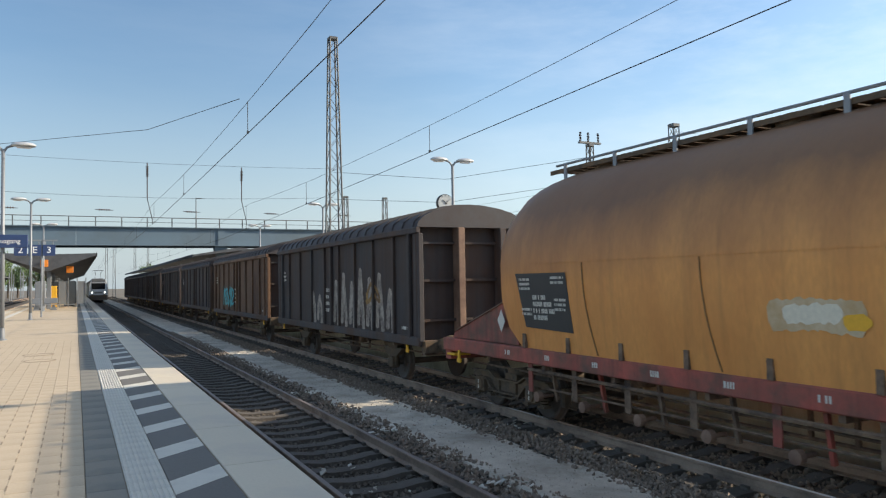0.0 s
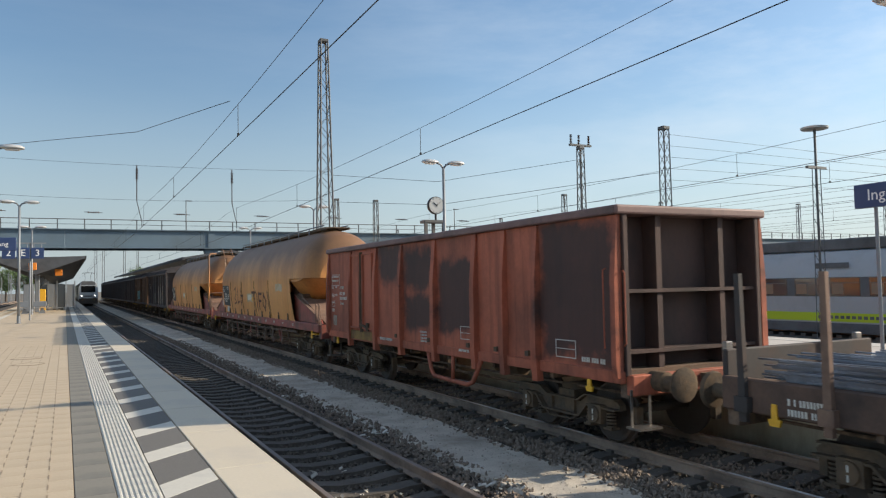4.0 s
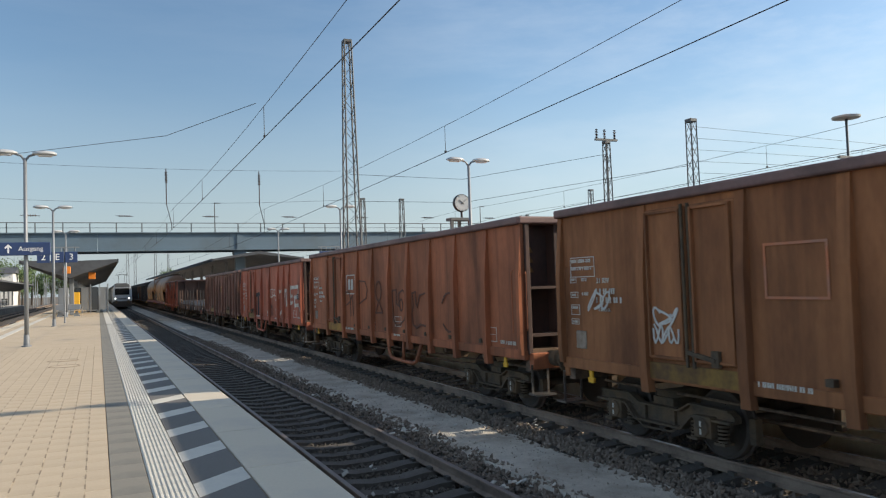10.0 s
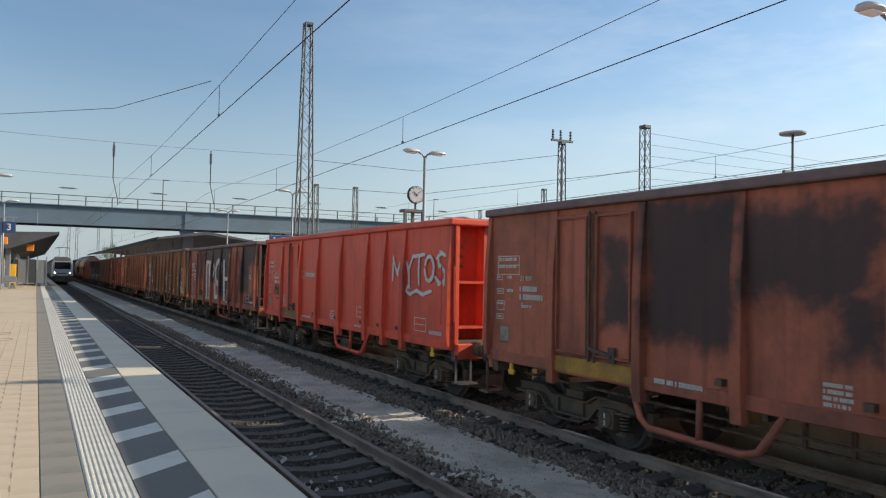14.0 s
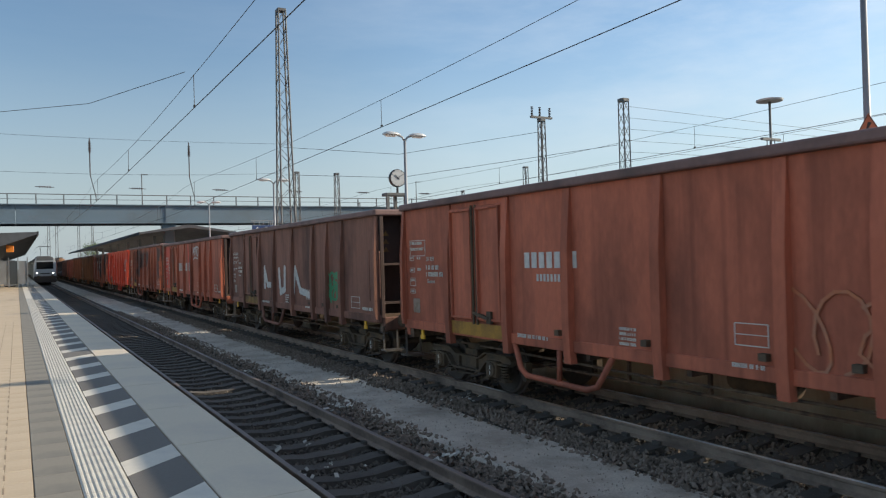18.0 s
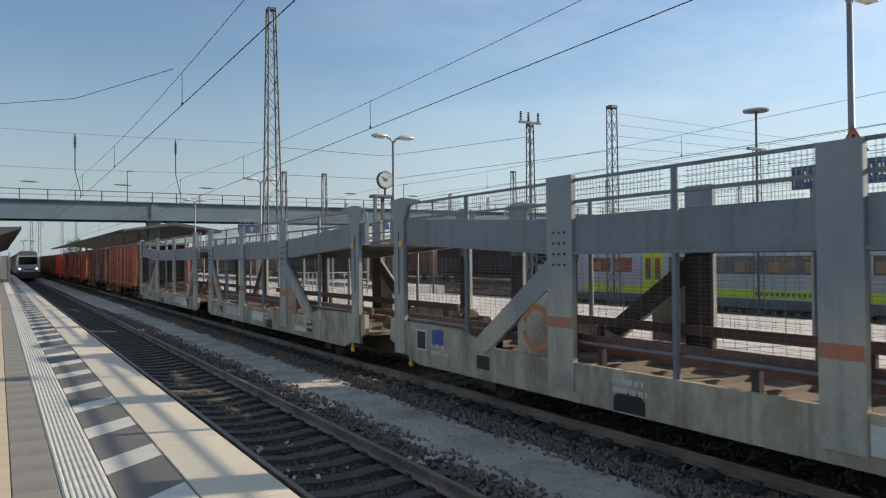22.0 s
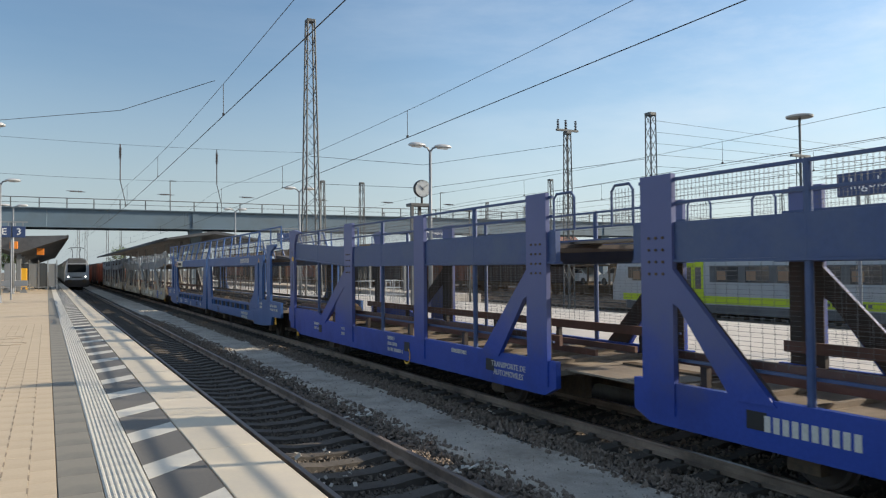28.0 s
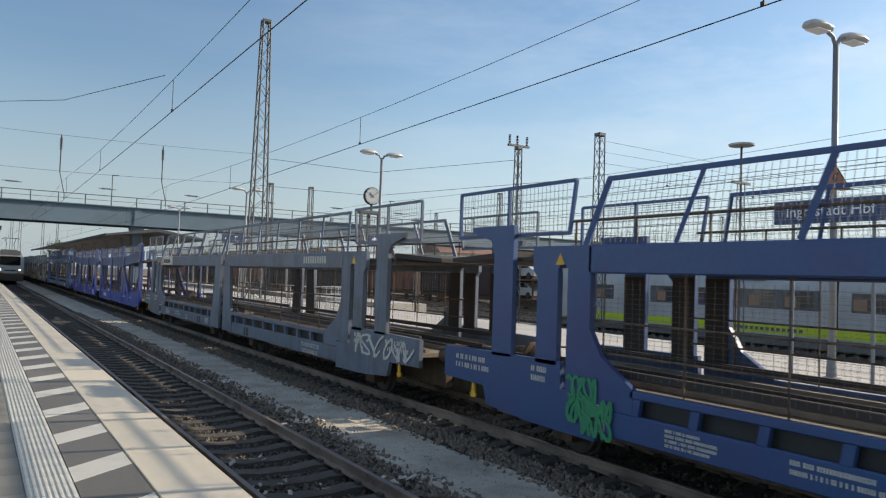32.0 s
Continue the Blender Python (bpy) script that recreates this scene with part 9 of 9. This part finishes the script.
# ---- approaching electric engine with its train ----
def engine():
    e = empty("electric_engine", label="silver electric engine with lit headlights, approaching slowly", category="locomotive")
    RUN_ENGINE.append(e)
    bm = bmesh.new()
    sec = [(-1.45, 0.95), (-1.49, 1.3), (-1.49, 2.9), (-1.3, 3.7), (-1.1, 3.85), (1.1, 3.85), (1.3, 3.7), (1.49, 2.9), (1.49, 1.3), (1.45, 0.95)]
    rings = [[bm.verts.new((x * k, y + (0.35 if z > 2 and y < 1 else 0) * (z - 2) / 1.8, z)) for x, z in sec] for y, k in ((0.0, 0.93), (0.3, 0.98), (0.9, 1.0), (18.9, 1.0))]
    n = len(sec)
    for a, b in zip(rings, rings[1:]):
        for i in range(n):
            bm.faces.new((a[i], a[(i + 1) % n], b[(i + 1) % n], b[i]))
    bm.faces.new(rings[0][::-1])
    bm.faces.new(rings[-1])
    bmesh.ops.recalc_face_normals(bm, faces=bm.faces[:])
    part("body", smooth(bm, 35), M_LOCOW, e)
    part("windscreen", prism(bmesh.new(), [(0.01, 2.2), (0.17, 3.24), (0.4, 3.24), (0.3, 2.2)], -1.08, 1.08), M_SCREEN, e)
    part("face_panel", prism(bmesh.new(), [(-0.02, 1.2), (-0.03, 1.9), (0.1, 1.9), (0.06, 1.2)], -1.25, 1.25), M_LOCOW, e, "silver panel below the windscreen")
    part("roof_brow", B(-1.05, 1.05, 0.22, 0.6, 3.42, 3.9), M_AGD, e)
    part("side_flank", B(-1.50, -1.485, 1.6, 18.6, 1.0, 3.0), M_LOCOG, e)
    part("buffer_beam", BB(-1.43, 1.43, -0.22, 0.06, 0.28, 1.18, r=0.05), M_WHEEL, e, "black lower front with snow plough")
    part("grille", B(-0.6, 0.6, -0.035, 0.05, 1.48, 1.62), M_BLACK, e)
    for s in (-1, 1):
        hl = part("headlight", smooth(lathe(bmesh.new(), [(-0.06, 0.08), (-0.03, 0.10), (0.05, 0.10)], (s * 1.02, 0.0, 1.62), "y", 16)), M_HEAD, e, "lit white headlight")
        part("buffer", smooth(lathe(bmesh.new(), [(-0.75, 0.25), (-0.7, 0.25), (-0.65, 0.12), (-0.2, 0.12)], (s * 0.88, 0, 1.04), "y", 14)), M_GEAR, e)
    part("top_light", smooth(lathe(bmesh.new(), [(0.3, 0.09), (0.4, 0.09)], (0, 0, 3.55), "y", 12)), M_LOCOW, e)
    for y in (3.5, 13.5):
        part("roof_unit", BB(-0.9, 0.9, y, y + 3.0, 3.8, 4.1, r=0.05), M_AGD, e)
    pan = part("pantograph", pipe(bmesh.new(), [(-0.5, 2.0, 4.05), (-0.4, 3.6, 4.75), (-0.55, 2.3, 5.45)], 0.035), M_BLACK, e)
    part("pantograph_arm", pipe(bmesh.new(), [(0.5, 2.0, 4.05), (0.4, 3.6, 4.75), (0.55, 2.3, 5.45)], 0.035), M_BLACK, pan)
    part("pantograph_head", pipe(bmesh.new(), [(-0.95, 2.3, 5.35), (-0.7, 2.3, 5.48), (0.7, 2.3, 5.48), (0.95, 2.3, 5.35)], 0.04), M_BLACK, pan)
    part("running_gear", B(-1.25, 1.25, 0.6, 18.4, 0.25, 1.0), M_GEAR, e)
    for y in (2.5, 5.1, 13.8, 16.4):
        wheelset(e, y, 0.62)
    for k in range(6):
        c = part("trailing_car", BB(-1.42, 1.42, 19.6 + k * 16, 34.8 + k * 16, 1.0, 3.7, r=0.25, seg=3), M_LOCOG, e, "dark car behind the engine")
        part("car_frame", B(-1.2, 1.2, 19.8 + k * 16, 34.6 + k * 16, 0.25, 1.0), M_GEAR, c)
    return e


RUN_ENGINE = []
engine()


# ---- distance: standing wagons, buildings, trees ----
def block(name, x0, x1, y0, y1, z0, z1, material, label, category, windows=0, roof=None):
    b = empty(name, label=label, category=category, group="distant buildings")
    part("wall", B(x0, x1, y0, y1, z0, z1), material, b)
    if roof:
        bm = bmesh.new()
        mx = (x0 + x1) / 2
        my = (y0 + y1) / 2
        if x1 - x0 > y1 - y0:
            prism(bm, [(y0 - 0.6, z1), (my, z1 + roof), (y1 + 0.6, z1)], x0 - 0.5, x1 + 0.5)
        else:
            prism(bm, [(x0 - 0.6, z1), (mx, z1 + roof), (x1 + 0.6, z1)], y0 - 0.5, y1 + 0.5, "y")
        part("roof", bm, M_TILE if roof > 2.5 else M_ROOF, b)
    rows = max(1, int((z1 - z0) / 3.2))
    for r in range(rows):
        for k in range(windows):
            x = x0 + (x1 - x0) * (k + 0.5) / windows
            part("window", B(x - 0.6, x + 0.6, y0 - 0.05, y0 - 0.01, z0 + 1.2 + r * 3.2, z0 + 2.7 + r * 3.2), M_GLASS, b)
    return b


block("office_building", 118, 150, 190, 204, -0.6, 10, M_HOUSE, "long cream building with a hipped roof beyond the yard", "building", 9, 5)
block("warehouse", 160, 240, 205, 230, -0.6, 9, M_BRIDGE2, "long grey warehouse beyond the yard", "building", 0, 2)
block("yellow_building", 120, 132, 130, 140, -0.6, 8.5, M_YELLOW_DIRTY, "yellow commercial building beyond the bridge", "building", 3)
block("warehouse", 130, 260, 60, 75, -0.6, 7.5, M_BRIDGE2, "flat grey hall across the yard", "building", 12, 1.5)
block("warehouse", 150, 300, 0, 20, -0.6, 8, M_BRIDGE2, "pale hall at the edge of the yard", "building", 12, 1.5)
block("station_house", -60, -34, 60, 130, -0.6, 8, M_HOUSEW, "white station house behind the side platform", "building", 8, 3)
block("station_house", -40, -26, 150, 200, -0.6, 6, M_HOUSEW, "low white annex behind the side platform", "building", 5, 2)


def standing_wagon(x, y, length, material, label):
    w = empty("standing_wagon", pose(x, y, -0.15), label=label, category="freight wagon", group="standing goods wagons")
    part("body", BB(-1.4, 1.4, -length / 2, length / 2, 1.1, 3.9, r=0.1), material, w)
    for k in range(10):
        part("side_post", B(-1.45, -1.40, -length / 2 + 0.2 + k * (length - 0.4) / 9 - 0.05, -length / 2 + 0.2 + k * (length - 0.4) / 9 + 0.05, 1.15, 3.7), material, w)
    part("underframe", B(-1.2, 1.2, -length / 2, length / 2, 0.7, 1.1), M_GEAR, w)
    for s in (-1, 1):
        for a in (-1, 1):
            part("wheelset", lathe(bmesh.new(), [(-0.8, 0.46), (-0.7, 0.46), (-0.7, 0.1), (0.7, 0.1), (0.7, 0.46), (0.8, 0.46)], (0, s * (length / 2 - 2) + a * 0.9, 0.46), "x", 14), M_GEAR, w)


for k in range(9):
    standing_wagon(41.3, 60 + k * 17.5, 16.5, (M_VAN, M_DARK, M_VAN)[k % 3], "dark covered goods wagon standing in the yard")
for k in range(3):
    standing_wagon(46.5, -30 + k * 15, 14, M_DARK, "dark goods wagon standing in the yard")


def yard_carrier(x, y):
    w = empty("loaded_car_carrier", pose(x, y, -0.15), label="car carrier loaded with silver cars in the yard", category="freight wagon")
    for z in (1.0, 2.7):
        part("deck", B(-1.4, 1.4, -11, 11, z - 0.15, z), M_GEAR, w)
    for k in range(9):
        for s in (-1, 1):
            part("post", B(s * 1.38 - 0.05, s * 1.38 + 0.05, -10.9 + k * 2.7, -10.75 + k * 2.7, 0.6, 2.7), M_GEAR, w)
    part("underframe", B(-1.0, 1.0, -11, 11, 0.3, 0.9), M_GEAR, w)
    for z in (1.0, 2.7):
        for k in range(4):
            car(x, y - 8.2 + k * 5.4, z - 0.15)


def car(x, y, z):
    c = empty("car", pose(x, y, z), label="silver car on a car carrier", category="car", group="loaded cars")
    bm = bmesh.new()
    prism(bm, [(-2.1, 0.3), (-2.15, 0.75), (-1.6, 0.95), (-1.0, 1.4), (0.4, 1.45), (1.15, 0.98), (2.0, 0.85), (2.15, 0.5), (2.1, 0.3)], -0.85, 0.85)
    part("body", bm, M_LAMP, c)
    bm = bmesh.new()
    prism(bm, [(-1.35, 0.98), (-0.92, 1.34), (0.36, 1.38), (0.98, 0.98)], -0.87, -0.855)
    part("window", bm, M_GLASS, c)
    for yy in (-1.35, 1.35):
        for s in (-1, 1):
            part("wheel", lathe(bmesh.new(), [(s * 0.70, 0.3), (s * 0.88, 0.3)], (0, yy, 0.3), "x", 14), M_BLACK, c)


yard_carrier(41.3, 44.0)


def tree(x, y, h, seed, z0=-0.6):
    rng = random.Random(seed)
    t = empty("tree", pose(x, y, z0), label="leafy green tree beyond the tracks", category="tree", group="trees")
    bm = bmesh.new()
    rod(bm, (0, 0, 0), (0.1, 0, h * 0.5), h * 0.028, 8, h * 0.016)
    for k in range(7):
        a = rng.uniform(0, math.tau)
        rod(bm, (0.05, 0, h * rng.uniform(0.3, 0.5)), (math.cos(a) * h * 0.25, math.sin(a) * h * 0.25, h * rng.uniform(0.6, 0.9)), h * 0.012, 6, h * 0.004)
    part("trunk", bm, M_BARK, t)
    v, f = [], []
    clumps = [(rng.gauss(0, h * 0.15), rng.gauss(0, h * 0.15), h * rng.uniform(0.38, 0.95)) for _ in range(26)]
    for cx, cy, cz in clumps:
        for _ in range(46):
            px, py, pz = cx + rng.gauss(0, h * 0.055), cy + rng.gauss(0, h * 0.055), cz + rng.gauss(0, h * 0.05)
            s = h * rng.uniform(0.012, 0.026)
            d1 = Vector((rng.uniform(-1, 1), rng.uniform(-1, 1), rng.uniform(-1, 1))).normalized() * s
            d2 = d1.orthogonal().normalized() * s * 0.7
            i = len(v)
            p = Vector((px, py, pz))
            v += [p - d1, p + d2, p + d1, p - d2]
            f.append((i, i + 1, i + 2, i + 3))
    me = bpy.data.meshes.new("crown")
    me.from_pydata([tuple(q) for q in v], [], f)
    me.materials.append(M_LEAF)
    share("crown", me, t)


for k, (xx, yy, hh) in enumerate(((150, 180, 9), (156, 186, 8), (163, 178, 7), (-24, 120, 9), (-26, 108, 8), (-23, 135, 10), (-30, 96, 8), (-25, 160, 11), (205, 140, 10), (215, 120, 9), (-22, 185, 12), (-18, 215, 12), (240, 90, 10), (-8, 330, 14), (30, 380, 14), (60, 400, 15), (100, 390, 14))):
    tree(xx, yy, hh, 40 + k)
fence = empty("platform_fence", label="light grey fence and shelters behind the side platform", category="fence")
for k in range(40):
    part("fence_post", B(-13.4, -13.32, 40 + k * 2.5, 40.08 + k * 2.5, P, P + 1.2), M_GALV, fence)
part("fence_rail", B(-13.4, -13.34, 40, 140, P + 1.12, P + 1.2), M_GALV, fence)
part("fence_rail", B(-13.4, -13.34, 40, 140, P + 0.5, P + 0.56), M_GALV, fence)
canopy(-17.0, 96, 196, 3.6, 5.1, "long dark canopy over the side platform", [100 + 8 * k for k in range(12)])
for k in range(9):
    solid("lamp_mast", rod(bmesh.new(), (-13.6 - 0.4 * (k % 3), 196 + k * 13, -0.5), (-13.6 - 0.4 * (k % 3), 196 + k * 13, 6.3 + (k % 2) * 1.4), 0.11, 8, 0.07), M_GALV, "plain grey mast beside the distant tracks", "mast", group="distant masts")
block("station_house", -40, -18.4, 205, 220, -0.6, 8.2, M_HOUSEW, "white house with a low roof by the tracks", "building", 6, 1.6)
for k in range(14):
    tree(-36 + k * 2.1 + (k % 3), 268 + (k * 37) % 40, 9.5 + (k * 5) % 4, 80 + k)

# litter on the tracks
rng = random.Random(12)
for k, (x, y, n) in enumerate(((3.1, 8.6, 14), (4.95, 12.4, 26), (6.9, 11.6, 8), (4.9, 8.3, 20), (5.0, 17.5, 10), (3.0, 10.2, 8))):
    bm = bmesh.new()
    for i in range(n):
        px, py, s = x + rng.gauss(0, 0.25), y + rng.gauss(0, 0.16), rng.uniform(0.012, 0.05)
        m = pose(px, py, -0.14 + rng.uniform(0, 0.04), rng.uniform(-40, 40), rng.uniform(-40, 40), rng.uniform(0, 180))
        box(bm, -s, s, -s * 0.7, s * 0.7, -0.006, 0.006, m)
    solid("litter", bm, M_TRASH, "scattered pale scraps between the rails", "litter", "stuff")


# ---- what moves ----
SPEED = 11.193


def motions():
    for thing, y in RUNNERS:
        walk(thing, [(t, pose(T2, y + SPEED * t, 0)) for t in (0.0, 16.0, 32.0)])
    for wheel, r in WHEELS:
        x, y, z = wheel.location
        walk(wheel, [(k / FPS, pose(x, y, z, math.degrees(-SPEED * k / FPS / r))) for k in range(0, 32 * FPS + 1)])
    for e in RUN_ENGINE:
        walk(e, [(t, pose(T1, y, 0)) for t, y in ((0.0, 143.0), (10.0, 130.5), (20.0, 119.0), (28.0, 109.0), (32.0, 103.5))])


motions()
